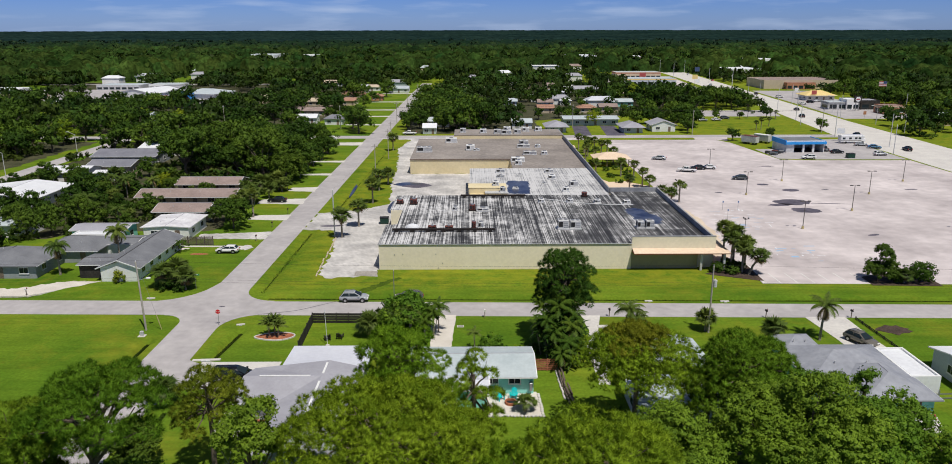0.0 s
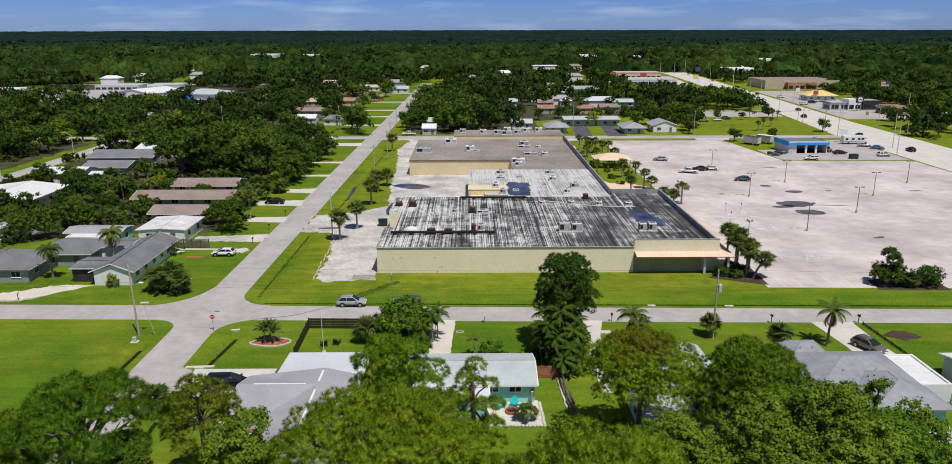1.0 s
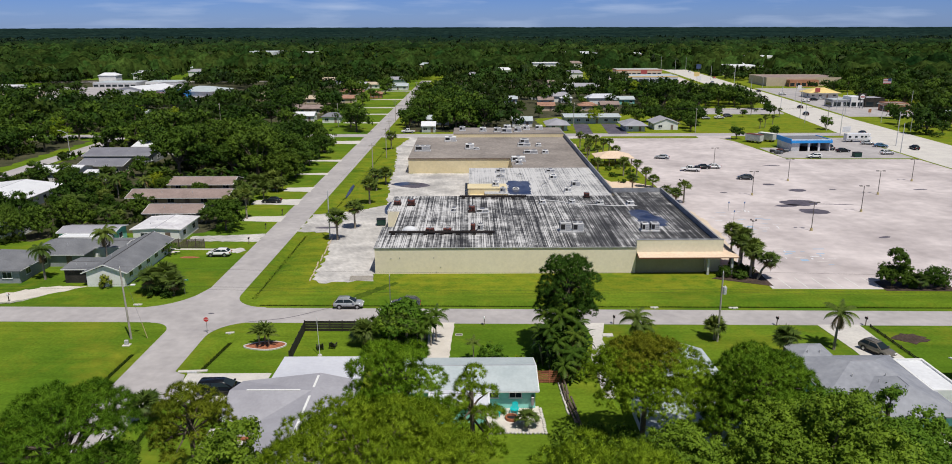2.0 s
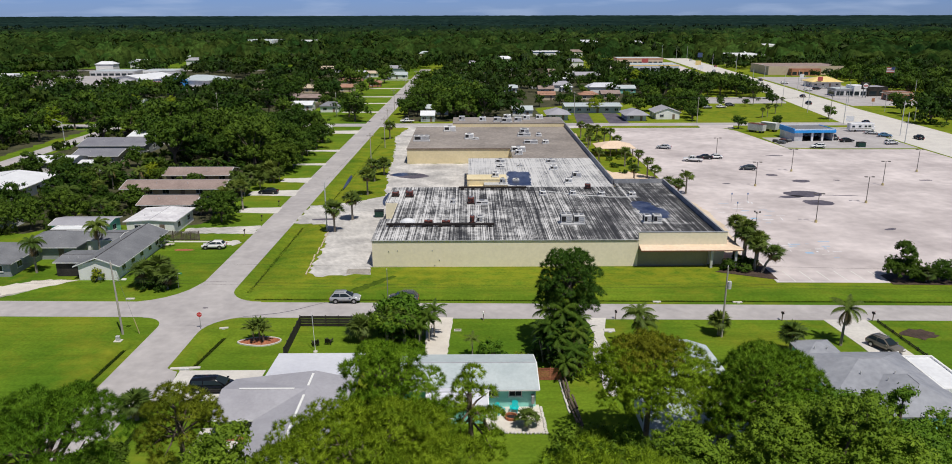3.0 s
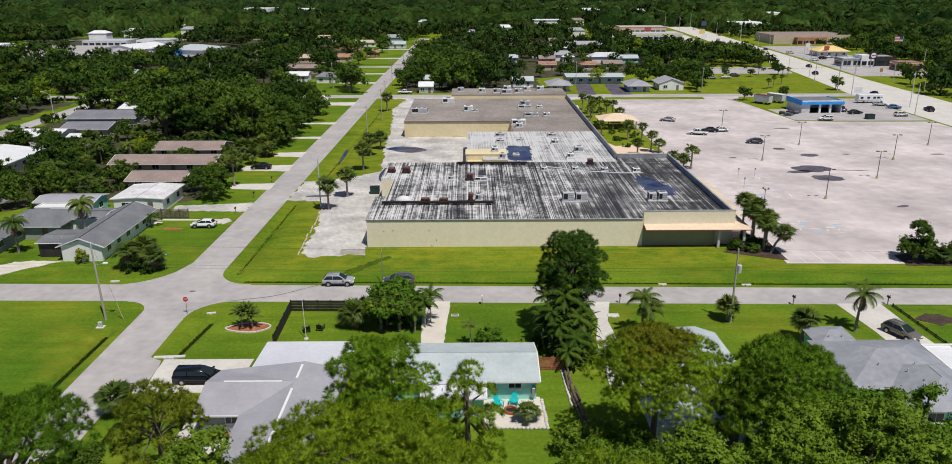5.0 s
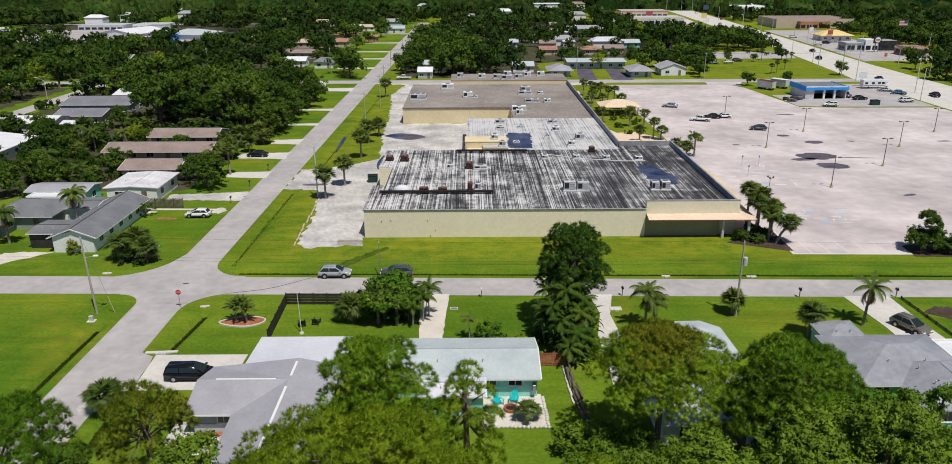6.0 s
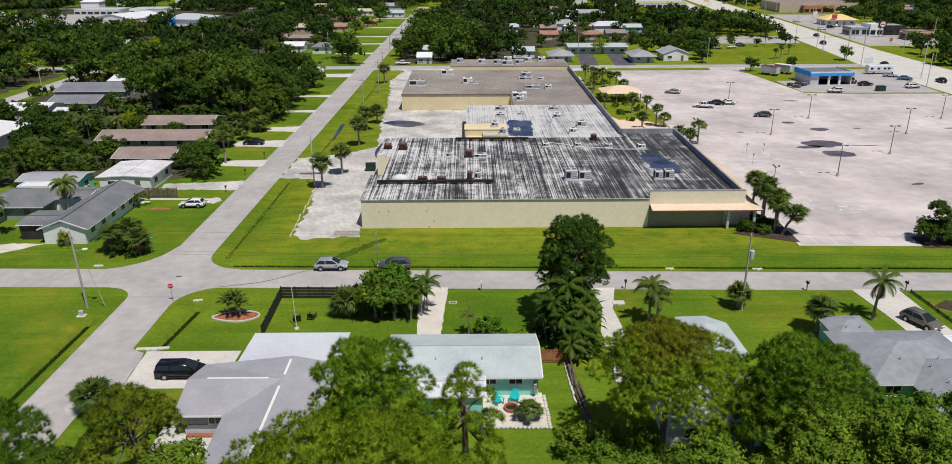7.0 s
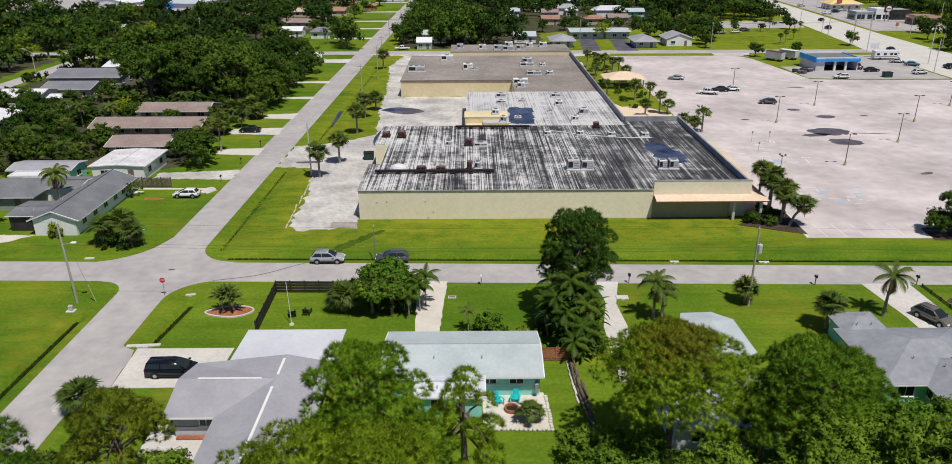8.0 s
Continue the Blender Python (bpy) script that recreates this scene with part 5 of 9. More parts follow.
def shrub(name, label, seed, r, h, count, size, mat="oak", x=0, y=0, group=""):
    rng = np.random.default_rng(seed)
    t = thing(name, label, "shrub", x, y, 0, group=group)
    cs = [(rng.uniform(-0.35, 0.35) * r, rng.uniform(-0.35, 0.35) * r, h * rng.uniform(0.4, 0.6)) for _ in range(6)]
    rs = [(r * rng.uniform(0.5, 0.75), r * rng.uniform(0.5, 0.75), h * 0.42) for _ in range(6)]
    bm = bmesh.new()
    for c in cs[:4]:
        tube((0, 0, -0.05), c, 0.06, 0.02, 5, bm, False)
    part("stems", bm, M["bark"], t)
    crown_object("crown", clumps(rng, cs, rs, max(14, count // 16), 0.16 * r + 0.16, 24, size * 0.8, up=-0.8), M[mat], t)
    return t


# ---- trees in front ----
pine_tree("pine_tree", "broad yellow-green pine with dense needle clumps", 11, 14.3, 9.6, 3300, 0.52, -1.4, -37.4, lobes_n=60, z0=0.40)
pine_tree("pine_tree", "rounded green pine beside the grey house", 12, 16.4, 5.2, 1250, 0.52, -0.6, -28.8, lobes_n=32, z0=0.30)
pine_tree("pine_tree", "slender open-crowned young pine", 13, 12.6, 3.2, 360, 0.54, 6.0, -26.6, lobes_n=17, z0=0.24)
pine_tree("pine_tree", "yellow-green spreading pine beyond the lawn", 14, 10.6, 6.0, 620, 0.6, 9.0, -41.0, lobes_n=20, z0=0.4)
pine_tree("pine_tree", "spreading pine with a bronze top", 15, 13.0, 6.3, 1900, 0.50, 22.8, -21.6, lobes_n=48, z0=0.50, tip="bronze")
pine_tree("pine_tree", "bushy green pine behind the lawn", 16, 13.4, 6.2, 1500, 0.55, 33.0, -24.6, mat="darkpine", lobes_n=36, z0=0.3)
broadleaf("shade_tree", "broad bright green shade tree", 17, 15.4, 8.8, 1578, 0.52, "bright", 26, x=33.6, y=-35.4)
pine_tree("pine_tree", "low green pine filling the grove", 174, 9.6, 4.0, 420, 0.58, 29.6, -24.4, mat="darkpine", lobes_n=14, z0=0.3)
for i, (x, y, r, h) in enumerate(((17.6, -27.5, 2.4, 3.4), (20.6, -30.5, 2.8, 3.8), (26.6, -30.0, 3.0, 4.2), (29.0, -33.0, 2.6, 4.6), (38.6, -31.0, 2.8, 4.6), (14.6, -38.5, 2.6, 4.0), (44.0, -30.0, 2.6, 4.2))):
    shrub("shrub", "dense dark green bush beneath the trees", 175 + i, r, h, 1500, 0.22, "roundleaf", x, y)
for i, (x, y, h, w_) in enumerate(((17.8, -22.4, 4.2, 2.4), (20.6, -24.6, 5.0, 2.8), (16.8, -25.2, 4.4, 2.6))):
    broadleaf("shade_tree", "low bright green leafy tree under the spreading pine", 350 + i, h, w_, 200, 0.48, "bright", 9, x=x, y=y, low=0.2)
broadleaf("shade_tree", "slender pale green willowy tree", 171, 13.2, 3.6, 342, 0.52, "bright", 12, x=36.6, y=-29.6, low=0.25)
broadleaf("sapling", "thin bright green sapling by the seafoam house", 172, 12.6, 1.4, 84, 0.52, "bright", 8, x=40.4, y=-27.4, low=0.3)
broadleaf("sapling", "thin bright green sapling by the seafoam house", 173, 12.8, 1.3, 78, 0.52, "bright", 8, x=43.6, y=-26.8, low=0.3)
broadleaf("shade_tree", "broad mid-green shade tree", 18, 11.6, 7.0, 947, 0.52, "bright", 20, x=22.0, y=-35.5)
broadleaf("shade_tree", "dense green leafy shade tree", 19, 12.6, 5.4, 684, 0.52, "bright", 16, x=39.6, y=-34.6)
pine_tree("pine_tree", "bushy green pine by the seafoam house", 20, 8.0, 4.0, 380, 0.56, 40.2, -27.8, mat="darkpine", lobes_n=20, z0=0.3)
pine_tree("pine_tree", "leaning pine with bare crooked limbs", 21, 17.4, 5.8, 900, 0.55, -24.4, -40.5, mat="darkpine", lobes_n=24, z0=0.68, lean=(2.0, 0.5))
pine_tree("pine_tree", "bronze-green pine by the lawn", 22, 11.4, 3.9, 560, 0.5, -19.2, -27.2, mat="rustpine", lobes_n=24, z0=0.38)
broadleaf("shade_tree", "bright green young shade tree", 23, 14.3, 3.4, 315, 0.52, "bright", 12, x=-12.7, y=-35.5)
broadleaf("shade_tree", "low dark green leafy tree beside the ditch", 24, 5.4, 3.4, 330, 0.45, "roundleaf", 12, x=-27.4, y=-26.6, low=0.25)
pine_tree("pine_tree", "green pine at the lawn edge", 128, 13.4, 4.6, 480, 0.55, -27.0, -44.0, mat="darkpine", lobes_n=22, z0=0.45)
broadleaf("shade_tree", "dark green leafy shade tree", 25, 8.6, 3.8, 315, 0.52, "oak", 12, x=13.0, y=-34.5)
shrub("shrub", "glossy dark green round shrub by the log fence", 26, 2.2, 3.0, 1500, 0.24, "bright", 16.0, -20.6)
pine_tree("pine_tree", "dark green pine at the lawn edge", 121, 14.4, 5.0, 700, 0.55, -29.2, -39.6, mat="darkpine", lobes_n=18, z0=0.45)
pine_tree("pine_tree", "dark green pine at the lawn edge", 122, 12.0, 4.6, 480, 0.55, -32.6, -40.0, mat="darkpine", lobes_n=18, z0=0.4)
broadleaf("shade_tree", "bright green leafy tree at the lawn edge", 123, 10.5, 4.8, 421, 0.52, "bright", 14, x=-29.5, y=-43.5)
broadleaf("shade_tree", "bright green leafy tree behind the grey house", 124, 9.5, 4.6, 368, 0.52, "bright", 14, x=-22.6, y=-39.5)
broadleaf("shade_tree", "pale green leafy tree beside the seafoam house", 125, 10.4, 3.6, 330, 0.5, "bright", 13, x=45.4, y=-29.4, low=0.3)
broadleaf("shade_tree", "dense green leafy tree at the garden corner", 126, 9.0, 4.2, 380, 0.5, "bright", 14, x=49.6, y=-33.6, low=0.3)
pine_tree("pine_tree", "yellow-green low spreading pine at the back of the grove", 127, 15.6, 6.2, 900, 0.58, 14.8, -45.0, lobes_n=34, z0=0.62)
# bare grey tree
rng = np.random.default_rng(5)
t = thing("bare_tree", "leafless pale grey tree with tangled twigs", "tree", -13.4, -35.0, 0)
bm = bmesh.new()
tube((0, 0, -0.1), (0.2, 0.1, 3.2), 0.16, 0.1, 6, bm)
tips = [(Vector((0.2, 0.1, 3.2)), 0.08)]
for lvl in range(4):
    nxt = []
    for p_, r_ in tips:
        for _ in range(3):
            q_ = p_ + Vector((rng.normal(0, 0.9), rng.normal(0, 0.9), rng.uniform(0.3, 1.5))) * (1.1 - 0.2 * lvl)
            tube(p_, q_, r_, r_ * 0.6, 4, bm, False)
            nxt.append((q_, r_ * 0.6))
    tips = nxt
part("trunk", bm, M["wood"], t)
# the tall tree with climbers on the street verge
pine_tree("tall_tree", "tall dark green pine above tropical foliage", 27, 13.5, 4.7, 1300, 0.52, 18.7, 4.4, mat="deeppine", lobes_n=40, z0=0.33)
paddle_clump("tropical_clump", "dense clump of tall broad paddle leaves round the tall pine", 28, 3.3, 4.2, 6.2, 330, 17.5, 0.8, leaf_len=1.45, leaf_w=0.13)
paddle_clump("tropical_clump", "lower clump of broad leaves with dry tips", 29, 2.3, 2.7, 3.4, 120, 18.1, -2.6, leaf_len=1.4, leaf_w=0.14)
broadleaf("garden_tree", "leafy garden tree with broad yellow-green tufts", 333, 6.2, 3.6, 420, 0.5, "bright", 14, x=-3.6, y=6.9, low=0.3, leaves=18, leaf_size=0.28)
fan_palm("cabbage_palm", "tall cabbage palm in the garden clump", 331, 3.6, 2.0, -4.9, 5.6, 56)
fan_palm("cabbage_palm", "yellowing cabbage palm in the garden clump", 332, 3.9, 1.9, -2.6, 5.4, 50)
# street-side plants
broadleaf("garden_tree", "dense green garden tree by the street", 31, 5.6, 3.2, 263, 0.52, "bright", 13, x=-4.2, y=6.0, low=0.3)
paddle_clump("banana_clump", "clump of broad-leaved banana plants", 32, 2.0, 1.6, 5.4, 46, -0.9, 7.4, leaf_len=1.3, leaf_w=0.2)
fan_palm("cabbage_palm", "cabbage palm beside the fence", 33, 1.9, 2.5, -8.2, 6.4, 60)
for i, (x, y, h, l_) in enumerate(((15.6, 2.6, 5.6, 2.3), (16.8, 4.0, 6.4, 2.4), (18.8, 2.8, 6.2, 2.4), (19.4, 0.4, 5.2, 2.2), (15.8, -0.4, 4.9, 2.3), (17.4, 0.6, 6.4, 2.7), (18.8, -1.6, 4.6, 2.2), (16.6, -2.4, 3.9, 2.2), (18.2, -4.0, 3.2, 2.1), (15.0, 1.0, 3.8, 2.0), (19.2, -3.4, 2.6, 1.8), (17.2, -5.2, 2.2, 1.9))):
    feather_palm("areca_palm", "arching green palm in the tropical clump", 300 + i, h, l_, x, y, 15, group="palms round the tall pine", mat="clumppalm", droop=1.25, dead=3 if h < 5 else 0, trunk_r=0.08, rise=(0.0, 1.4))
for i, (x, y, h, l_) in enumerate(((0.6, 6.0, 3.4, 2.2), (1.2, 7.6, 3.8, 2.1), (-0.6, 4.8, 2.6, 1.9))):
    feather_palm("areca_palm", "arching green palm at the end of the shrub bed", 320 + i, h, l_, x, y, 13, group="palms in the shrub bed", mat="clumppalm", droop=1.1, dead=0, trunk_r=0.08, rise=(0.1, 1.45))
feather_palm("queen_palm", "queen palm with drooping dark fronds on the lawn", 34, 4.5, 2.7, 27.6, 4.0, 17, dead=3, droop=1.45, rise=(0.35, 1.5))
feather_palm("queen_palm", "queen palm with drooping dark fronds on the lawn", 35, 3.4, 2.3, 28.4, 3.4, 14, dead=1, droop=1.45, rise=(0.3, 1.5))
feather_palm("coconut_palm", "coconut palm leaning on the lawn", 36, 5.0, 2.8, 54.2, 4.1, 12, dead=5, lean=(0.5, 0.4), droop=1.15, rise=(-0.1, 1.45))
fan_palm("cabbage_palm", "cabbage palm with a full round head on the lawn", 37, 3.0, 2.1, 46.4, 1.4, 62)
fan_palm("cabbage_palm", "low cabbage palm with dry fronds by the utility pole", 38, 2.0, 1.85, 39.4, 7.6, 46)
fan_palm("cabbage_palm", "cabbage palm on the lawn corner by the side street", 39, 1.8, 2.2, -29.6, -13.4, 50)
feather_palm("date_palm", "small bushy date palms in a mulched island", 40, 1.9, 1.7, -22.6, 6.4, 22, dead=0, trunk_r=0.11, rise=(0.15, 1.5), droop=0.7)
feather_palm("date_palm", "small bushy date palms in a mulched island", 412, 2.3, 1.4, -21.9, 6.7, 26, dead=0, trunk_r=0.1, rise=(0.2, 1.5), droop=0.7)
feather_palm("date_palm", "small bushy date palms in a mulched island", 41, 1.7, 1.6, -21.3, 6.2, 20, dead=0, trunk_r=0.11, rise=(0.15, 1.5), droop=0.7)
feather_palm("young_palm", "slim young palm beside the gravel driveway", 42, 2.6, 1.3, 6.3, 1.2, 12, dead=0, trunk_r=0.07)
shrub("shrub", "dark bush beneath the garden clump", 431, 2.4, 1.9, 1000, 0.24, "oak", -3.4, 6.4)
shrub("shrub", "light green bush by the lawn", 43, 2.1, 2.0, 700, 0.24, "bright", 8.8, 1.2)
shrub("shrub", "yellow-green bush by the lawn", 44, 0.9, 1.0, 300, 0.18, "lime", 12.3, 0.4)
shrub("shrub", "green bush by the teal house", 45, 1.2, 1.3, 400, 0.2, "oak", 14.2, 0.5)
fan_palm("patio_palm", "small dark palm on the gravel patio", 46, 1.0, 1.6, 11.9, -15.4, 30, skirt=False)
fan_palm("cabbage_palm_clump", "wide clump of cabbage palms with dry skirts", 47, 2.6, 2.6, -45.6, 27.0, 46)
fan_palm("cabbage_palm_clump", "wide clump of cabbage palms with dry skirts", 48, 3.2, 2.7, -43.2, 27.6, 46)
fan_palm("cabbage_palm_clump", "wide clump of cabbage palms with dry skirts", 49, 2.2, 2.4, -41.6, 26.0, 42)
shrub("shrub", "dense dark bush beneath the palm clump", 50, 2.8, 1.9, 1200, 0.3, "oak", -43.6, 26.6)
shrub("shrub", "small brown-green bush at the white house", 51, 1.3, 2.4, 380, 0.22, "rustpine", -54.4, 29.6)
shrub("shrub", "brown-green bush by the white house wall", 52, 1.6, 2.6, 420, 0.24, "oak", -50.6, 47.6)
feather_palm("queen_palm", "queen palm in a back yard", 53, 5.8, 2.9, -59.6, 42.0, 20, dead=4, droop=1.5, rise=(0.0, 1.4))
feather_palm("queen_palm", "queen palm in front of a house", 54, 5.2, 2.7, -66.5, 34.0, 20, dead=4, droop=1.5, rise=(0.0, 1.4))
# palms at the store corner
for i, (x, y, h) in enumerate(((52.4, 40.0, 6.6), (54.0, 39.0, 6.0), (53.0, 37.2, 5.2), (55.2, 36.4, 4.6), (53.8, 33.8, 4.4))):
    fan_palm("cabbage_palm", "cabbage palm in the planted corner by the store", 60 + i, h, 2.05, x, y, 62, group="palms at the store corner")
fan_palm("cabbage_palm", "leaning cabbage palm in the planted corner by the store", 66, 3.4, 2.2, 54.6, 32.6, 46, lean=(1.6, -0.4), group="palms at the store corner")
for i, (x, y, r, h) in enumerate(((51.9, 33.4, 1.5, 1.3), (53.4, 35.6, 1.5, 1.4), (52.8, 38.4, 1.3, 1.3))):
    shrub("shrub", "dark green bush beneath the corner palms", 660 + i, r, h, 700, 0.22, "oak", x, y)
shrub("shrub", "clipped green bush under the canopy", 67, 1.8, 1.9, 600, 0.22, "oak", 49.6, 34.2)
fan_palm("cabbage_palm", "cabbage palm beside the store walkway", 68, 4.6, 2.0, 53.0, 79.5, 40)
fan_palm("cabbage_palm", "cabbage palm beside the store walkway", 69, 4.2, 1.8, 52.0, 84.5, 36)
broadleaf("small_tree", "bushy dark green tree in the lot planting bed", 70, 6.6, 2.8, 360, 0.45, "roundleaf", 13, x=75.6, y=29.0, low=0.2, flat=1.05, leaf_size=0.17)
fan_palm("cabbage_palm", "low cabbage palm in the lot planting bed", 701, 1.4, 1.9, 79.2, 27.8, 44)
shrub("shrub", "dense green bush in the lot planting bed", 71, 1.8, 2.3, 1000, 0.22, "oak", 78.2, 28.8)
shrub("shrub", "dense green bush in the lot planting bed", 72, 2.6, 3.8, 1700, 0.22, "roundleaf", 82.2, 28.4)
for i, (x, y, h) in enumerate(((45.2, 157, 4.6), (45.0, 164, 4.8), (50.2, 160, 4.2), (52.2, 160, 4.0), (51.9, 147, 3.8), (49.5, 122, 4.4), (52.4, 118, 4.4), (52.4, 107, 4.2), (48.3, 104, 3.0), (54.1, 106, 2.4), (43.6, 151, 4.4), (47.0, 168, 4.0), (44.2, 172, 4.6), (46.4, 148, 3.6), (48.6, 165, 4.4), (57.5, 88.7, 4.4), (43.2, 128, 3.2))):
    fan_palm("cabbage_palm", "cabbage palm in the court beside the store", 80 + i, h, 1.9, x, y, 34, group="palms in the store court", skirt=i % 2 == 0)
for i, (x, y, r, h) in enumerate(((47.0, 131, 1.6, 1.3), (50.8, 133, 1.8, 1.3), (53.2, 128, 1.4, 1.2), (46.2, 121, 1.7, 1.4), (51.0, 125, 1.3, 1.1), (47.6, 113, 1.2, 1.0), (44.8, 143, 1.5, 1.4), (54.2, 147, 1.3, 1.2), (51.0, 156, 1.6, 1.3))):
    shrub("shrub", "clipped green bush in the store court", 130 + i, r, h, 260, 0.26, "oak", x, y, group="bushes in the store court")
for i, (x, y, h) in enumerate(((-20.8, 57.6, 4.6), (-18.6, 66.4, 4.6), (-18.4, 89.0, 4.8), (-18.6, 104.0, 4.4), (-17.0, 112, 3.0), (-21.6, 172, 4.4))):
    fan_palm("cabbage_palm", "cabbage palm on the grass strip by the side street", 100 + i, h, 2.5, x, y, 44, group="palms along the side street")

# ================= houses =================
def window_part(parent, cx, cy, cz, w, h, face):
    """A framed window on a wall that faces s, n, e or w."""
    ax = {"s": (1, 0, 0, -1), "n": (1, 0, 0, 1), "w": (0, 1, -1, 0), "e": (0, 1, 1, 0)}[face]

    def slab(u0, u1, z0, z1, d0, d1):
        x0, x1 = cx + ax[0] * u0 + ax[2] * d0, cx + ax[0] * u1 + ax[2] * d1
        y0, y1 = cy + ax[1] * u0 + ax[3] * d0, cy + ax[1] * u1 + ax[3] * d1
        return box(min(x0, x1), max(x0, x1), min(y0, y1), max(y0, y1), z0, z1)

    fr = part("window", slab(-w / 2 - 0.08, w / 2 + 0.08, cz - h / 2 - 0.08, cz + h / 2 + 0.08, -0.02, 0.05), M["white"], parent)
    part("pane", slab(-w / 2, -0.03, cz - h / 2, cz + h / 2, 0.045, 0.062), M["glass"], fr)
    part("pane", slab(0.03, w / 2, cz - h / 2, cz + h / 2, 0.045, 0.062), M["glass"], fr)
    part("sill", slab(-w / 2 - 0.14, w / 2 + 0.14, cz - h / 2 - 0.16, cz - h / 2 - 0.08, -0.02, 0.12), M["white"], fr)


def house(label, x0, x1, y0, y1, eave=2.5, rise=1.1, axis="x", wall="white", roof="greyroof", hip=0.0, over=0.55, rz=0.0, wins=True, group="", fascia="white", door=True, detail=True):
    """A low house: walls, pitched roof (gabled, or hipped by hip), windows and a door."""
    cx, cy = (x0 + x1) / 2, (y0 + y1) / 2
    a, b = (x1 - x0) / 2, (y1 - y0) / 2
    t = thing("house", label, "house", cx, cy, 0, rz, group=group)
    sw = axis == "y"
    la, lb = (b, a) if sw else (a, b)

    def P(u, v, z):
        return (v, u, z) if sw else (u, v, z)

    wa, wb = la - (over if hip else min(over, 0.3)), lb - over
    bm = bmesh.new()
    lo = [bm.verts.new(P(u, v, -0.2)) for u, v in ((-wa, -wb), (wa, -wb), (wa, wb), (-wa, wb))]
    hi = [bm.verts.new(P(u, v, eave)) for u, v in ((-wa, -wb), (wa, -wb), (wa, wb), (-wa, wb))]
    for i in range(4):
        bm.faces.new((lo[i], lo[(i + 1) % 4], hi[(i + 1) % 4], hi[i]))
    bm.faces.new(hi)
    if not hip and rise > 0.1:
        k = wb / lb
        for u in (-wa, wa):
            g = bm.verts.new(P(u, 0, eave + rise * k - 0.02))
            i = (0, 3) if u < 0 else (1, 2)
            bm.faces.new((hi[i[0]], hi[i[1]], g))
    bmesh.ops.recalc_face_normals(bm, faces=bm.faces)
    part("wall", bm, M[wall], t)
    th = 0.16
    ridge = max(la - hip, 0.01)
    for dz, nm, mt in ((0, "roof", roof),):
        bm = bmesh.new()
        e = eave - rise * over / lb + 0.02
        ring = [(-la, -lb), (la, -lb), (la, lb), (-la, lb)]
        up = [bm.verts.new(P(u, v, e + th)) for u, v in ring]
        dn = [bm.verts.new(P(u, v, e)) for u, v in ring]
        r1, r2 = bm.verts.new(P(-ridge, 0, eave + rise + th)), bm.verts.new(P(ridge, 0, eave + rise + th))
        bm.faces.new((up[0], up[1], r2, r1)), bm.faces.new((up[2], up[3], r1, r2))
        bm.faces.new((dn[0], dn[1], up[1], up[0])), bm.faces.new((dn[2], dn[3], up[3], up[2]))
        if hip:
            bm.faces.new((up[1], up[2], r2)), bm.faces.new((up[3], up[0], r1))
            bm.faces.new((dn[1], dn[2], up[2], up[1])), bm.faces.new((dn[3], dn[0], up[0], up[3]))
            bm.faces.new(dn[::-1])
        else:
            q1, q2 = bm.verts.new(P(-ridge, 0, eave + rise)), bm.verts.new(P(ridge, 0, eave + rise))
            bm.faces.new((dn[1], dn[0], q1, q2)), bm.faces.new((dn[3], dn[2], q2, q1))
            for a_, b_, c_, d_ in ((0, 0, r1, q1), (3, 3, r1, q1), (1, 1, r2, q2), (2, 2, r2, q2)):
                bm.faces.new((dn[a_], up[b_], c_, d_))
        bmesh.ops.recalc_face_normals(bm, faces=bm.faces)
        rf = part(nm, bm, M[mt], t)
    if detail:
        for s in (-1, 1):
            p0, p1 = P(-la, s * (lb + 0.02), e + 0.01), P(la, s * (lb + 0.05), e + th - 0.02)
            part("fascia", box(min(p0[0], p1[0]), max(p0[0], p1[0]), min(p0[1], p1[1]), max(p0[1], p1[1]), p0[2], p1[2]), M[fascia], rf)
        if not hip and rise > 0.3:
            for u in (-la - 0.03, la + 0.03):
                for v in (-lb, lb):
                    part("rake_board", tube(P(u, v, e + th / 2), P(u, 0, eave + rise + th / 2), 0.10, 0.10, 4), M[fascia], rf)
        part("ridge_cap", tube(P(-ridge + 0.1, 0, eave + rise + th), P(ridge - 0.1, 0, eave + rise + th), 0.055, 0.055, 5), M["greyroof" if roof != "darkroof" else "black"], rf)
        for i in range(2):
            u = (-0.35 + 0.6 * i) * la
            z = eave + rise * 0.55 + th
            pt = P(u, -lb * 0.45, z)
            part("vent_pipe", tube((pt[0], pt[1], z - 0.2), (pt[0], pt[1], z + 0.32), 0.07, 0.07, 6), M["galv"], rf)
    if wins:
        wx, wy = (wb, wa) if sw else (wa, wb)
        n = max(2, int(2 * wx / 3.6))
        for i in range(n):
            u = -wx + (i + 0.5) * 2 * wx / n
            if door and i == n // 2:
                part("door", box(u - 0.5, u + 0.5, -wy - 0.05, -wy + 0.02, 0.02, 2.05), M["brownwood"], t)
            else:
                window_part(t, u, -wy, 1.45, 1.5, 1.0, "s")
        m = max(1, int(2 * wy / 4.5))
        for face, sx in (("e", wx), ("w", -wx)):
            for i in range(m):
                window_part(t, sx, -wy + (i + 0.5) * 2 * wy / m, 1.45, 1.3, 0.95, face)
    return t


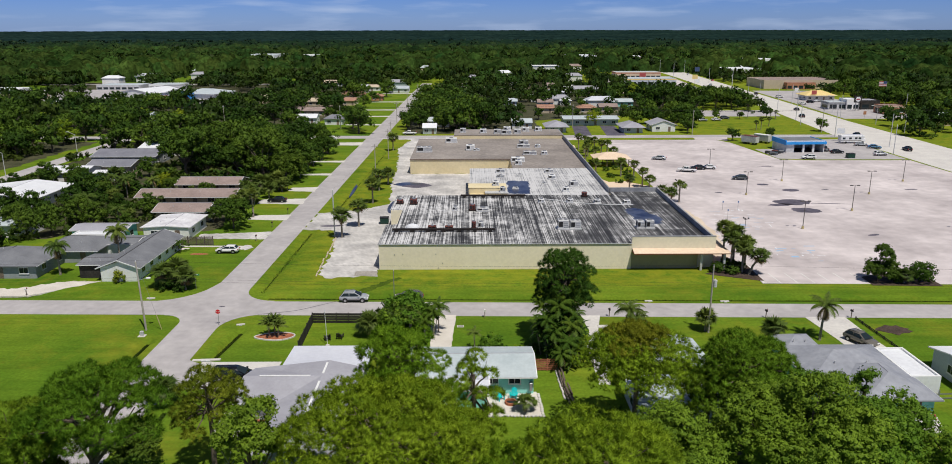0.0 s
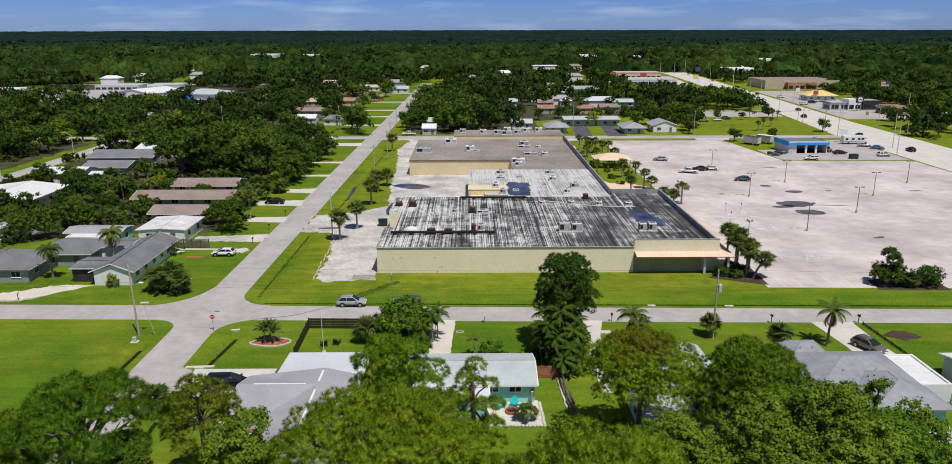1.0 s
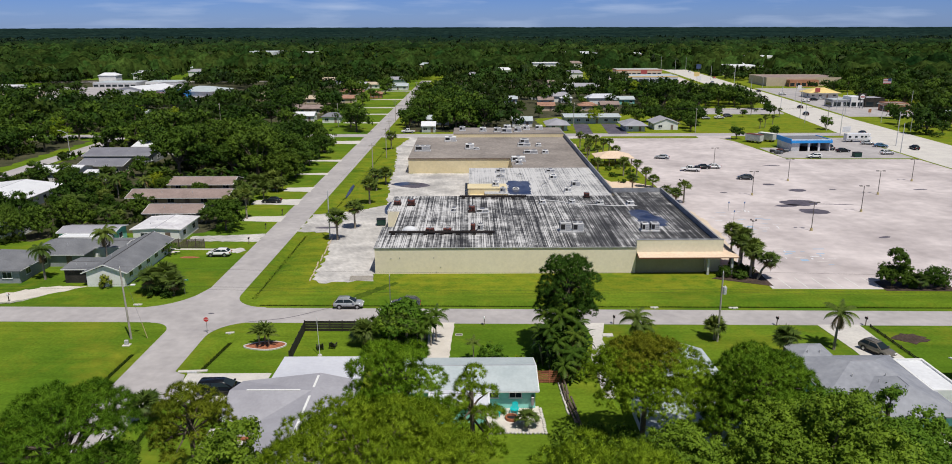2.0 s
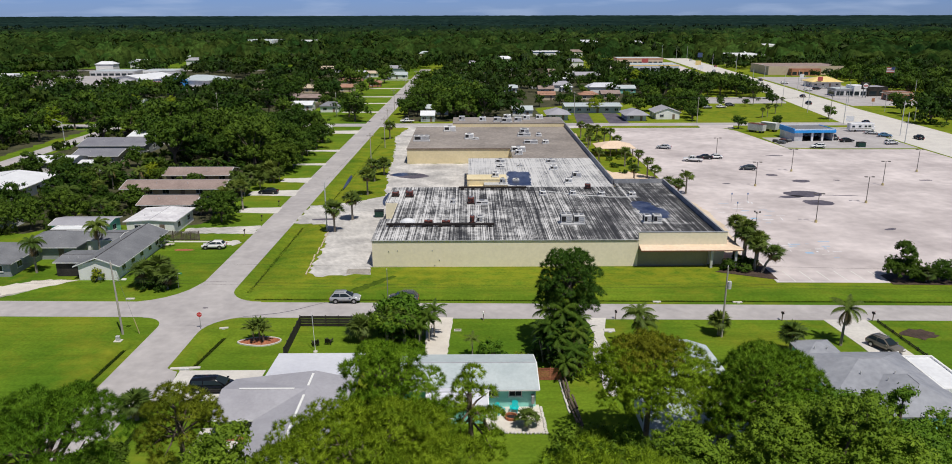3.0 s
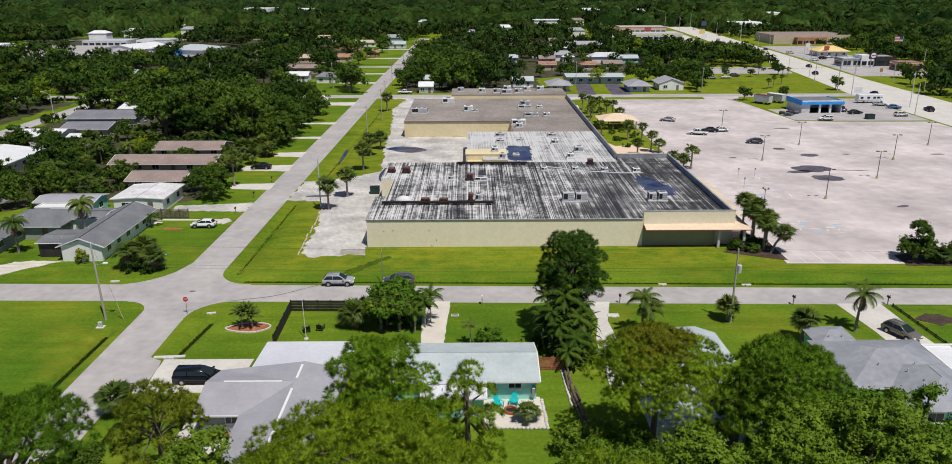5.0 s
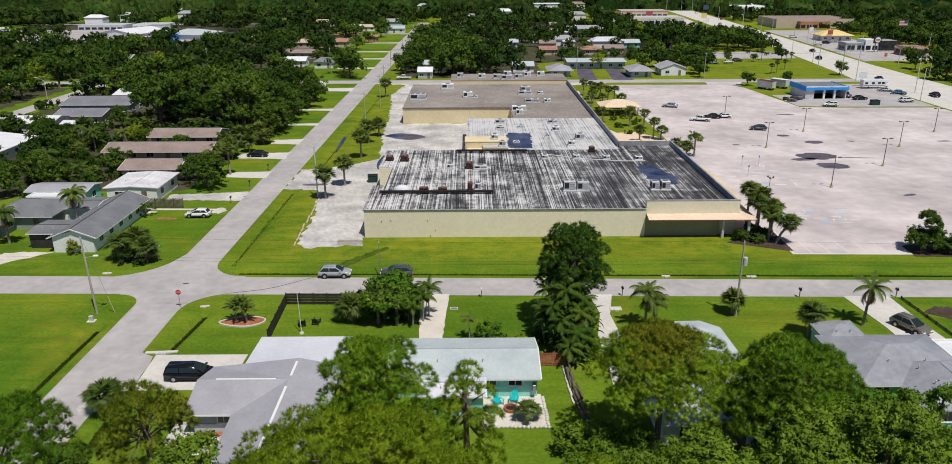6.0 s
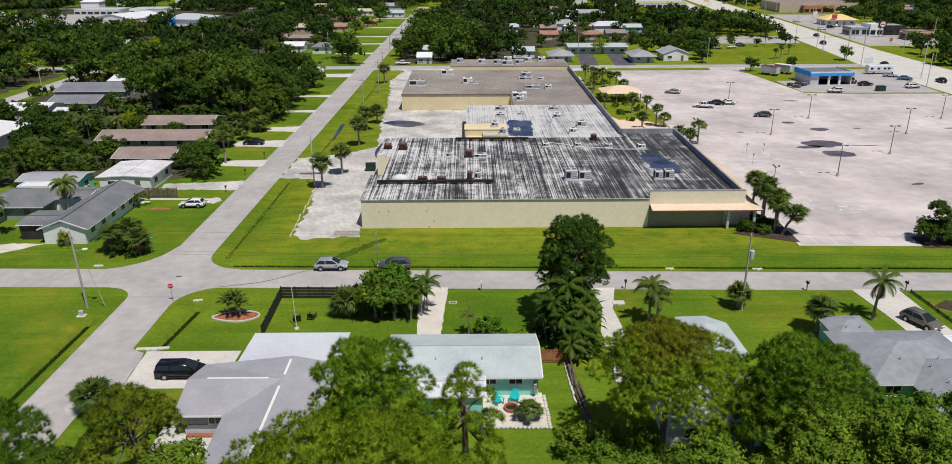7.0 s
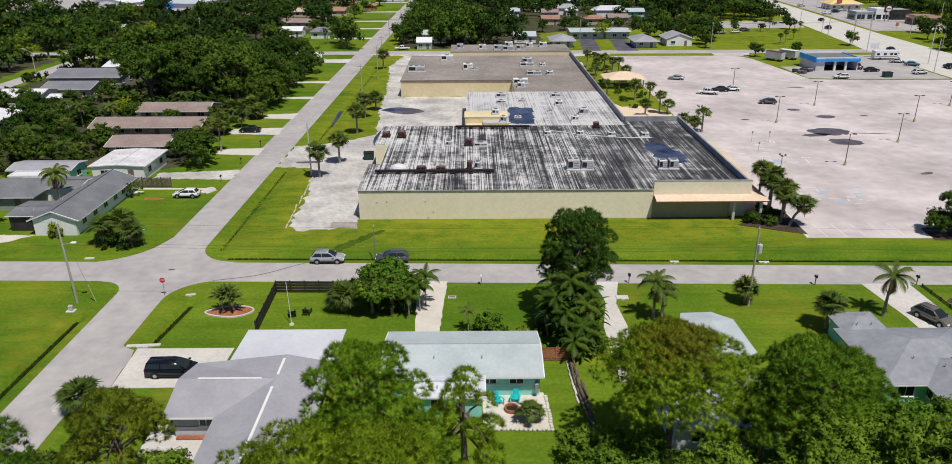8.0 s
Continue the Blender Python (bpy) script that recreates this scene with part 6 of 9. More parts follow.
def flat_building(label, x0, x1, y0, y1, h, wall, roof, band=None, band_h=0.8, wins=True, rz=0.0, category="building", name="shop_building"):
    """A flat-roofed commercial box with parapet, band and shopfront panes."""
    cx, cy = (x0 + x1) / 2, (y0 + y1) / 2
    a, b = (x1 - x0) / 2, (y1 - y0) / 2
    t = thing(name, label, category, cx, cy, 0, rz)
    part("wall", box(-a, a, -b, b, -0.2, h - 0.3), M[wall], t)
    part("roof", box(-a + 0.25, a - 0.25, -b + 0.25, b - 0.25, h - 0.298, h - 0.2), M[roof], t)
    for q in ((-a, a, -b, -b + 0.25), (-a, a, b - 0.25, b), (-a, -a + 0.25, -b + 0.25, b - 0.25), (a - 0.25, a, -b + 0.25, b - 0.25)):
        part("parapet", box(*q, h - 0.3, h), M[wall], t)
    if band:
        part("band", box(-a - 0.12, a + 0.12, -b - 0.12, b + 0.12, h - 0.3 - band_h, h - 0.32), M[band], t)
    if wins:
        n = max(2, int(2 * a / 4))
        for i in range(n):
            u = -a + (i + 0.5) * 2 * a / n
            part("shop_window", box(u - a / n * 0.75, u + a / n * 0.75, -b - 0.04, -b + 0.02, 0.5, min(2.6, h - 1.4)), M["glass"], t)
        m = max(1, int(2 * b / 5))
        for i in range(m):
            v_ = -b + (i + 0.5) * 2 * b / m
            part("shop_window", box(-a - 0.04, -a + 0.02, v_ - b / m * 0.7, v_ + b / m * 0.7, 0.6, min(2.5, h - 1.4)), M["glass"], t)
    return t


# grey house at the corner: front wing with ridge, garage wing and metal roofed rear wing
hs = thing("house", "grey block house with a light grey shingle roof", "house", 0, 0, 0)
part("wall", prism([(-19.6, -17.2), (-15.0, -17.2), (-15.0, -27.5), (-7.6, -27.5), (-7.6, -9.4), (-19.6, -9.4)], -0.2, 2.42), M["greywall"], hs, "grey painted block wall")
part("wall_base", box(-19.55, -15.05, -17.26, -17.2, -0.1, 1.05), M["paleblock"], hs, "pale blue grey lower wall")
part("wall", box(-16.4, -7.2, -9.35, -3.0, -0.2, 2.05), M["greywall"], hs)
bm = bmesh.new()
E0z, Rz = 2.35, 3.55
pv = {k: bm.verts.new(c) for k, c in {
    "a": (-20.2, -17.9, E0z), "b": (-15.7, -17.9, E0z), "c": (-20.1, -9.1, E0z), "d": (-15.4, -28.6, E0z), "e": (-6.8, -28.6, E0z), "f": (-6.9, -9.0, E0z),
    "r0": (-20.15, -13.6, Rz - 0.02), "r1": (-11.2, -13.6, Rz), "s0": (-11.2, -28.6, Rz), "s1": (-11.1, -9.4, Rz - 0.05)}.items()}
for q in ("a b r1 r0", "b d s0 r1", "s0 e f s1 r1", "c r0 r1 s1"):
    bm.faces.new([pv[k] for k in q.split()])
ext = bmesh.ops.extrude_face_region(bm, geom=bm.faces[:])
for el in ext["geom"]:
    if isinstance(el, bmesh.types.BMVert):
        el.co.z += 0.14
bmesh.ops.recalc_face_normals(bm, faces=bm.faces)
rf = part("roof", bm, M["greyroof"], hs, "light grey shingle roof")
part("ridge_strip", box(-11.32, -11.08, -28.5, -15.0, Rz + 0.13, Rz + 0.19), M["white"], rf, "white ridge vent strip")
part("ridge_strip", box(-11.3, -11.06, -13.0, -10.2, Rz + 0.12, Rz + 0.18), M["white"], rf, "white ridge vent strip")
part("ridge_strip", box(-18.3, -12.5, -13.72, -13.5, Rz + 0.12, Rz + 0.18), M["white"], rf, "white ridge vent strip")
part("fascia", box(-20.15, -15.75, -17.98, -17.9, E0z, E0z + 0.15), M["white"], rf)
part("vent_pipe", tube((-13.2, -11.4, 2.9), (-13.2, -11.4, 3.4), 0.07, 0.07, 6), M["galv"], rf)
bm = bmesh.new()
w1 = [bm.verts.new(c) for c in ((-17.0, -9.3, 2.62), (-6.7, -9.1, 2.78), (-6.6, -2.3, 2.35), (-17.0, -2.2, 2.3))]
w0 = [bm.verts.new((c.co.x, c.co.y, c.co.z - 0.14)) for c in w1]
bm.faces.new(w1), bm.faces.new(w0[::-1])
for i in range(4):
    bm.faces.new((w0[i], w0[(i + 1) % 4], w1[(i + 1) % 4], w1[i]))
part("rear_roof", bm, M["palemetal"], hs, "pale grey white metal roof")
part("gable", prism([(-19.6, -17.2), (-19.45, -17.2), (-19.45, -9.5), (-19.6, -9.5)], 2.4, 2.6), M["greywall"], hs)
window_part(hs, -16.7, -17.2, 1.62, 1.1, 0.75, "s")
part("porch_bed", box(-19.4, -15.4, -17.75, -17.28, 0, 0.24, bevel=0.05), M["redmulch"], hs, "planter with red brown mulch")

# seafoam house
hs = house("seafoam painted house with a pale grey-blue shingle roof", -2.0, 13.5, -11.9, -3.1, 2.45, 0.95, "x", "tealwall", "paleshingle", over=0.7, wins=False)
for u, w in ((2.6, 1.2), (5.2, 1.2)):
    window_part(hs, u, -3.7, 1.75, 1.3, 0.7, "s")
part("gutter_box", box(6.95, 7.3, -4.2, -3.6, 0.6, 1.6, bevel=0.03), M["metal"], hs, "grey meter box")
hs = house("seafoam rear wing with a white membrane roof", 1.4, 7.9, -15.0, -10.9, 2.3, 0.35, "x", "tealwall", "palemetal", over=0.4, wins=False, door=False)
window_part(hs, -1.1, -1.65, 1.3, 1.2, 1.2, "s")

# house with the pale carport among the trees
hs = thing("carport", "pale grey faceted carport roof on posts", "carport", 31.6, -4.4, 0)
bm = bmesh.new()
ring = [(-2.0, 4.9), (-3.2, 1.0), (-3.4, -4.5), (1.6, -4.6), (3.5, -3.4), (3.3, 3.4), (1.4, 5.1)]
rv = [bm.verts.new((x, y, 2.55)) for x, y in ring]
rb = [bm.verts.new((x, y, 2.42)) for x, y in ring]
p1, p2 = bm.verts.new((0.4, 1.6, 3.35)), bm.verts.new((0.4, -1.4, 3.35))
for i, j, k in ((0, 1, p1), (2, 3, p2), (3, 4, p2), (5, 6, p1), (6, 0, p1)):
    bm.faces.new((rv[i], rv[j], k))
bm.faces.new((rv[1], rv[2], p2, p1)), bm.faces.new((rv[4], rv[5], p1, p2))
bm.faces.new(rb)
for i in range(7):
    bm.faces.new((rb[i], rb[(i + 1) % 7], rv[(i + 1) % 7], rv[i]))
bmesh.ops.recalc_face_normals(bm, faces=bm.faces)
part("roof", bm, M["bluewhiteroof"], hs, "pale grey roof with dark seams")
for x, y in ((-2.6, 3.4), (-2.8, -3.8), (2.6, -3.0), (2.6, 3.0)):
    part("post", box(x - 0.1, x + 0.1, y - 0.1, y + 0.1, 0, 2.45), M["white"], hs)
house("low house with a pale roof half hidden by trees", 23.6, 33.6, -20.0, -11.4, 2.4, 0.7, "x", "white", "bluewhiteroof", over=0.5)

# grey hip-roofed house with seafoam walls
house("seafoam walled house with a grey hipped shingle roof", 44.8, 57.4, -13.6, -3.0, 2.5, 1.6, "x", "tealwall", "hipgrey", hip=5.0, over=0.6)
house("rear wing of the seafoam house with a grey gabled roof", 48.8, 57.6, -18.0, -8.4, 2.5, 1.5, "y", "tealwall", "hipgrey", hip=3.6, over=0.6)
house("front wing of the seafoam house with a grey hipped roof", 45.6, 50.6, -4.6, 0.7, 2.4, 0.8, "x", "tealwall", "hipgrey", hip=2.2, over=0.5, wins=False)
flat_building("white flat-roofed carport beside the seafoam house", 57.0, 60.6, -12.6, -4.4, 2.7, "white", "whiteroof", wins=False, name="carport", category="carport")
house("pale house with white eaves beyond the fence", 64.2, 77.0, -13.0, -4.0, 2.6, 0.8, "x", "bluewhiteroof", "whiteroof", over=0.7)

# white gabled house across the street
hs = house("white house with a dark grey gabled shingle roof", -58.2, -50.6, 30.0, 50.6, 2.5, 1.25, "y", "white", "darkroof", over=0.7, wins=False)
window_part(hs, -1.75, -9.6, 1.45, 1.7, 1.2, "s")
window_part(hs, 1.75, -9.6, 1.45, 1.7, 1.2, "s")
part("chimney_breast", box(-0.35, 0.35, -9.75, -9.55, -0.1, 3.1), M["white"], hs)
for v_ in (-7.5, -4.0, -0.5, 3.0, 6.0, 8.4):
    window_part(hs, 3.1, v_, 1.5, 1.2, 0.9, "e")
hs = house("screened porch wing with a dark grey roof", -62.4, -57.0, 31.8, 38.5, 2.4, 0.3, "x", "darkwood", "darkroof", over=0.4, wins=False, door=False)
hs = house("rear wing with a dark grey roof", -64.5, -57.6, 44.5, 51.0, 2.4, 0.4, "x", "white", "darkroof", over=0.4, wins=False, door=False)
house("dark grey hip-roofed house beside the street", -82.5, -69.0, 31.5, 43.0, 2.4, 1.7, "y", "greywall", "darkroof", hip=5.0, over=0.6)
house("rear wing with a dark grey hipped roof", -74.0, -62.8, 40.5, 50.5, 2.4, 1.5, "x", "greywall", "darkroof", hip=4.0, over=0.6)
flat_building("white flat patio roof behind a house", -73, -64, 51, 54.5, 2.7, "white", "whiteroof", wins=False, name="patio_cover", category="patio cover")
house("small seafoam house with a pale grey roof", -75.0, -63.6, 54.0, 60.2, 2.6, 0.5, "x", "tealwall", "greyroof", over=0.5)
house("white house with a bright white low roof", -61.6, -51.4, 56.0, 67.0, 2.6, 0.3, "y", "white", "stainedroof", over=0.5)
house("long low apartment row with a brown roof", -65.2, -52.8, 70.2, 79.5, 2.6, 0.8, "x", "tanwall", "brownroof", over=1.7)
house("long low apartment row with a brown roof", -75.6, -51.4, 85.4, 95.0, 2.6, 0.9, "x", "tanwall", "brownroof", over=1.7)
house("long low apartment row with a brown roof", -71.6, -54.8, 100.6, 110.0, 2.6, 0.9, "x", "tanwall", "brownroof", over=1.7)
house("long low house with a slate grey roof", -114.2, -93.4, 142.4, 157.5, 2.8, 1.3, "x", "greywall", "slate", over=0.6)
house("grey-roofed house with tan walls", -107.6, -94.0, 125.8, 137.0, 2.7, 1.1, "x", "tanwall", "slate", over=0.6)
house("wide house with a bright white roof", -117.5, -97.5, 83.0, 101.0, 2.7, 1.1, "y", "white", "whiteroof", over=0.6)
house("small shed with a white roof beside the slate roofed house", -100.5, -95.4, 116.0, 121.0, 2.5, 0.5, "x", "white", "whiteroof", over=0.4, wins=False)
house("white-roofed house by the west street", -114.4, -102.6, 116.2, 127.0, 2.7, 1.0, "x", "white", "whiteroof", over=0.6)
house("low house with a white roof among trees", -107, -93, 161, 174, 2.7, 1.0, "x", "white", "whiteroof", over=0.6)
house("low house with a white roof among trees", -126, -110, 60, 74, 2.7, 1.0, "x", "white", "bluewhiteroof", over=0.6)
house("low house with a white roof among trees", -98, -86, 58, 66, 2.7, 0.8, "x", "white", "bluewhiteroof", over=0.6)
# beyond the back street
house("long low pale motel wing with a pale grey roof", 46.8, 71.5, 238.0, 252.0, 3.0, 0.6, "x", "bluewhiteroof", "bluewhiteroof", over=1.5)
house("pale house with a grey hipped roof", 36.6, 46.6, 215.5, 229.0, 2.6, 1.5, "y", "bluewhiteroof", "greyroof", hip=4, over=1.2)
house("pale house with a grey hipped roof", 67.6, 77.6, 213.0, 227.0, 2.6, 1.5, "y", "bluewhiteroof", "greyroof", hip=4, over=1.2)
house("white house with a dark grey gabled roof", 80.6, 91.8, 218.5, 230.0, 2.8, 1.7, "y", "white", "greyroof", over=0.8)
for x, y, w, d, rf_, wl_, lab in (
        (65, 292, 10, 8, "orangeroof", "tanwall", "house with a terracotta roof"), (44, 292, 9, 8, "orangeroof", "tanwall", "house with a terracotta roof"), (76.6, 297, 10, 8, "brownroof", "tanwall", "house with a brown roof"), (88.6, 324, 13, 9, "bluewhiteroof", "tealwall", "seafoam house with a pale roof"),
        (46.7, 322, 9, 8, "brownroof", "bluewhiteroof", "pale blue house with a brown roof"), (28, 328, 8, 7, "bluewhiteroof", "bluewhiteroof", "pale blue house with a pale roof"), (59, 332, 7, 7, "whiteroof", "white", "plain white-roofed house"), (73, 330, 8, 7, "whiteroof", "white", "plain white-roofed house"),
        (-10.8, 216, 6, 7, "whiteroof", "bluewhiteroof", "small pale blue shed with a white roof"), (-8, 238, 10, 8, "bluewhiteroof", "white", "small pale-roofed house among trees"), (28, 232, 9, 7, "bluewhiteroof", "white", "small pale-roofed house among trees"),
        (-55.4, 249, 9, 11, "slate", "white", "white house with a blue grey roof"), (-68, 252, 9, 8, "whiteroof", "white", "plain white-roofed house"), (-73.5, 283, 17, 11, "brownroof", "tanwall", "house with a red brown roof"), (-77, 332, 23, 12, "tanwall", "tanwall", "house with a tan roof"), (-62, 334, 9, 9, "orangeroof", "tanwall", "house with a terracotta roof"),
        (-61.5, 433, 12, 9, "tanwall", "white", "two-tone house with a tan roof"), (-49.6, 362, 8, 8, "orangeroof", "brick", "brick house with a terracotta roof"), (-104, 352, 16, 10, "whiteroof", "white", "plain white-roofed house"), (-120, 228, 14, 9, "whiteroof", "white", "plain white-roofed house"), (-150, 262, 16, 10, "bluewhiteroof", "white", "small pale-roofed house among trees"),
        (-42, 420, 14, 10, "bluewhiteroof", "white", "small pale-roofed house among trees"), (-4, 462, 16, 10, "tanwall", "white", "plain tan-roofed house"), (10, 400, 16, 11, "tanwall", "white", "plain tan-roofed house"), (22, 340, 13, 9, "brownroof", "tanwall", "plain brown-roofed house"), (48, 352, 14, 9, "bluewhiteroof", "white", "small pale-roofed house among trees"), (70, 430, 16, 10, "whiteroof", "white", "plain white-roofed house")):
    house(lab + " among trees", x - w / 2, x + w / 2, y - d / 2, y + d / 2, 2.7, 1.3, "x", wl_, rf_, hip=3.0 if (int(x) % 2) else 0.0, over=0.6, detail=False, group="houses beyond the back street")
# commerce
hs = house("white-roofed market hall with a low gable", -205, -176, 363, 390, 4.4, 2.2, "y", "white", "whiteroof", over=0.6, rz=-24, wins=False)
flat_building("red-fronted shop beside the market hall", -184, -169, 355, 361.5, 3.4, "redroof", "whiteroof", wins=False)
flat_building("blue-fronted shop with a blue roof", -173, -163, 364, 378, 3.8, "bluewall", "bluewall")
house("pale grey shop with a wide pale hipped roof", -170, -146, 370, 396, 3.2, 2.2, "x", "galv", "bluewhiteroof", hip=8.0, over=0.8, rz=-14, wins=False)
flat_building("dark-roofed shop behind the market hall", -206, -190, 430, 442, 3.8, "galv", "darkroof")
flat_building("grey shop building with a flat pale roof", -256, -226, 442, 462, 3.4, "galv", "bluewhiteroof")
flat_building("pale shop building with a flat roof", -222, -200, 448, 466, 3.4, "white", "bluewhiteroof")
flat_building("white shop with dark openings", -300, -280, 391, 405, 5.0, "white", "whiteroof")
flat_building("long low building with a pale roof", -282, -254, 369, 378, 3.4, "tanwall", "bluewhiteroof")
flat_building("long white warehouse beyond the woods", -384, -330, 896, 930, 9, "tanwall", "whiteroof", wins=False)
flat_building("long white warehouse beyond the woods", -278, -240, 872, 930, 9, "white", "bluewhiteroof", wins=False)
flat_building("long white warehouse beyond the woods", -216, -192, 893, 930, 8, "white", "whiteroof", wins=False)
flat_building("big white store with a flat roof", 117, 158, 810, 880, 9, "bluewhiteroof", "whiteroof", wins=False)
flat_building("white store wing with a flat roof", 160, 186, 800, 850, 8, "white", "whiteroof", wins=False)
flat_building("white shop with a navy band", 63, 87, 606, 626, 8, "white", "whiteroof", band="navy")
flat_building("big tan store with a flat roof", 212, 264, 440, 474, 6.0, "tanwall", "brownroof", wins=False)
flat_building("tan entrance block of the big store", 226, 246, 434.5, 439.8, 4.6, "brick", "brownroof")
hs = house("shop with a yellow metal hipped roof", 203, 222, 352, 366, 3.2, 2.3, "x", "galv", "yellowroof", hip=7, over=1.2)
flat_building("pale restaurant with grey bands and large panes", 194, 209, 303, 312, 4.0, "galv", "bluewhiteroof", band="parapet")
flat_building("white tower of the pale restaurant", 203, 209.5, 302, 311, 5.4, "white", "whiteroof")
flat_building("dark-fronted shop with a grey roof", 211, 221, 303, 314, 4.8, "darkwood", "greyroof")
flat_building("orange brick shop with a tan band", 211, 222, 281, 290, 4.2, "brick", "brownroof", band="tanwall")
house("long house with a pale metal roof by the highway", 210, 232, 234, 248, 3.2, 2.0, "x", "tanwall", "bluewhiteroof", over=1.0)
flat_building("shop with a faded red awning roof", 124, 143, 356, 372, 4.4, "white", "redroof", band="redroof")
flat_building("white strip shops with red signs", 118, 160, 476, 494, 5.0, "bluewhiteroof", "bluewhiteroof", band="yellowroof")
flat_building("strip shops with tan walls and a pale roof", 128, 166, 548, 566, 5.5, "tanwall", "bluewhiteroof", band="brick")
paving("pavement_shops", [(183, 262), (222, 262), (226, 318), (226, 400), (250, 422), (198, 424), (190, 330)], "asphalt", 0.020, "pale asphalt forecourt of roadside shops", "pavement")
paving("pavement_shops_west", [(100, 398), (164, 398), (178, 540), (182, 580), (110, 580)], "lot", 0.020, "pale asphalt forecourt of roadside shops", "pavement")
paving("pavement_field", ragged([(112, 273), (157, 273), (163, 300), (112, 300)], 2.0, 0.6, 6), "asphalt", 0.021, "pale asphalt strip of parking behind the field", "pavement")
paving("pavement_market", [(95, 800), (215, 800), (224, 1015), (95, 1015)], "lot", 0.020, "pale asphalt forecourt of a large store", "pavement")
paving("pavement_shops_far", [(-300, 345), (-140, 345), (-140, 400), (-200, 446), (-300, 446)], "asphalt", 0.018, "pale asphalt yard among shops", "pavement")
flat_building("long row of white strip shops", 300, 342, 742, 775, 8, "white", "whiteroof", wins=False)
flat_building("low row of white strip shops", 220, 254, 556, 590, 7.5, "white", "whiteroof", wins=False)

# garage with the blue band
gs = thing("garage_building", "small garage with a bright blue roof band and open bays", "garage", 121.4, 169.4, 0, 3.0)
gs.scale = (0.64, 0.9, 0.80)
part("roof", box(-11, 11, -5.6, 6.5, 4.6, 4.75), M["darkroof"], gs)
part("band", box(-11.2, 11.2, -6.2, -5.65, 3.6, 4.6), M["bluewall"], gs, "bright blue roof band")
part("band", box(-11.2, -10.7, -5.65, 6.5, 3.3, 5.3), M["bluewall"], gs)
part("band", box(10.7, 11.2, -5.65, 6.5, 3.3, 5.0), M["bluewall"], gs)
part("band", box(-11.2, 11.2, 6.5, 6.9, 4.0, 5.3), M["white"], gs)
part("upper_wall", box(-10.7, 10.7, -5.6, -5.3, 4.6, 5.1), M["whiteroof"], gs)
part("rear_wall", box(-10.6, 10.6, 5.9, 6.45, -0.1, 4.6), M["white"], gs)
part("side_wall", box(-10.6, -6.2, -5.5, 5.9, -0.1, 4.6), M["galv"], gs)
part("side_wall", box(10.2, 10.6, -5.5, 5.9, -0.1, 4.6), M["white"], gs)
for x in (-0.9, 4.6):
    part("pier", box(x - 0.5, x + 0.5, -5.5, -4.9, -0.1, 4.6), M["white"], gs)
part("bay_floor", box(-6.2, 10.2, -5.5, 5.9, 0.0, 0.07), M["dark"], gs)
for dx, dy, mat_, lab in ((-10.4, 18.0, "rust", "long cargo trailer with a red roof"), (-4.6, 21.0, "white", "plain white box cargo trailer")):
    t = thing("cargo_trailer", lab, "trailer", 120 + dx, 166 + dy, 0, -52)
    part("body", box(-3.0, 3.0, -1.2, 1.2, 0.75, 3.1, bevel=0.06), M["galv"], t)
    part("roof", box(-3.05, 3.05, -1.25, 1.25, 3.1, 3.18), M[mat_], t)
    for wx in (-2.0, -1.0, 2.0):
        for wy in (-1.0, 1.0):
            part("wheel", tube((wx, wy - 0.14, 0.45), (wx, wy + 0.14, 0.45), 0.45, 0.45, 12), M["tyre"], t)
t = thing("travel_trailer", "small white travel trailer on the worn yard", "trailer", -47.0, 188.4, 0, 4)
part("body", box(-2.6, 2.6, -1.15, 1.15, 0.55, 2.75, bevel=0.3), M["white"], t)
part("window", box(-1.2, 0.9, -1.17, -1.12, 1.5, 2.2, bevel=0.01), M["dark"], t)
part("tow_bar", tube((2.5, 0, 0.6), (3.6, 0, 0.55), 0.05, 0.05, 6), M["galv"], t)
for wy in (-1.0, 1.0):
    part("wheel", tube((-0.3, wy - 0.12, 0.36), (-0.3, wy + 0.12, 0.36), 0.36, 0.36, 12), M["tyre"], t)
rng = random.Random(5)
for i in range(9):
    t = thing("scrap_heap", "jumbled dark car parts beside the garage", "scrap", 109.8 + rng.uniform(-2.6, 3.2), 162.0 + rng.uniform(-3.5, 3.0), 0, rng.uniform(0, 180))
    part("panel", box(-0.9, 0.9, -0.5, 0.5, 0, rng.uniform(0.5, 1.1), bevel=0.12), M[rng.choice(["dark", "cargrey", "rust"])], t)
    part("tyre", tube((0.3, 0.7, 0.0), (0.3, 0.7, 0.3), 0.35, 0.35, 10), M["tyre"], t)


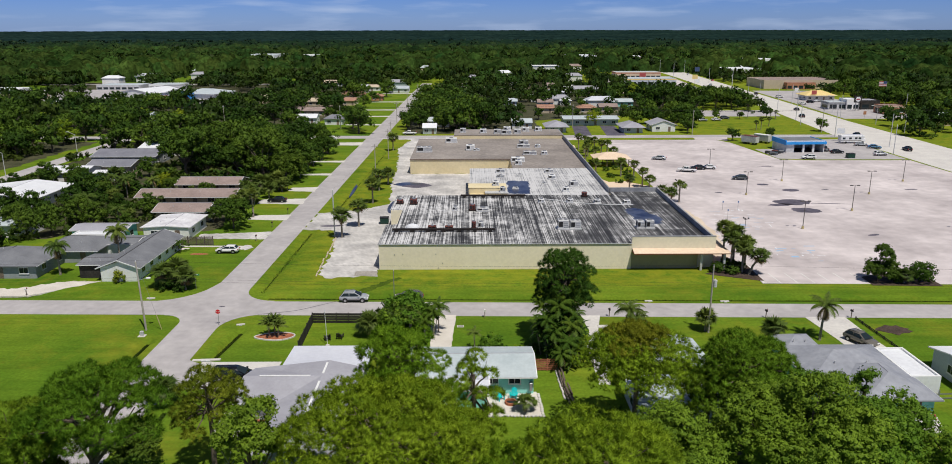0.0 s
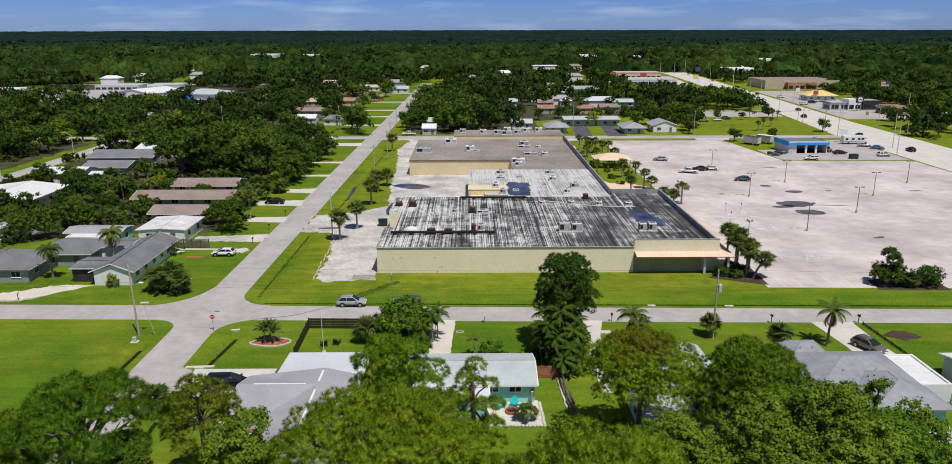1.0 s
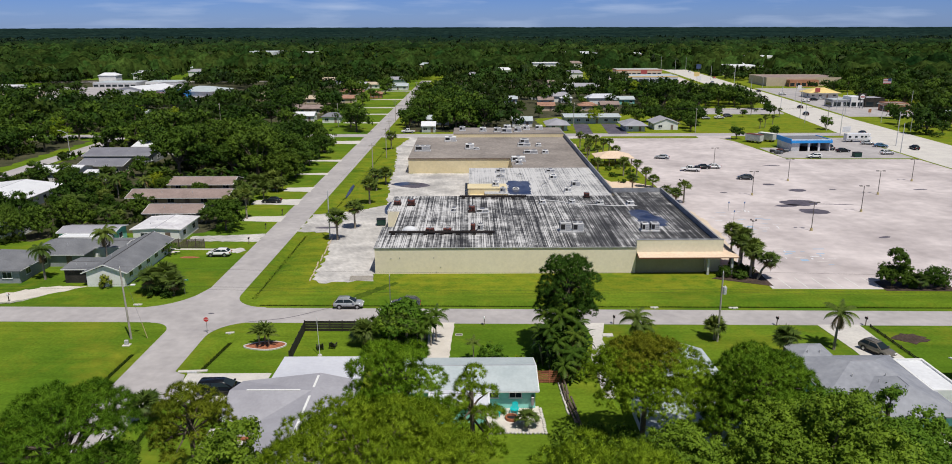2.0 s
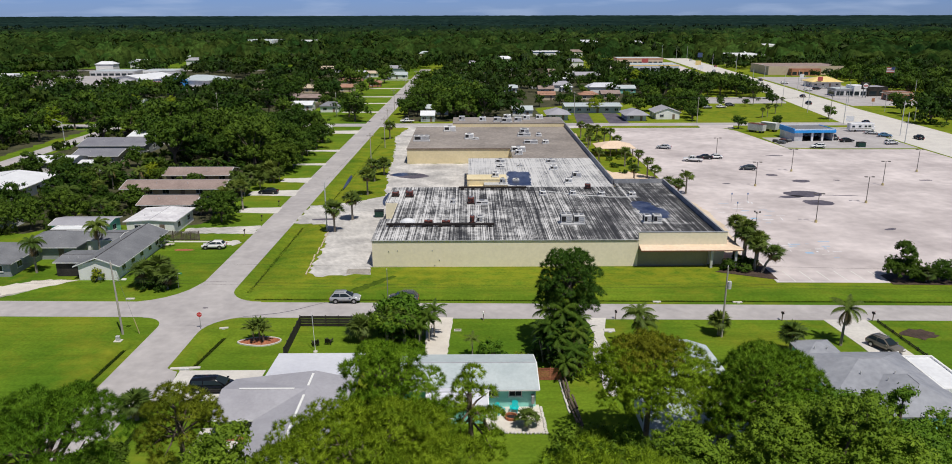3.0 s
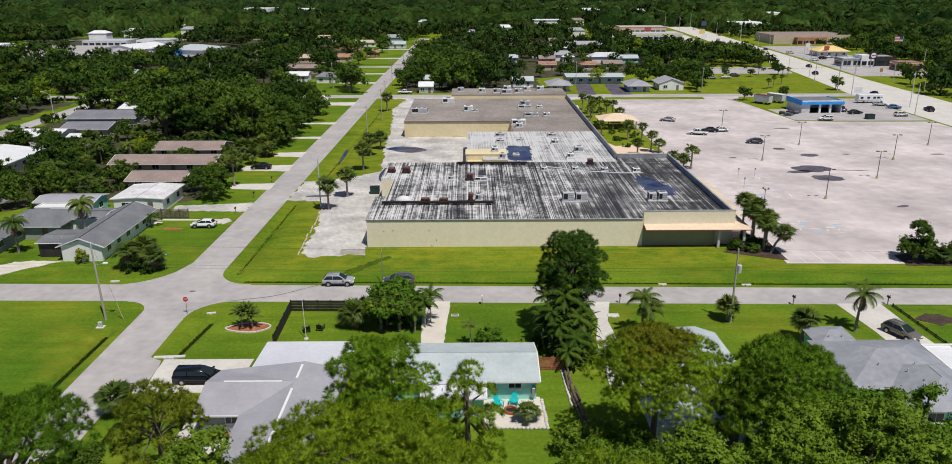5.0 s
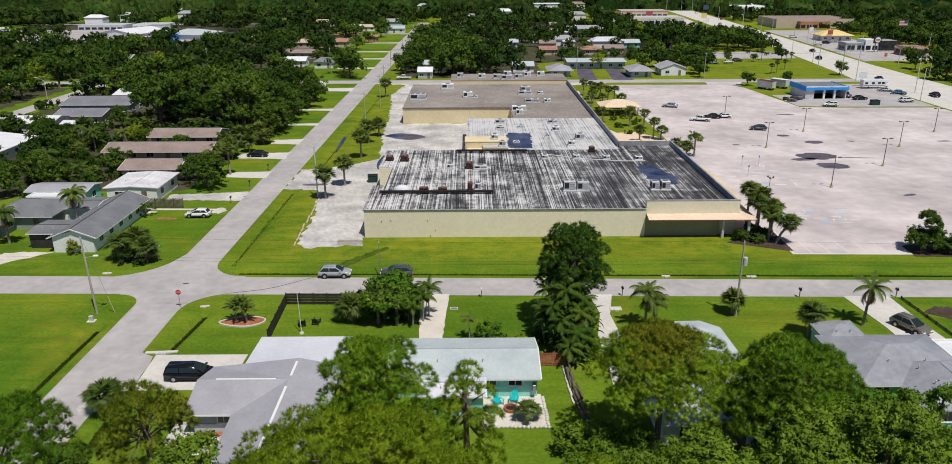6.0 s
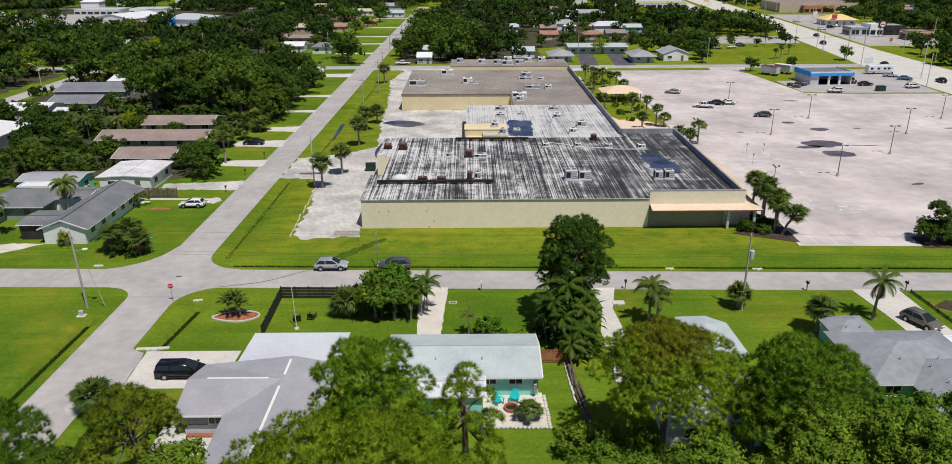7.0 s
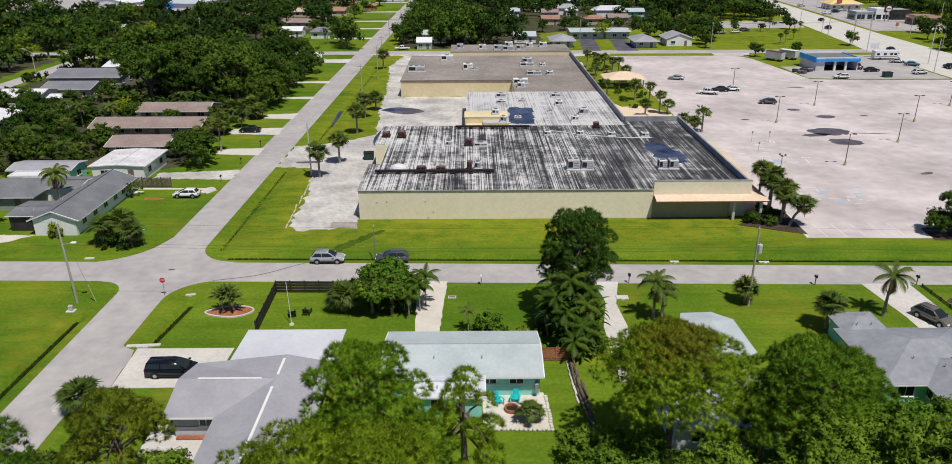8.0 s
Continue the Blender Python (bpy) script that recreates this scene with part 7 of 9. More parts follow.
# ================= vehicles =================
def vehicle(label, x, y, rz, kind="suv", paint="silver", scale=1.0, group="", name="car"):
    """A car built from a side profile: body, glasshouse, roof, lights, bumpers and wheels."""
    L, W, Hh, belt, prof, green = {
        "suv": (4.6, 1.86, 1.68, .99, [(-2.2, .40), (-2.29, .62), (-2.24, .90), (-2.08, 1.03), (0.95, 1.03), (1.62, .98), (2.02, .87), (2.24, .68), (2.3, .45)], [(-2.16, .98), (-1.58, 1.58), (0.02, 1.66), (1.28, .98)]),
        "hatch": (4.35, 1.78, 1.5, .95, [(-2.17, .35), (-2.15, .7), (-2.05, .95), (0.9, .95), (1.75, .82), (2.1, .65), (2.17, .35)], [(-2.0, .92), (-1.45, 1.45), (-0.1, 1.5), (1.3, .92)]),
        "sedan": (4.75, 1.82, 1.45, .93, [(-2.37, .35), (-2.35, .75), (-2.2, .95), (1.0, .93), (1.95, .82), (2.3, .62), (2.37, .35)], [(-1.75, .92), (-1.05, 1.42), (0.15, 1.45), (1.15, .9)]),
        "van": (5.1, 1.98, 1.70, 1.05, [(-2.55, .35), (-2.53, .8), (-2.48, 1.05), (1.3, 1.05), (2.0, .92), (2.44, .72), (2.55, .4)], [(-2.47, 1.02), (-2.25, 1.66), (0.35, 1.72), (1.85, 1.0)]),
        "pickup": (5.6, 1.95, 1.8, 1.08, [(-2.8, .5), (-2.8, 1.08), (-0.5, 1.08), (1.2, 1.08), (2.5, 1.02), (2.78, .85), (2.8, .5)], [(-0.65, 1.05), (-0.5, 1.74), (0.75, 1.78), (1.4, 1.05)]),
    }[kind]
    t = thing(name, label, "car", x, y, 0.045, rz, group=group)
    bm = bmesh.new()
    rings = []
    for yy, k in ((-W / 2, 0.9), (-W / 2 + 0.12, 1.0), (W / 2 - 0.12, 1.0), (W / 2, 0.9)):
        rings.append([bm.verts.new((px * (1 if k == 1 else 0.975), yy, 0.32 + (pz - 0.32) * k)) for px, pz in prof])
    n = len(prof)
    for r in range(3):
        for i in range(n):
            bm.faces.new((rings[r][i], rings[r][(i + 1) % n], rings[r + 1][(i + 1) % n], rings[r + 1][i]))
    bm.faces.new(rings[0]), bm.faces.new(rings[3][::-1])
    bmesh.ops.recalc_face_normals(bm, faces=bm.faces)
    bmesh.ops.bevel(bm, geom=bm.edges[:], offset=0.05, segments=2, affect="EDGES", clamp_overlap=True)
    for f in bm.faces:
        f.smooth = True
    body = part("body", bm, M[paint], t)
    # painted cabin with inset panes
    def side(px, pz, s, out=0.0):
        return Vector((px, s * (W / 2 - 0.06 - 0.42 * max(0, pz - belt) + out), pz))

    bm = bmesh.new()
    gl = [[bm.verts.new(side(px, pz, s)) for px, pz in green] for s in (-1, 1)]
    m = len(green)
    for i in range(m):
        bm.faces.new((gl[0][i], gl[0][(i + 1) % m], gl[1][(i + 1) % m], gl[1][i]))
    bm.faces.new(gl[0]), bm.faces.new(gl[1][::-1])
    bmesh.ops.recalc_face_normals(bm, faces=bm.faces)
    bmesh.ops.bevel(bm, geom=bm.edges[:], offset=0.07, segments=2, affect="EDGES", clamp_overlap=True)
    for fc in bm.faces:
        fc.smooth = True
    cabin = part("cabin", bm, M[paint], t)
    (rx0, rz0), (rx1, rz1) = green[1], green[2]
    hw = W / 2 - 0.05 - 0.42 * (rz0 - belt)

    def pane(name_, corners):
        b_ = bmesh.new()
        b_.faces.new([b_.verts.new(c) for c in corners])
        ex = bmesh.ops.extrude_face_region(b_, geom=b_.faces[:])
        nrm = (corners[1] - corners[0]).cross(corners[2] - corners[0]).normalized()
        for el in ex["geom"]:
            if isinstance(el, bmesh.types.BMVert):
                el.co += nrm * 0.02
        bmesh.ops.recalc_face_normals(b_, faces=b_.faces)
        part(name_, b_, M["glass"], cabin, "dark tinted glass")

    def at(a, b, u):
        return (a[0] + (b[0] - a[0]) * u, a[1] + (b[1] - a[1]) * u)

    lo_z, hi_z = belt + 0.06, min(rz0, rz1) - 0.09
    xr = lambda z: at(green[0], green[1], (z - green[0][1]) / (green[1][1] - green[0][1]))[0] + 0.16
    xf = lambda z: at(green[3], green[2], (z - green[3][1]) / (green[2][1] - green[3][1]))[0] - 0.14
    for s in (-1, 1):
        cut = (rx0 + rx1) / 2 + 0.12
        for a0, a1, b0, b1 in ((xr(lo_z), cut - 0.06, xr(hi_z), cut - 0.1), (cut + 0.04, xf(lo_z), cut, xf(hi_z))):
            c4 = [side(a0, lo_z, s, 0.012), side(a1, lo_z, s, 0.012), side(b1, hi_z, s, 0.012), side(b0, hi_z, s, 0.012)]
            pane("side_window", c4 if s < 0 else c4[::-1])
    for nm_, pa, pb in (("rear_window", green[0], green[1]), ("windscreen", green[3], green[2])):
        (x0_, z0_), (x1_, z1_) = at(pa, pb, 0.14), at(pa, pb, 0.88)
        d_ = 0.014 if nm_ == "windscreen" else -0.014
        c4 = [side(x0_ + d_, z0_, -1, -0.13), side(x0_ + d_, z0_, 1, -0.13), side(x1_ + d_, z1_, 1, -0.11), side(x1_ + d_, z1_, -1, -0.11)]
        pane(nm_, c4 if nm_ == "windscreen" else c4[::-1])
    for s in (-1, 1):
        part("mirror", box(green[3][0] - 0.55, green[3][0] - 0.3, s * (W / 2 + 0.1) - 0.1, s * (W / 2 + 0.1) + 0.1, belt, belt + 0.16, bevel=0.03), M[paint], t)
        part("headlight", box(prof[-2][0] - 0.32, prof[-2][0] + 0.02, s * (W / 2 - 0.32) - 0.2, s * (W / 2 - 0.32) + 0.2, prof[-2][1] - 0.12, prof[-2][1] + 0.06, bevel=0.03), M["white"], t)
        part("tail_light", box(prof[1][0] - 0.03, prof[1][0] + 0.12, s * (W / 2 - 0.25) - 0.12, s * (W / 2 - 0.25) + 0.12, prof[1][1] - 0.05, prof[1][1] + 0.2, bevel=0.02), M["carred"], t)
    wb = L * 0.29
    for px in (-wb, wb + 0.05):
        for s in (-1, 1):
            w_ = part("wheel", tube((px, s * (W / 2 - 0.2), 0.34), (px, s * (W / 2 + 0.015), 0.34), 0.34, 0.34, 16), M["tyre"], t)
            part("rim", tube((px, s * (W / 2 - 0.05), 0.34), (px, s * (W / 2 + 0.03), 0.34), 0.22, 0.2, 12), M["rim"], w_)
    for px in (-wb, wb + 0.05):
        for s in (-1, 1):
            part("wheel_arch", tube((px, s * (W / 2 - 0.3), 0.37), (px, s * (W / 2 + 0.006), 0.37), 0.43, 0.43, 18), M["tyre"], body)
    part("sill_cladding", box(-wb + 0.3, wb - 0.25, -W / 2 - 0.012, W / 2 + 0.012, 0.27, 0.43, bevel=0.02), M["tyre"], body)
    if kind == "suv":
        for s in (-1, 1):
            part("roof_rail", tube((rx0 + 0.1, s * (hw - 0.08), rz0 + 0.09), (rx1, s * (hw - 0.08), rz1 + 0.09), 0.025, 0.025, 5), M["metal"], t)
    if kind == "pickup":
        part("bed", box(-2.7, -0.7, -W / 2 + 0.15, W / 2 - 0.15, 1.06, 1.1), M["dark"], t)
    return t


vehicle("silver compact suv parked on the street edge", -12.7, 20.3, 0, "suv", "silver")
vehicle("dark grey suv parked on the street edge", -4.0, 20.3, 180, "suv", "cargrey")
vehicle("white hatchback parked on the lawn", -41.2, 47.2, 180, "hatch", "carwhite")
vehicle("plain white van parked on a concrete pad", -46.5, 188.4, 80, "van", "carwhite", name="van")
vehicle("black minivan parked on the concrete driveway", -23.5, -7.1, 0, "van", "carblack")
vehicle("tan-grey suv parked in the driveway", 59.3, 2.9, -66, "suv", "cartan", scale=0.78)
vehicle("dark blue sedan parked in a driveway", -42.4, 90.6, 180, "sedan", "carblack")
vehicle("dark grey sedan parked in the lot", 82.5, 117.0, 170, "hatch", "cargrey")
vehicle("white pickup truck parked in the lot", 70.8, 129.2, 165, "pickup", "carwhite", name="pickup_truck")
vehicle("dark blue sedan parked in the lot", 75.2, 132.9, 175, "sedan", "carblack")
vehicle("white sedan parked in the lot", 78.6, 133.6, 175, "sedan", "carwhite")
vehicle("silver blue sedan parked in the lot", 67.6, 150.5, 160, "sedan", "silver")
vehicle("white suv parked by the garage", 117.0, 150.9, 175, "suv", "carwhite")
vehicle("black sedan parked by the garage", 131.8, 162.4, 5, "sedan", "carblack")
vehicle("white suv parked near the highway", 144.2, 157.6, 8, "suv", "carwhite")
vehicle("pale blue car parked near the highway", 150.2, 172.8, -25, "sedan", "carblue")
vehicle("silver car parked near the highway", 148.4, 178.6, -15, "sedan", "silver")
vehicle("dark pickup parked by the garage", 130.0, 168.0, 80, "pickup", "cargrey", name="pickup_truck")
vehicle("white pickup truck parked on the back street", -18.8, 211.6, 180, "pickup", "carwhite", name="pickup_truck")
for i, (x, y, rz_, k, p_) in enumerate(((160, 205, 82, "sedan", "carblack"), (165.5, 269, 84, "suv", "carblack"), (176, 300, 84, "sedan", "carblack"), (172, 345, 264, "pickup", "cargrey"), (190, 395, 84, "sedan", "carblack"), (184, 470, 84, "suv", "silver"), (201, 520, 264, "sedan", "carred"), (204, 600, 264, "suv", "carwhite"), (192, 330, 0, "sedan", "carwhite"), (200, 338, 10, "suv", "carblack"), (207, 345, 0, "sedan", "silver"), (196, 372, 0, "suv", "carwhite"), (120, 256, 10, "sedan", "carwhite"), (126, 262, 10, "suv", "cargrey"), (113, 254, 10, "suv", "silver"), (159, 167.6, 84, "suv", "carblack"), (208, 250, 20, "suv", "cargrey"), (228, 232, 20, "sedan", "carwhite"), (150, 500, 0, "sedan", "carred"), (140, 512, 0, "suv", "carwhite"), (160, 520, 0, "sedan", "carblack"))):
    vehicle({"carblack": "black", "carwhite": "white", "cargrey": "dark grey", "silver": "silver", "carred": "red"}[p_] + " " + k + " by the highway", x, y, rz_, k, p_, group="cars by the highway")
# motor home
t = thing("motor_home", "long white motor home parked by the highway", "motor home", 148.0, 185.5, 0.04, 3)
part("body", box(-4.6, 3.4, -1.2, 1.2, 0.5, 3.1, bevel=0.15), M["carwhite"], t)
part("cab", box(3.4, 5.0, -1.1, 1.1, 0.5, 1.9, bevel=0.2), M["carwhite"], t)
part("overhang", box(3.38, 4.5, -1.15, 1.15, 2.0, 3.05, bevel=0.15), M["carwhite"], t)
for px in (-3.4, -1.0, 1.2, 2.6):
    part("window", box(px - 0.5, px + 0.5, -1.23, -1.19, 1.6, 2.3), M["glass"], t)
part("stripe", box(-4.4, 3.2, -1.22, -1.19, 1.0, 1.2), M["cartan"], t)
for px in (-2.6, 3.9):
    for s in (-1, 1):
        part("wheel", tube((px, s * 0.95, 0.4), (px, s * 1.22, 0.4), 0.42, 0.42, 14), M["tyre"], t)

# ================= woods behind =================
# keep-out boxes for scattered trees: x0, x1, y0, y1
CLEAR = [(20, 50, 224, 262), (18, 40, 300, 332), (-84, -44, 214, 264), (118, 146, 352, 378), (96, 192, 566, 645), (32, 99, 254, 288), (20, 99, 299, 320), (34, 82, 286, 300), (-60, -36, 232, 430), (-72, -50, 236, 250), (-95, -62, 264, 292), (-92, -55, 314, 334), (-74, -50, 340, 362), (-12.5, 52, 33, 186), (-31, 152, 26, 200), (-140, -124, -200, 720), (-64, -51, 53, 112), (-80, -50, 82.5, 96), (-77, -52, 98, 112), (-66, -50, 66, 80), (-121, -90, 138, 160), (-108, -86, 122, 138), (-120, -96, 76, 103),
         (-77, -50, 28, 68), (-84, -60, 28, 56), (-420, 150, 194, 213), (34, 94, 203, 240), (44, 74, 236, 256), (-215, -140, 322, 426), (-302, -196, 366, 468), (95, 165, 205, 284), (178, 230, 226, 322), (180, 230, 322, 422), (194, 260, 416, 492), (112, 182, 378, 574), (104, 216, 770, 882), 
         (60, 90, 560, 628), (296, 346, 690, 776), (216, 258, 520, 592), (-388, -326, 830, 932), (-282, -236, 800, 932), (-220, -188, 830, 932)]


def road_clear(x, y):
    if west_kerb(y) - 5 < x < east_kerb(y) + (14 if y > 205 else 5) and y < 500:
        return True
    lo_, hi_ = np.interp(y, (0, 200, 330, 560, 700), (148, 151, 166, 184, 192)), np.interp(y, (0, 252, 398, 560, 700), (176, 180, 193, 206, 214))
    if lo_ - 5 < x < hi_ + 5 and y < 640:
        return True
    return any(a < x < b and c < y < d for a, b, c, d in CLEAR)


# near oaks with fine sprays, far ones with coarser sprays
SHAPES = ((10.5, 6.0, 13, 0.75), (9.0, 5.2, 12, 0.8), (12.0, 6.6, 15, 0.8))
OAKS = [broadleaf("oak_tree", "dark green spreading oak among the houses", 200 + i, h, s, 135, 0.95, "oak", lb, x=(-62, -71, -68)[i], y=(124, 126, 146)[i], flat=f, group="trees among the houses", low=0.28, base=0.3, leaves=25, leaf_size=0.31) for i, (h, s, lb, f) in enumerate(SHAPES)]
FAROAKS = [broadleaf("oak_tree", "dark green spreading oak beyond the back street", 205 + i, h, s, 58, 1.45, "oak", lb, x=(-44.5, -3, -76)[i], y=(229, 266, 258)[i], flat=f, group="trees among the houses", low=0.3, base=0.3, leaves=12, leaf_size=0.62) for i, (h, s, lb, f) in enumerate(SHAPES)]
LIME = broadleaf("lime_tree", "yellow-green leafy tree beside the west street", 210, 9.5, 5.2, 110, 0.95, "lime", 10, x=-145.3, y=186, group="trees among the houses", low=0.3, leaves=24, leaf_size=0.36)
ROUND = broadleaf("round_tree", "round leafy green tree by the side street", 211, 6.4, 4.2, 190, 0.62, "roundleaf", 11, base=0.3, x=-45.6, y=65.4, group="trees among the houses", flat=1.0, low=0.3, leaves=26, leaf_size=0.24)
PALMS = [fan_palm("cabbage_palm", "cabbage palm among the houses", 220 + i, 4.5 + i, 2.0, -47.0 + 3 * i, 73.0 + 2 * i, 30, group="palms among the houses") for i in range(2)]
LOWPALMS = [fan_palm("cabbage_palm", "low bushy cabbage palm by the side street", 226 + i, 2.6 + 0.7 * i, 2.7, -48.6 + 3 * i, 91.0 + 14 * i, 52, group="palms among the houses") for i in range(2)]
PALMS.append(feather_palm("queen_palm", "queen palm among the houses", 223, 5.5, 2.8, -80, 72, 16, group="palms among the houses"))
rng = random.Random(77)
spots = []


def place(src, x, y, s=1.0):
    c = copy_thing(src, pose(x, y, 0, 0, 0, rng.uniform(0, 360)))
    c.scale = (s * rng.uniform(0.92, 1.08), s * rng.uniform(0.92, 1.08), s)
    spots.append((x, y))
    return c


# the grove on the west side of the side street
for x, y, k, s in ((-47, 119, 2, .95), (-46, 127, 0, 1.0), (-48, 136, 2, 1.0), (-47, 145, 0, 1.0), (-54, 121, 2, 1.1), (-55, 130, 0, 1.15), (-56, 139, 2, 1.1), (-58, 149, 1, 1.3), (-63, 133, 2, 1.15), (-66, 139, 0, 1.2), (-77, 124, 0, 1.15), (-78, 134, 2, 1.1), (-79, 144, 2, 1.05), (-62, 157, 2, 1.0), (-72, 156, 0, 1.1), (-52, 157, 0, 1.0), (-84, 152, 1, 1.2), (-84, 141, 1, 1.1), (-54, 166, 2, 0.9), (-66, 168, 0, 1.0), (-78, 168, 2, 1.0), (-49, 174, 0, .9),
                   (-86, 90, 0, .75), (-83, 78, 1, .9), (-80, 68, 2, .8), (-90, 62, 0, .9), (-93, 74, 1, .7), (-99, 74, 1, .7), (-68, 63.5, 1, .6), (-124, 78, 0, .9), (-90, 50, 2, .9), (-96, 44, 0, 1.0), (-104, 52, 2, 1.0), (-112, 48, 0, 1.0), (-120, 40, 1, 1.0), (-98, 34, 1, .8), (-86, 58, 0, .8), (-82, 60, 1, .8), (-76, 66, 1, .7), (-73, 75, 1, .6), (-69, 78, 1, .55),
                   (-84, 102, 1, .6), (-94, 108, 1, .55), (-101, 110, 0, .5), (-80, 114, 1, .55), (-49, 71.5, 1, .5), (-111, 112, 1, .7), (-104, 113, 1, .55), (-117, 107, 1, .7), (-88, 124, 1, .9), (-43.6, 122, 1, .8), (-43.2, 132, 0, .72), (-43.6, 141, 1, .85), (-43.0, 152, 0, .72), (-43.4, 164, 1, .8)):
    place(OAKS[k], x, y, s * (0.74, 1.22, 0.92, 1.08)[int(3 * x + y) % 4])
for x, y, k, s in ((-50.2, 88.6, 0, .85), (-47.4, 88.0, 1, .72), (-48.6, 91.0, 0, .95), (-52.0, 97.6, 1, .8), (-48.6, 104.0, 1, .78), (-45.6, 104.4, 0, .9), (-43.2, 104.6, 1, .6), (-47.2, 107.0, 0, 1.0), (-50.4, 103.0, 1, .8), (-51.8, 71.0, 0, .75), (-66, 97.5, 0, .5), (-76, 98, 2, .8), (-82, 96, 2, .9), (-79, 84, 0, .7), (-70, 65, 2, .8), (-88, 102, 2, .8), (-62, 114, 2, .7), (-71, 81, 0, .6), (-68, 83, 1, .5)):
    place((LOWPALMS if k < 2 and x > -54 else PALMS)[k], x, y, s)
for x, y, k, s in ((-86, 268, 2, 1.1), (-62, 266, 0, .6), (-90, 300, 1, 1.1), (-66, 316, 0, .8), (-49, 258, 1, .7), (-72, 232, 0, .8), (-64, 224, 1, .7), (-80, 238, 2, .9), (-19.5, 226, 1, .75), (-22, 236, 1, .8), (-16, 230, 0, .8), (-18, 245, 0, .9), (-17, 256, 2, .85), (-20, 268, 1, .9), (-18, 282, 0, .9), (-19, 296, 2, .9), (-18, 312, 0, .9), (-19, 330, 1, .9), (-20, 350, 2, .9), (-20, 370, 0, .9), (-14, 242, 2, 1.0), (-12, 256, 0, 1.1), (-55, 276, 1, .6), (-52, 318, 0, .7), (-50, 352, 1, .7), (-47, 384, 2, .9), (-60, 372, 0, 1.0), (-48, 410, 0, .9), (-62, 348, 2, 1.0), (-70, 304, 1, 1.0), (-82, 300, 0, 1.1),
                   (-5, 224, 0, 0.9), (-3, 233, 1, 1.1), (0, 221, 2, 1.1), (5, 218, 0, 1.0), (12, 221, 2, 1.1), (-6, 240, 0, 1.0), (4, 226, 0, 1.2), (3, 228, 2, 1.1), (10, 230, 0, 1.1), (-7, 250, 2, 1.0), (9, 246, 0, 1.2), (5, 240, 2, 1.2), (-8, 262, 0, 1.0), (-8, 276, 2, 1.1), (-9, 292, 0, 1.1), (0, 256, 2, 1.1), (-10, 308, 2, 1.0), (-11, 326, 0, 1.0), (-11, 348, 2, 1.0), 
                   (103, 292, 2, 1.2), (97, 298, 2, 1.2), (110.7, 317, 2, 1.3), (104, 306, 0, 1.2), (119, 312, 2, 1.2), (137, 310, 0, 1.15), (144, 306, 1, .9), (128, 303, 0, .8), (150, 298, 1, .7), (156, 292, 1, .5), (122, 300, 1, .7), (113, 303, 0, 1.0), (127, 322, 2, 1.0), (146, 320, 0, 1.0), (136, 332, 2, .9), (112, 334, 0, 1.1), (120, 346, 2, 1.0), (108, 352, 0, 1.1), (150, 338, 1, .9), (154, 356, 0, .9), (112, 282, 1, .6), (158, 318, 1, .8)):
    place(FAROAKS[k], x, y, s)
for x, y, s in ((38, 262, .5), (48, 268, .6), (56, 262, .45), (72, 266, .6), (84, 262, .55), (92, 268, .7), (54, 280, .5), (82, 282, .6), (92, 284, .7), (56, 306, .6), (80, 308, .6), (66, 312, .5), (24, 356, .8)):
    place(FAROAKS[int(x) % 3], x, y, s)
for x, y, k, s in ((-91.6, 103.8, 0, .9), (-92.0, 111.9, 1, 1.0), (-89.9, 91.7, 1, .9), (-84.4, 101.1, 0, .8), (-81.1, 87.1, 1, .8), (-79.2, 74.9, 0, .9), (-84.2, 76.9, 1, .9), (-70.3, 71.1, 0, .7), (-50.1, 103.0, 1, .9), (-44.2, 102.9, 0, .8), (-45.7, 95.5, 1, .8), (-83.3, 121.6, 1, .9), (-76.3, 113.0, 0, .8), (-66.0, 113.5, 1, .8)):
    place(LOWPALMS[k], x, y, s)
for x, y, k, s in ((-98.5, 108.5, 1, .6), (-87.5, 96.0, 1, .5), (-86.0, 84.0, 0, .5), (-77.0, 80.5, 1, .5), (-88.0, 70.0, 1, .6), (-93.0, 98.0, 0, .5), (-74.5, 72.5, 1, .45)):
    place(OAKS[k], x, y, s)
place(ROUND, -45.2, 115.0, 1.25), place(ROUND, -62.4, 98.0, .55), place(ROUND, -73.0, 103.0, .6), place(LIME, -76.5, 106.0, .5), place(LIME, -120, 232, .9), place(LIME, 60, 240, .7)
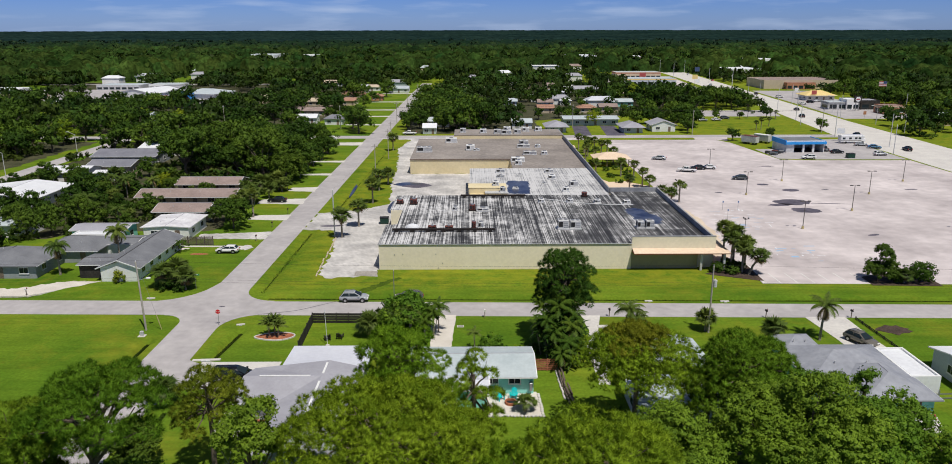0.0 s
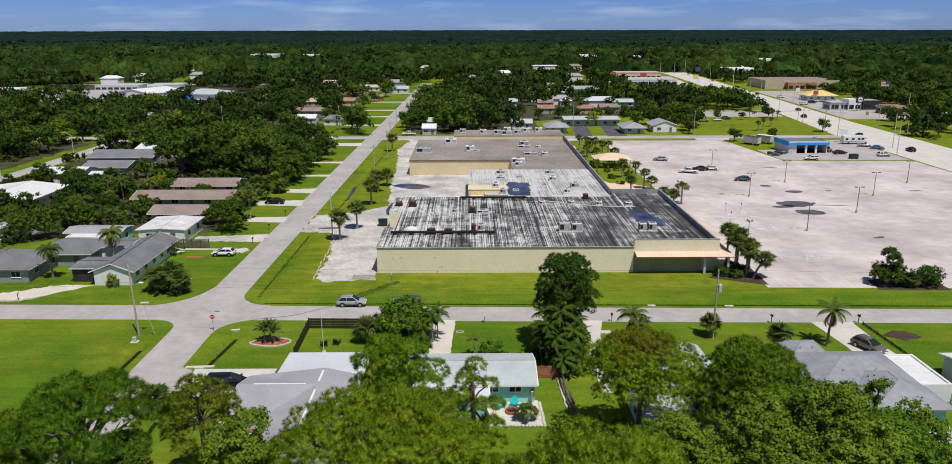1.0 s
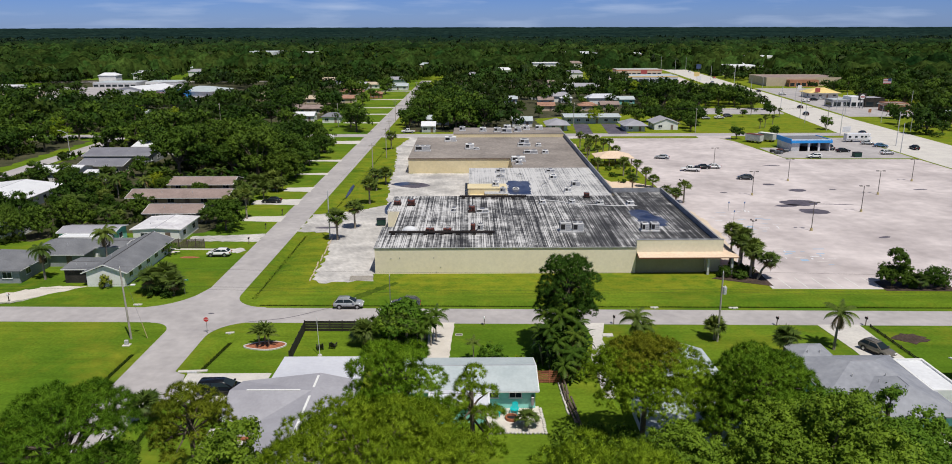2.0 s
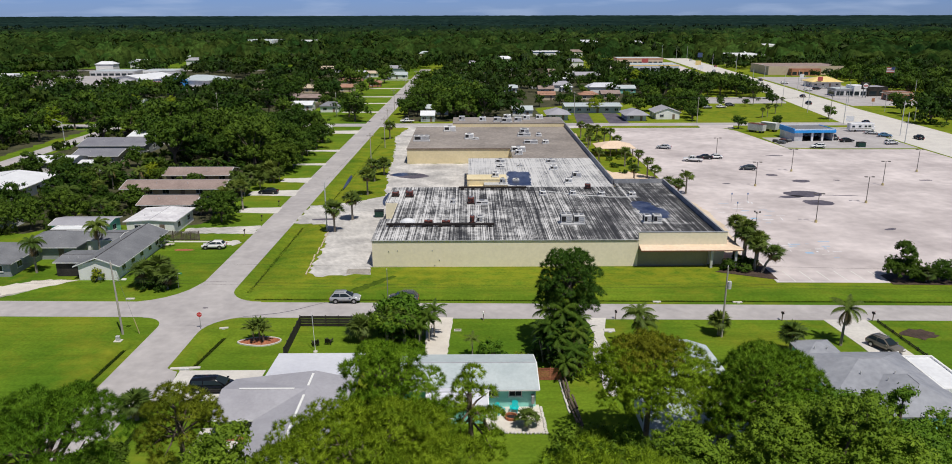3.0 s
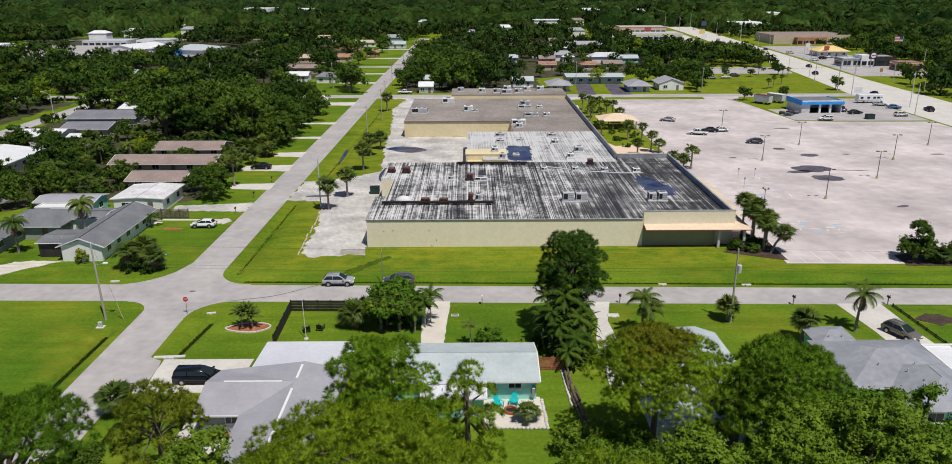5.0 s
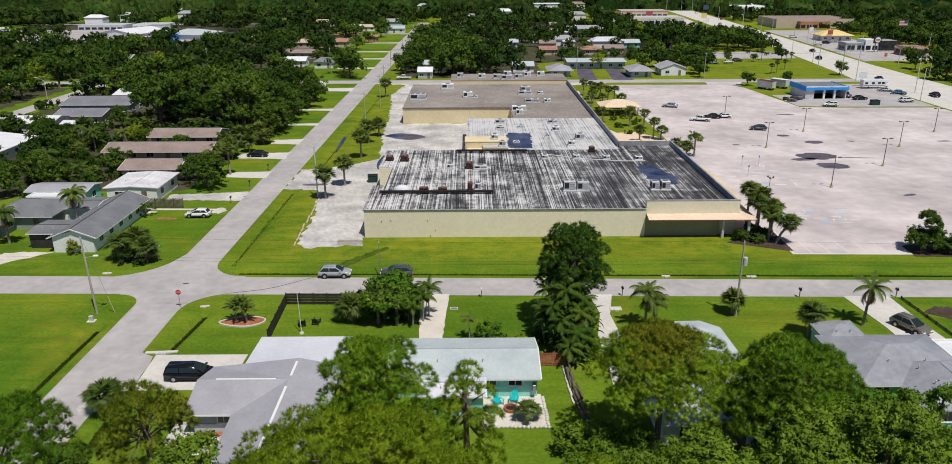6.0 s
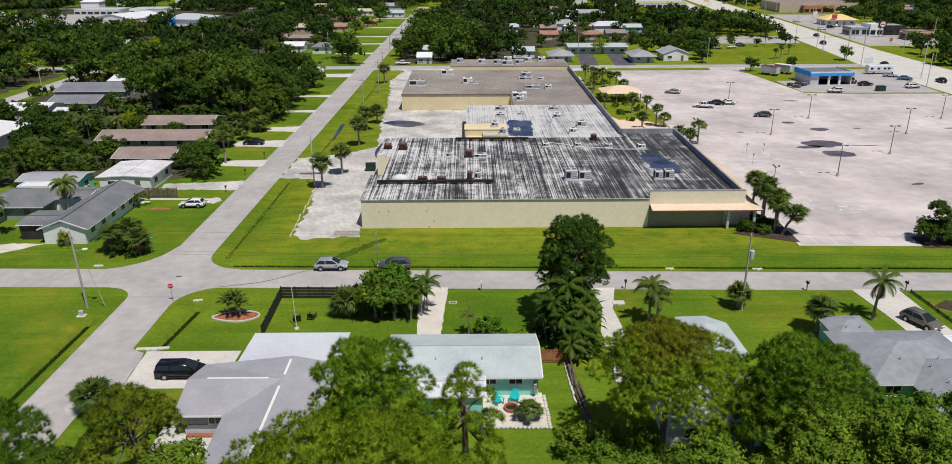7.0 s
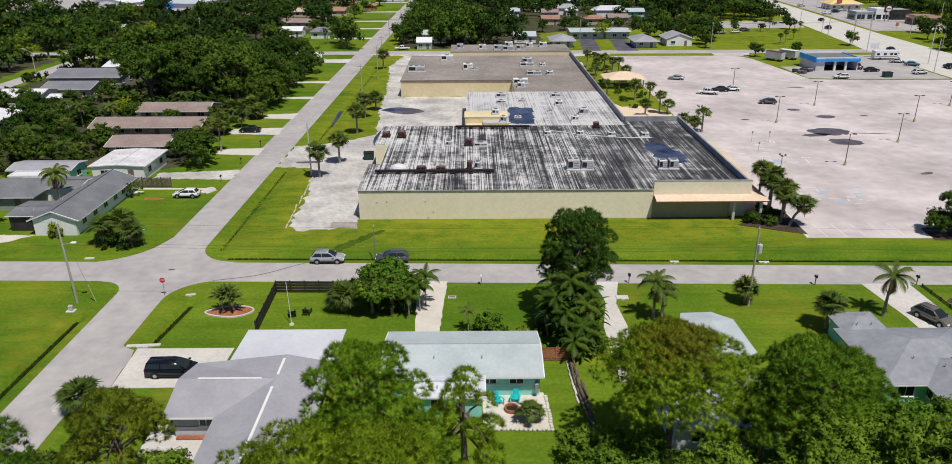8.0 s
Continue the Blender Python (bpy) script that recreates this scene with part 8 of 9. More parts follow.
# open neighbourhood, trees as separate things out to the middle distance
tries = 0
while len(spots) < 262 and tries < 9000:
    tries += 1
    y = 190 + 190 * rng.random() ** 1.1
    x = rng.uniform(-0.72 * y - 40, 0.72 * y + 40)
    if road_clear(x, y) or any((x - a) ** 2 + (y - b) ** 2 < 42 for a, b in spots):
        continue
    u = rng.random()
    place(rng.choice(FAROAKS) if u < 0.86 else LIME if u < 0.89 else PALMS[rng.randrange(3)], x, y, rng.uniform(0.6, 1.2))
for x, y in ((-178, 120), (-180, 142), (-184, 164), (-190, 186), (-160, 166), (-158, 178), (-176, 190), (-112, 186), (-106, 178), (-98, 190), (-90, 168), (-141, 120), (-158, 106), (-160, 92), (-140, 84), (-130 - 12, 60), (-146, 72), (-150, 90), (-143, 104), (-152, 120), (-146, 138), (-158, 150), (-165, 178), (-172, 160), (-168, 130), (-170, 100), (-88, 182), (-74, 186), (-60, 180), (-102, 168), (-150, 214), (-160, 216), (-118, 168), (-112, 176), (-122, 188), (-116, 182), (-146, 158), (-150, 168), (-152, 178), (-141, 170), (-142, 196), (-138, 216), (-120, 216), (-108, 217), (-132, 222)):
    place(FAROAKS[(int(-x) + int(y)) % 3], x, y, 0.95)
for _ in range(40):
    x, y = (rng.uniform(-205, -150), rng.uniform(88, 195)) if rng.random() < 0.75 else (rng.uniform(-108, -86), rng.uniform(166, 193))
    if any((x - a) ** 2 + (y - b) ** 2 < 30 for a, b in spots):
        continue
    place(FAROAKS[rng.choice((0, 1, 2))], x, y, rng.uniform(0.9, 1.25))
for x, y, k in ((126, 222, 0), (129, 224.5, 1), (136.4, 235, 0), (146, 258, 1), (150, 262, 0), (139, 268, 1)):
    place(PALMS[k], x, y, 0.75)
for x, y, s in ((106.2, 193.0, .55), (122.2, 196.5, .5), (151.8, 219, .62), (100, 256, 1.0), (98, 246, .9), (96, 236, .7), (148, 268, .6), (122, 262, .4), (133, 262, .4), (97, 222, .8), (101, 231, .9), (105, 241, .9), (95, 214, .6), (104, 251, 1.0), (8, 222, .7), (-6, 224, .8), (64, 258, .7), (52, 259, .6), (78, 238, .8), (86, 244, .8)):
    place(FAROAKS[1], x, y, s)
for i, (x, y, rx, ry, h, n_) in enumerate(((-82, 100.5, 4.5, 2.2, 3.6, 60), (-77.5, 113.5, 5.0, 2.0, 4.2, 60), (-66, 113.5, 4.5, 1.6, 4.4, 46), (-58, 114, 3.0, 1.4, 4.0, 30))):
    paddle_clump("banana_clump", "tall broad-leaved banana plants behind the brown roofs", 230 + i, rx, ry, h, n_, x, y, leaf_len=2.0, leaf_w=0.34)
# Dark olive brown ground sheets cover the lawn beneath the trees
for name_, pts in (("ground_dark", [(-50, 112), (-50, 190), (-122, 192), (-124, 60), (-80, 58), (-79, 112)]), ("ground_dark_west", [(-139, 62), (-136, 194), (-206, 196), (-200, 62)]), ("ground_dark_north", [(-64, 215), (-62, 500), (-330, 520), (-170, 215)]), ("ground_dark_north_east", [(-21, 215), (34, 213), (36, 258), (108, 288), (112, 372), (60, 520), (-20, 500)]), ("ground_dark_yards", [(-79, 64), (-49, 63.5), (-49, 112), (-79, 112)])):
    paving(name_, ragged(pts, 3.0, 1.2, 4), "under_trees", 0.014, "dark olive brown ground beneath the trees", "ground")


for x, y, s in ((190, 234, .8), (198, 227, .7), (205, 222, .9), (199, 254, .8), (242, 240, 1.0), (238, 228, 1.0), (203, 212, .8), (214, 208, 1.0), (228, 212, 1.0), (222, 222, .9), (246, 256, 1.1), (236, 262, 1.0), (250, 272, 1.0), (240, 285, 1.0), (192, 206, .5), (230, 300, .9), (244, 308, 1.0), (228, 322, .9), (236, 338, 1.0), (232, 352, 1.0), (246, 330, 1.1), (250, 348, 1.1), (240, 366, 1.0), (252, 372, 1.1), (232, 382, .9), (260, 356, 1.1), (262, 384, 1.1), (246, 394, 1.0), (268, 398, 1.1), (258, 410, 1.0), (226, 262, .8), (232, 274, 0.9), (222, 236, .8), (256, 292, 1.1), (262, 316, 1.1), (266, 338, 1.1), (216, 256, .7), (226, 248, .8), (258, 252, 1.0), (266, 270, 1.1), (272, 296, 1.1)):
    place(FAROAKS[int(x) % 3], x, y, s)
for i, (x, y) in enumerate(((184, 196), (184.4, 202), (185, 208), (186, 214), (188, 220), (191, 226))):
    shrub("hedge_bush", "dark clipped hedge bush beside the highway", 240 + i, 2.6, 2.2, 240, 0.4, "oak", x, y, group="hedge by the highway")


def undergrowth():
    """Low dark bushes that close the ground between the trees."""
    g = np.random.default_rng(44)
    zones = ((-124, -43, 58, 196, 520), (-205, -140, 40, 196, 330), (-124, -84, 30, 60, 110), (-60, 150, 207, 300, 260), (-220, -60, 207, 330, 260), (150, 260, 400, 470, 60))
    protos = []
    for i in range(5):
        cs = [(g.uniform(-0.5, 0.5), g.uniform(-0.5, 0.5), g.uniform(0.25, 0.55)) for _ in range(4)]
        rs = [(g.uniform(0.4, 0.6), g.uniform(0.4, 0.6), g.uniform(0.3, 0.42)) for _ in range(4)]
        protos.append(cards(g, cs, rs, 46, 0.2, up=-0.6))
    vs, fs, ns, total, n = [], [], [], 0, 0
    for x0, x1, y0, y1, count in zones:
        for _ in range(count):
            x, y = g.uniform(x0, x1), g.uniform(y0, y1)
            if road_clear(x, y) or (abs(x + 41) < 7 and y < 200):
                continue
            w, h = g.uniform(1.2, 3.2), g.uniform(1.0, 3.4)
            v, f, nn = protos[n % 5]
            vs.append(np.stack([x + w * v[:, 0], y + w * v[:, 1], h * v[:, 2]], 1)), fs.append(f + total)
            ns.append(nn)
            total += len(v)
            n += 1
    me = mesh_of("undergrowth", np.concatenate(vs).tolist(), np.concatenate(fs).tolist())
    soften(me, np.concatenate(ns))
    return tagged(link("undergrowth", me, M["far"]), "dark green bushes between the trees", "bushes", kind="stuff")


undergrowth()


def far_woods(name, label, y0, y1, count, tall, per, size, seed, mat, spread=0.78):
    """Thousands of small crowns, joined."""
    g = np.random.default_rng(seed)
    vs, fs, ns, total = [], [], [], 0
    n = 0
    protos = []
    for i in range(6):
        cs = [(g.uniform(-0.4, 0.4), g.uniform(-0.4, 0.4), g.uniform(0.45, 0.72)) for _ in range(5)]
        rs = [(g.uniform(0.28, 0.45),) * 2 + (g.uniform(0.22, 0.3),) for _ in range(5)]
        protos.append(cards(g, cs, rs, per, size, up=-0.5))
    while n < count:
        y = y0 + (y1 - y0) * g.random() ** 0.9
        x = g.uniform(-spread * y - 60, spread * y + 60)
        if road_clear(x, y):
            continue
        h = tall * g.uniform(0.45, 1.3)
        w = h * g.uniform(0.75, 1.1)
        v, f, nn = protos[n % 6]
        a = g.uniform(0, 6.28)
        c, s = math.cos(a), math.sin(a)
        q = np.stack([x + w * (v[:, 0] * c - v[:, 1] * s), y + w * (v[:, 0] * s + v[:, 1] * c), h * (v[:, 2] - 0.02)], 1)
        vs.append(q), fs.append(f + total)
        ns.append(np.stack([nn[:, 0] * c - nn[:, 1] * s, nn[:, 0] * s + nn[:, 1] * c, nn[:, 2]], 1))
        total += len(q)
        n += 1
    me = mesh_of(name, np.concatenate(vs).tolist(), np.concatenate(fs).tolist())
    soften(me, np.concatenate(ns))
    return tagged(link(name, me, M[mat]), label, "woods", kind="stuff")



def woods_sheet():
    """The closed canopy of the far woods, out to the skyline."""
    g = np.random.default_rng(9)
    rr = np.concatenate([np.arange(1700, 2600, 14), np.arange(2600, 4960, 30)])
    aa = np.radians(np.arange(-50, 50.01, 0.34))
    r, a = np.meshgrid(rr, aa, indexing="ij")
    z = 7.0 + g.uniform(0, 4.5, r.shape) + 15.0 * np.clip((r - 2400) / 2500, 0, 1) ** 1.3
    z[0] = -1
    verts = np.stack([r * np.sin(a), r * np.cos(a) - 60, z], -1).reshape(-1, 3)
    nr, na = r.shape
    i = (np.arange(nr - 1)[:, None] * na + np.arange(na - 1)[None]).reshape(-1)
    faces = np.stack([i, i + 1, i + na + 1, i + na], -1)
    me = mesh_of("far_woods", verts.tolist(), faces.tolist())
    tagged(link("far_woods", me, M["farwoods"]), "skyline woods with cloud shade painted into their dark blue-green", "woods", kind="stuff")


woods_sheet()
# blocks of houses beyond the back street
rng = random.Random(57)
k = 0
homes = []
while k < 16:
    y = rng.uniform(300, 480)
    x = rng.uniform(-0.66 * y - 20, 0.60 * y + 20)
    if road_clear(x, y) or any(abs(x - a) < 17 and abs(y - b) < 14 for a, b in homes):
        continue
    homes.append((x, y))
    CLEAR.append((x - 10, x + 10, y - 17, y + 7))
    w, d = rng.uniform(12, 18), rng.uniform(9, 12)
    rf_, word = rng.choice((("palemetal", "pale"), ("bluewhiteroof", "pale grey"), ("greyroof", "grey"), ("slate", "slate grey"), ("greyroof", "grey"), ("brownroof", "brown"), ("orangeroof", "terracotta"), ("tanwall", "tan")))
    house("low house with a " + word + " roof in a leafy street", x - w / 2, x + w / 2, y - d / 2, y + d / 2, 3.4, 1.7, "x", rng.choice(["white", "tanwall", "white", "bluewhiteroof"]), rf_, hip=rng.choice((0.0, 3.0)), over=0.6, wins=y < 300, detail=False, group="houses beyond the back street")
    k += 1
# scattered pale roofs in the far woods
rng = random.Random(31)
k = 0
while k < 80:
    y = 500 + 700 * rng.random() ** 1.2
    x = rng.uniform(-0.7 * y, 0.72 * y)
    if road_clear(x, y):
        continue
    w, d = rng.uniform(9, 22), rng.uniform(8, 13)
    CLEAR.append((x - w / 2 - 2, x + w / 2 + 2, y - d / 2 - (30 if y < 520 else 75), y + d / 2 + 2))
    house("small pale-roofed house among distant trees", x - w / 2, x + w / 2, y - d / 2, y + d / 2, 4.6, 1.8, "x", rng.choice(["white", "tanwall", "white"]), rng.choice(["whiteroof", "bluewhiteroof", "palemetal", "greyroof", "brownroof"]), hip=3.0, over=0.5, wins=False, detail=False, group="distant houses")
    k += 1



def canopy_sheet():
    """Closed canopy of rounded crowns, with clearings for roads and buildings."""
    g = np.random.default_rng(19)
    rr = [650.0]
    while rr[-1] < 1760:
        rr.append(rr[-1] + 2.6 * (rr[-1] / 480) ** 0.9)
    aa = np.radians(np.arange(-46, 46.01, 0.27))
    r, a = np.meshgrid(np.array(rr), aa, indexing="ij")
    x, y = r * np.sin(a), r * np.cos(a) - 70
    # nearest tree centre on a jittered grid
    cell = 13.0
    jx, jy, jh = (g.uniform(0.1, 0.9, (600, 600)), g.uniform(0.1, 0.9, (600, 600)), g.uniform(0.35, 1.3, (600, 600)))
    ix, iy = np.floor(x / cell).astype(int), np.floor(y / cell).astype(int)
    z = np.zeros_like(x)
    for dx in (-1, 0, 1):
        for dy in (-1, 0, 1):
            kx, ky = (ix + dx) % 600, (iy + dy) % 600
            ox, oy = (ix + dx + jx[kx, ky]) * cell - x, (iy + dy + jy[kx, ky]) * cell - y
            z = np.maximum(z, 11.0 * jh[kx, ky] * np.sqrt(np.clip(1 - (ox * ox + oy * oy) / (cell * 0.78) ** 2, 0, 1)))
    big = 34.0
    bx, by = np.floor(x / big).astype(int), np.floor(y / big).astype(int)
    swell = np.zeros_like(x)
    for dx in (-1, 0, 1):
        for dy in (-1, 0, 1):
            kx, ky = (bx + dx) % 600, (by + dy) % 600
            ox, oy = (bx + dx + jy[kx, ky]) * big - x, (by + dy + jx[kx, ky]) * big - y
            swell = np.maximum(swell, 5.5 * (jh[kx, ky] - 0.5) * np.sqrt(np.clip(1 - (ox * ox + oy * oy) / (big * 0.7) ** 2, 0, 1)))
    z = z + swell * 1.3 + g.normal(0, 0.8, z.shape)
    bare = np.vectorize(road_clear)(x, y)
    z[bare] = -1.5
    z[0] = -1.5
    nr, na = r.shape
    i = (np.arange(nr - 1)[:, None] * na + np.arange(na - 1)[None]).reshape(-1)
    me = mesh_of("woodland", np.stack([x, y, z], -1).reshape(-1, 3).tolist(), np.stack([i, i + 1, i + na + 1, i + na], -1).tolist())
    me.shade_smooth()
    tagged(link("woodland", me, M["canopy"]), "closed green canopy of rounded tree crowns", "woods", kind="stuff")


canopy_sheet()
far_woods("neighbourhood_trees", "leafy green trees among distant houses", 215, 530, 1150, 9.0, 110, 0.11, 1, "far")
far_woods("distant_trees", "dense green tree canopy in the distance", 465, 800, 3000, 9.5, 48, 0.155, 2, "far")
far_woods("far_trees", "dense green tree canopy far away", 640, 1150, 3000, 13, 40, 0.2, 3, "far")
far_woods("farthest_trees", "far tree canopy with cloud shade painted into its green", 1100, 1800, 2600, 13, 34, 0.22, 4, "far2")



# ================= poles, lamps and wires =================
def utility_pole(x, y, h, label, transformer=False, arm=True, rz=0.0, mat="wood", lean=0.0):
    t = thing("utility_pole", label, "utility pole", x, y, 0, rz)
    part("pole", tube((0, 0, -0.2), (lean, 0, h), 0.15 if h > 5 else 0.07, 0.10 if h > 5 else 0.05, 9), M[mat], t)
    if arm:
        part("crossarm", box(-1.0, 1.0, -0.06, 0.06, h - 0.7, h - 0.56), M["wood"], t)
        for u in (-0.9, 0.0, 0.9):
            part("insulator", tube((u, 0, h - 0.56), (u, 0, h - 0.34), 0.05, 0.03, 6), M["white"], t)
    else:
        part("insulator", tube((lean, 0, h), (lean, 0, h + 0.25), 0.05, 0.03, 6), M["white"], t)
    if transformer:
        can_ = part("transformer", tube((0.36, -0.05, h - 3.0), (0.36, -0.05, h - 2.0), 0.27, 0.27, 12), M["galv"], t, "grey transformer can")
        part("bushing", tube((0.36, -0.05, h - 2.0), (0.36, -0.05, h - 1.75), 0.05, 0.03, 6), M["white"], can_)
        part("bracket", box(0, 0.2, -0.05, 0.0, h - 2.5, h - 2.4), M["metal"], t)
    return t


cp_ = utility_pole(-40.9, 8.7, 10.3, "tall weathered wooden utility pole with a lamp arm on the grass", arm=False, lean=-0.3)
la_ = part("lamp_arm", tube((-0.2, 0, 7.6), (1.3, -0.5, 8.1), 0.04, 0.035, 6), M["galv"], cp_)
part("lamp_head", box(1.15, 1.75, -0.75, -0.35, 8.02, 8.2, bevel=0.05), M["white"], la_)
utility_pole(39.6, 6.95, 9.9, "wooden utility pole with a grey transformer on the lawn", True, arm=False)
utility_pole(-22.45, 58.4, 9.9, "grey concrete utility pole at the alley mouth", mat="galv", arm=False)
for x, y, h in ((-21.7, 122.1, 9.7), (-21.3, 153.7, 9.8), (-24.9, 197.9, 7.0), (-27.6, 250, 9.5), (-26.8, 300, 9.5), (-25.5, 360, 9.5)):
    utility_pole(x, y, h, "wooden utility pole along the side street")
for x, y in ((5.7, 230.5), (95.4, 209.3), (50, 232), (-50, 231), (-100, 232), (150, 214)):
    utility_pole(x, y, 10.0, "wooden utility pole with crossarm by the back street", rz=90)
utility_pole(-6.5, 21.6, 4.6, "thin grey service pole on the verge", arm=False, mat="metal")
for x, y, h in ((149.8, 202, 12), (157, 175.5, 12), (180.7, 262, 11), (152, 239, 11), (158, 258, 11), (166, 300, 11), (172, 360, 11), (186, 430, 11), (192, 500, 11), (186, 330, 11), (200, 470, 11), (206, 620, 12), (216, 720, 12), (180, 560, 12), (188, 640, 12), (222.8, 282, 10), (150, 160, 10)):
    utility_pole(x, y, h, "grey roadside pole along the highway", mat="galv", arm=False)


def wire(points, r=0.009, sag=0.5):
    t = thing("power_line", "thin dark overhead power line between poles", "power line")
    for p, q in zip(points, points[1:]):
        p, q = Vector(p), Vector(q)
        bm = bmesh.new()
        n = 14
        side = Vector((0, 0, 1)).cross(q - p).normalized() * r
        rings = []
        for i in range(n + 1):
            u = i / n
            c = p.lerp(q, u) - Vector((0, 0, sag * 4 * u * (1 - u)))
            rings.append([bm.verts.new(c + side), bm.verts.new(c + Vector((0, 0, r))), bm.verts.new(c - side), bm.verts.new(c - Vector((0, 0, r)))])
        for a, b in zip(rings, rings[1:]):
            for k in range(4):
                bm.faces.new((a[k], a[(k + 1) % 4], b[(k + 1) % 4], b[k]))
        part("strand", bm, M["black"], t)


wire([(-118, 11.5, 9.2), (-40.9, 8.7, 10.5), (39.6, 6.95, 10.1), (130, 5, 9.8)])
wire([(-118, 11.5, 7.2), (-40.9, 8.7, 8.0), (39.6, 6.95, 7.6), (130, 5, 7.4)])
wire([(-118, 11.5, 6.9), (-40.9, 8.7, 7.6), (39.6, 6.95, 7.2), (130, 5, 7.0)])
for dz in (0.0, -1.4):
    wire([(-22.45, 58.4, 10.0 + dz), (-21.7, 122.1, 9.6 + dz), (-21.3, 153.7, 9.7 + dz), (-24.9, 197.9, 8.6 + dz), (-27.6, 250, 9.4 + dz), (-26.8, 300, 9.4 + dz)])
for dy in (-0.9, 0.0, 0.9):
    wire([(-150, 232 + dy, 9.8), (-100, 232 + dy, 9.8), (-50, 231 + dy, 9.8), (5.7, 230.5 + dy, 9.8), (50, 232 + dy, 9.8), (95.4, 209.3 + dy, 9.8), (150, 214 + dy, 9.8), (230, 216 + dy, 9.8)], 0.014, 0.8)
# guy of the corner pole with its yellow guard
t = thing("guy_wire", "steel guy wire with a yellow guard at its foot", "guy wire", -38.8, 9.0, 0)
part("strand", tube((0, 0, 0), (-2.1, -0.3, 9.6), 0.015, 0.015, 4), M["metal"], t)
part("guard", tube((0, 0, 0), (-0.5, -0.07, 2.3), 0.06, 0.06, 7), M["yellow"], t)
t = thing("utility_box", "pale utility cabinet on a concrete pad at the pole foot", "utility box", -40.6, 6.6, 0)
part("pad", box(-0.5, 0.5, -0.4, 0.4, -0.05, 0.1, bevel=0.02), M["concrete"], t)
part("cabinet", box(-0.25, 0.25, -0.2, 0.2, 0.1, 0.75, bevel=0.05), M["galv"], t)


def lot_lamp(x, y, h, double=True, rz=0.0):
    t = thing("lot_lamp", "bronze parking lot lamp post with flat heads" if double else "bronze parking lot lamp post with one head", "street lamp", x, y, 0.045, rz, group="lamps in the parking lot")
    part("base", tube((0, 0, 0), (0, 0, 0.55), 0.28, 0.26, 10), M["yellow" if double else "concrete"], t, "worn yellow concrete base")
    part("post", tube((0, 0, 0.5), (0, 0, h), 0.09, 0.07, 8), M["lamp"], t)
    for s in (-1, 1) if double else (1,):
        part("arm", tube((0, 0, h - 0.08), (s * 0.5, 0, h - 0.02), 0.035, 0.03, 6), M["lamp"], t)
        part("head", box(s * 0.8 - 0.34, s * 0.8 + 0.34, -0.2, 0.2, h - 0.12, h + 0.08, bevel=0.04), M["lamp"], t)
    return t


for x, y in ((77.3, 63.2), (95.9, 79.3), (77.1, 96.8), (109.2, 97.2), (93.5, 114.6), (79.0, 133.8), (127.2, 113.6), (112, 62)):
    lot_lamp(x, y, 6.1)
def lamp_cluster(x, y):
    t = thing("lamp_cluster", "lamp post with three globe heads by the store palms", "street lamp", x, y, 0.045, group="globe lamps by the store")
    part("post", tube((0, 0, 0), (0, 0, 4.2), 0.07, 0.05, 8), M["lamp"], t)
    for a in (0, 120, 240):
        c, s = 0.55 * math.cos(radians(a)), 0.55 * math.sin(radians(a))
        part("arm", tube((0, 0, 3.8), (c, s, 4.1), 0.03, 0.03, 5), M["lamp"], t)
        part("head", tube((c, s, 4.05), (c, s, 4.35), 0.2, 0.12, 9), M["lamp"], t)


lamp_cluster(62.1, 56.0), lamp_cluster(58.7, 96.0)


def sign_post(x, y, h, w, hh, mat, label, rz=0.0, z0=None):
    t = thing("sign", label, "sign", x, y, 0, rz)
    part("post", tube((0, 0, -0.1), (0, 0, h), 0.035, 0.035, 6), M["metal"], t)
    part("panel", box(-w / 2, w / 2, -0.06, -0.036, h - hh, h, bevel=0.008), M[mat], t)
    return t


for x, y in ((65.6, 80.4), (69.2, 80.3), (64.0, 72.0)):
    sign_post(x, y, 2.3, 0.3, 0.42, "signblue", "small blue parking sign on a thin post")
# stop sign
t = thing("stop_sign", "red octagonal stop sign on a metal post", "stop sign", -31.0, 10.4, 0, 8)
part("post", tube((0, 0.05, -0.1), (0, 0.05, 2.5), 0.035, 0.035, 6), M["metal"], t)
octo = [(0.38 * math.cos(radians(22.5 + 45 * i)), 0.38 * math.sin(radians(22.5 + 45 * i))) for i in range(8)]


def plate(outline, y0, y1, z):
    bm = bmesh.new()
    a = [bm.verts.new((px, y0, z + pz)) for px, pz in outline]
    b = [bm.verts.new((px, y1, z + pz)) for px, pz in outline]
    bm.faces.new(a), bm.faces.new(b[::-1])
    for i in range(len(a)):
        bm.faces.new((a[i], b[i], b[(i + 1) % len(a)], a[(i + 1) % len(a)]))
    bmesh.ops.recalc_face_normals(bm, faces=bm.faces)
    return bm


rim_ = part("border", plate(octo, -0.005, 0.012, 2.15), M["white"], t, "white border")
part("face", plate([(px * 0.93, pz * 0.93) for px, pz in octo], -0.012, -0.004, 2.15), M["stopred"], rim_)
cu = bpy.data.curves.new("word", "FONT")
cu.body, cu.size, cu.align_x, cu.align_y = "STOP", 0.26, "CENTER", "CENTER"
tmp = new("word", cu)
me = bpy.data.meshes.new_from_object(tmp)
bpy.data.objects.remove(tmp)
wd = link("word", me, M["white"], t)
wd.matrix_basis = pose(0, -0.014, 2.15, 90, 0, 0)
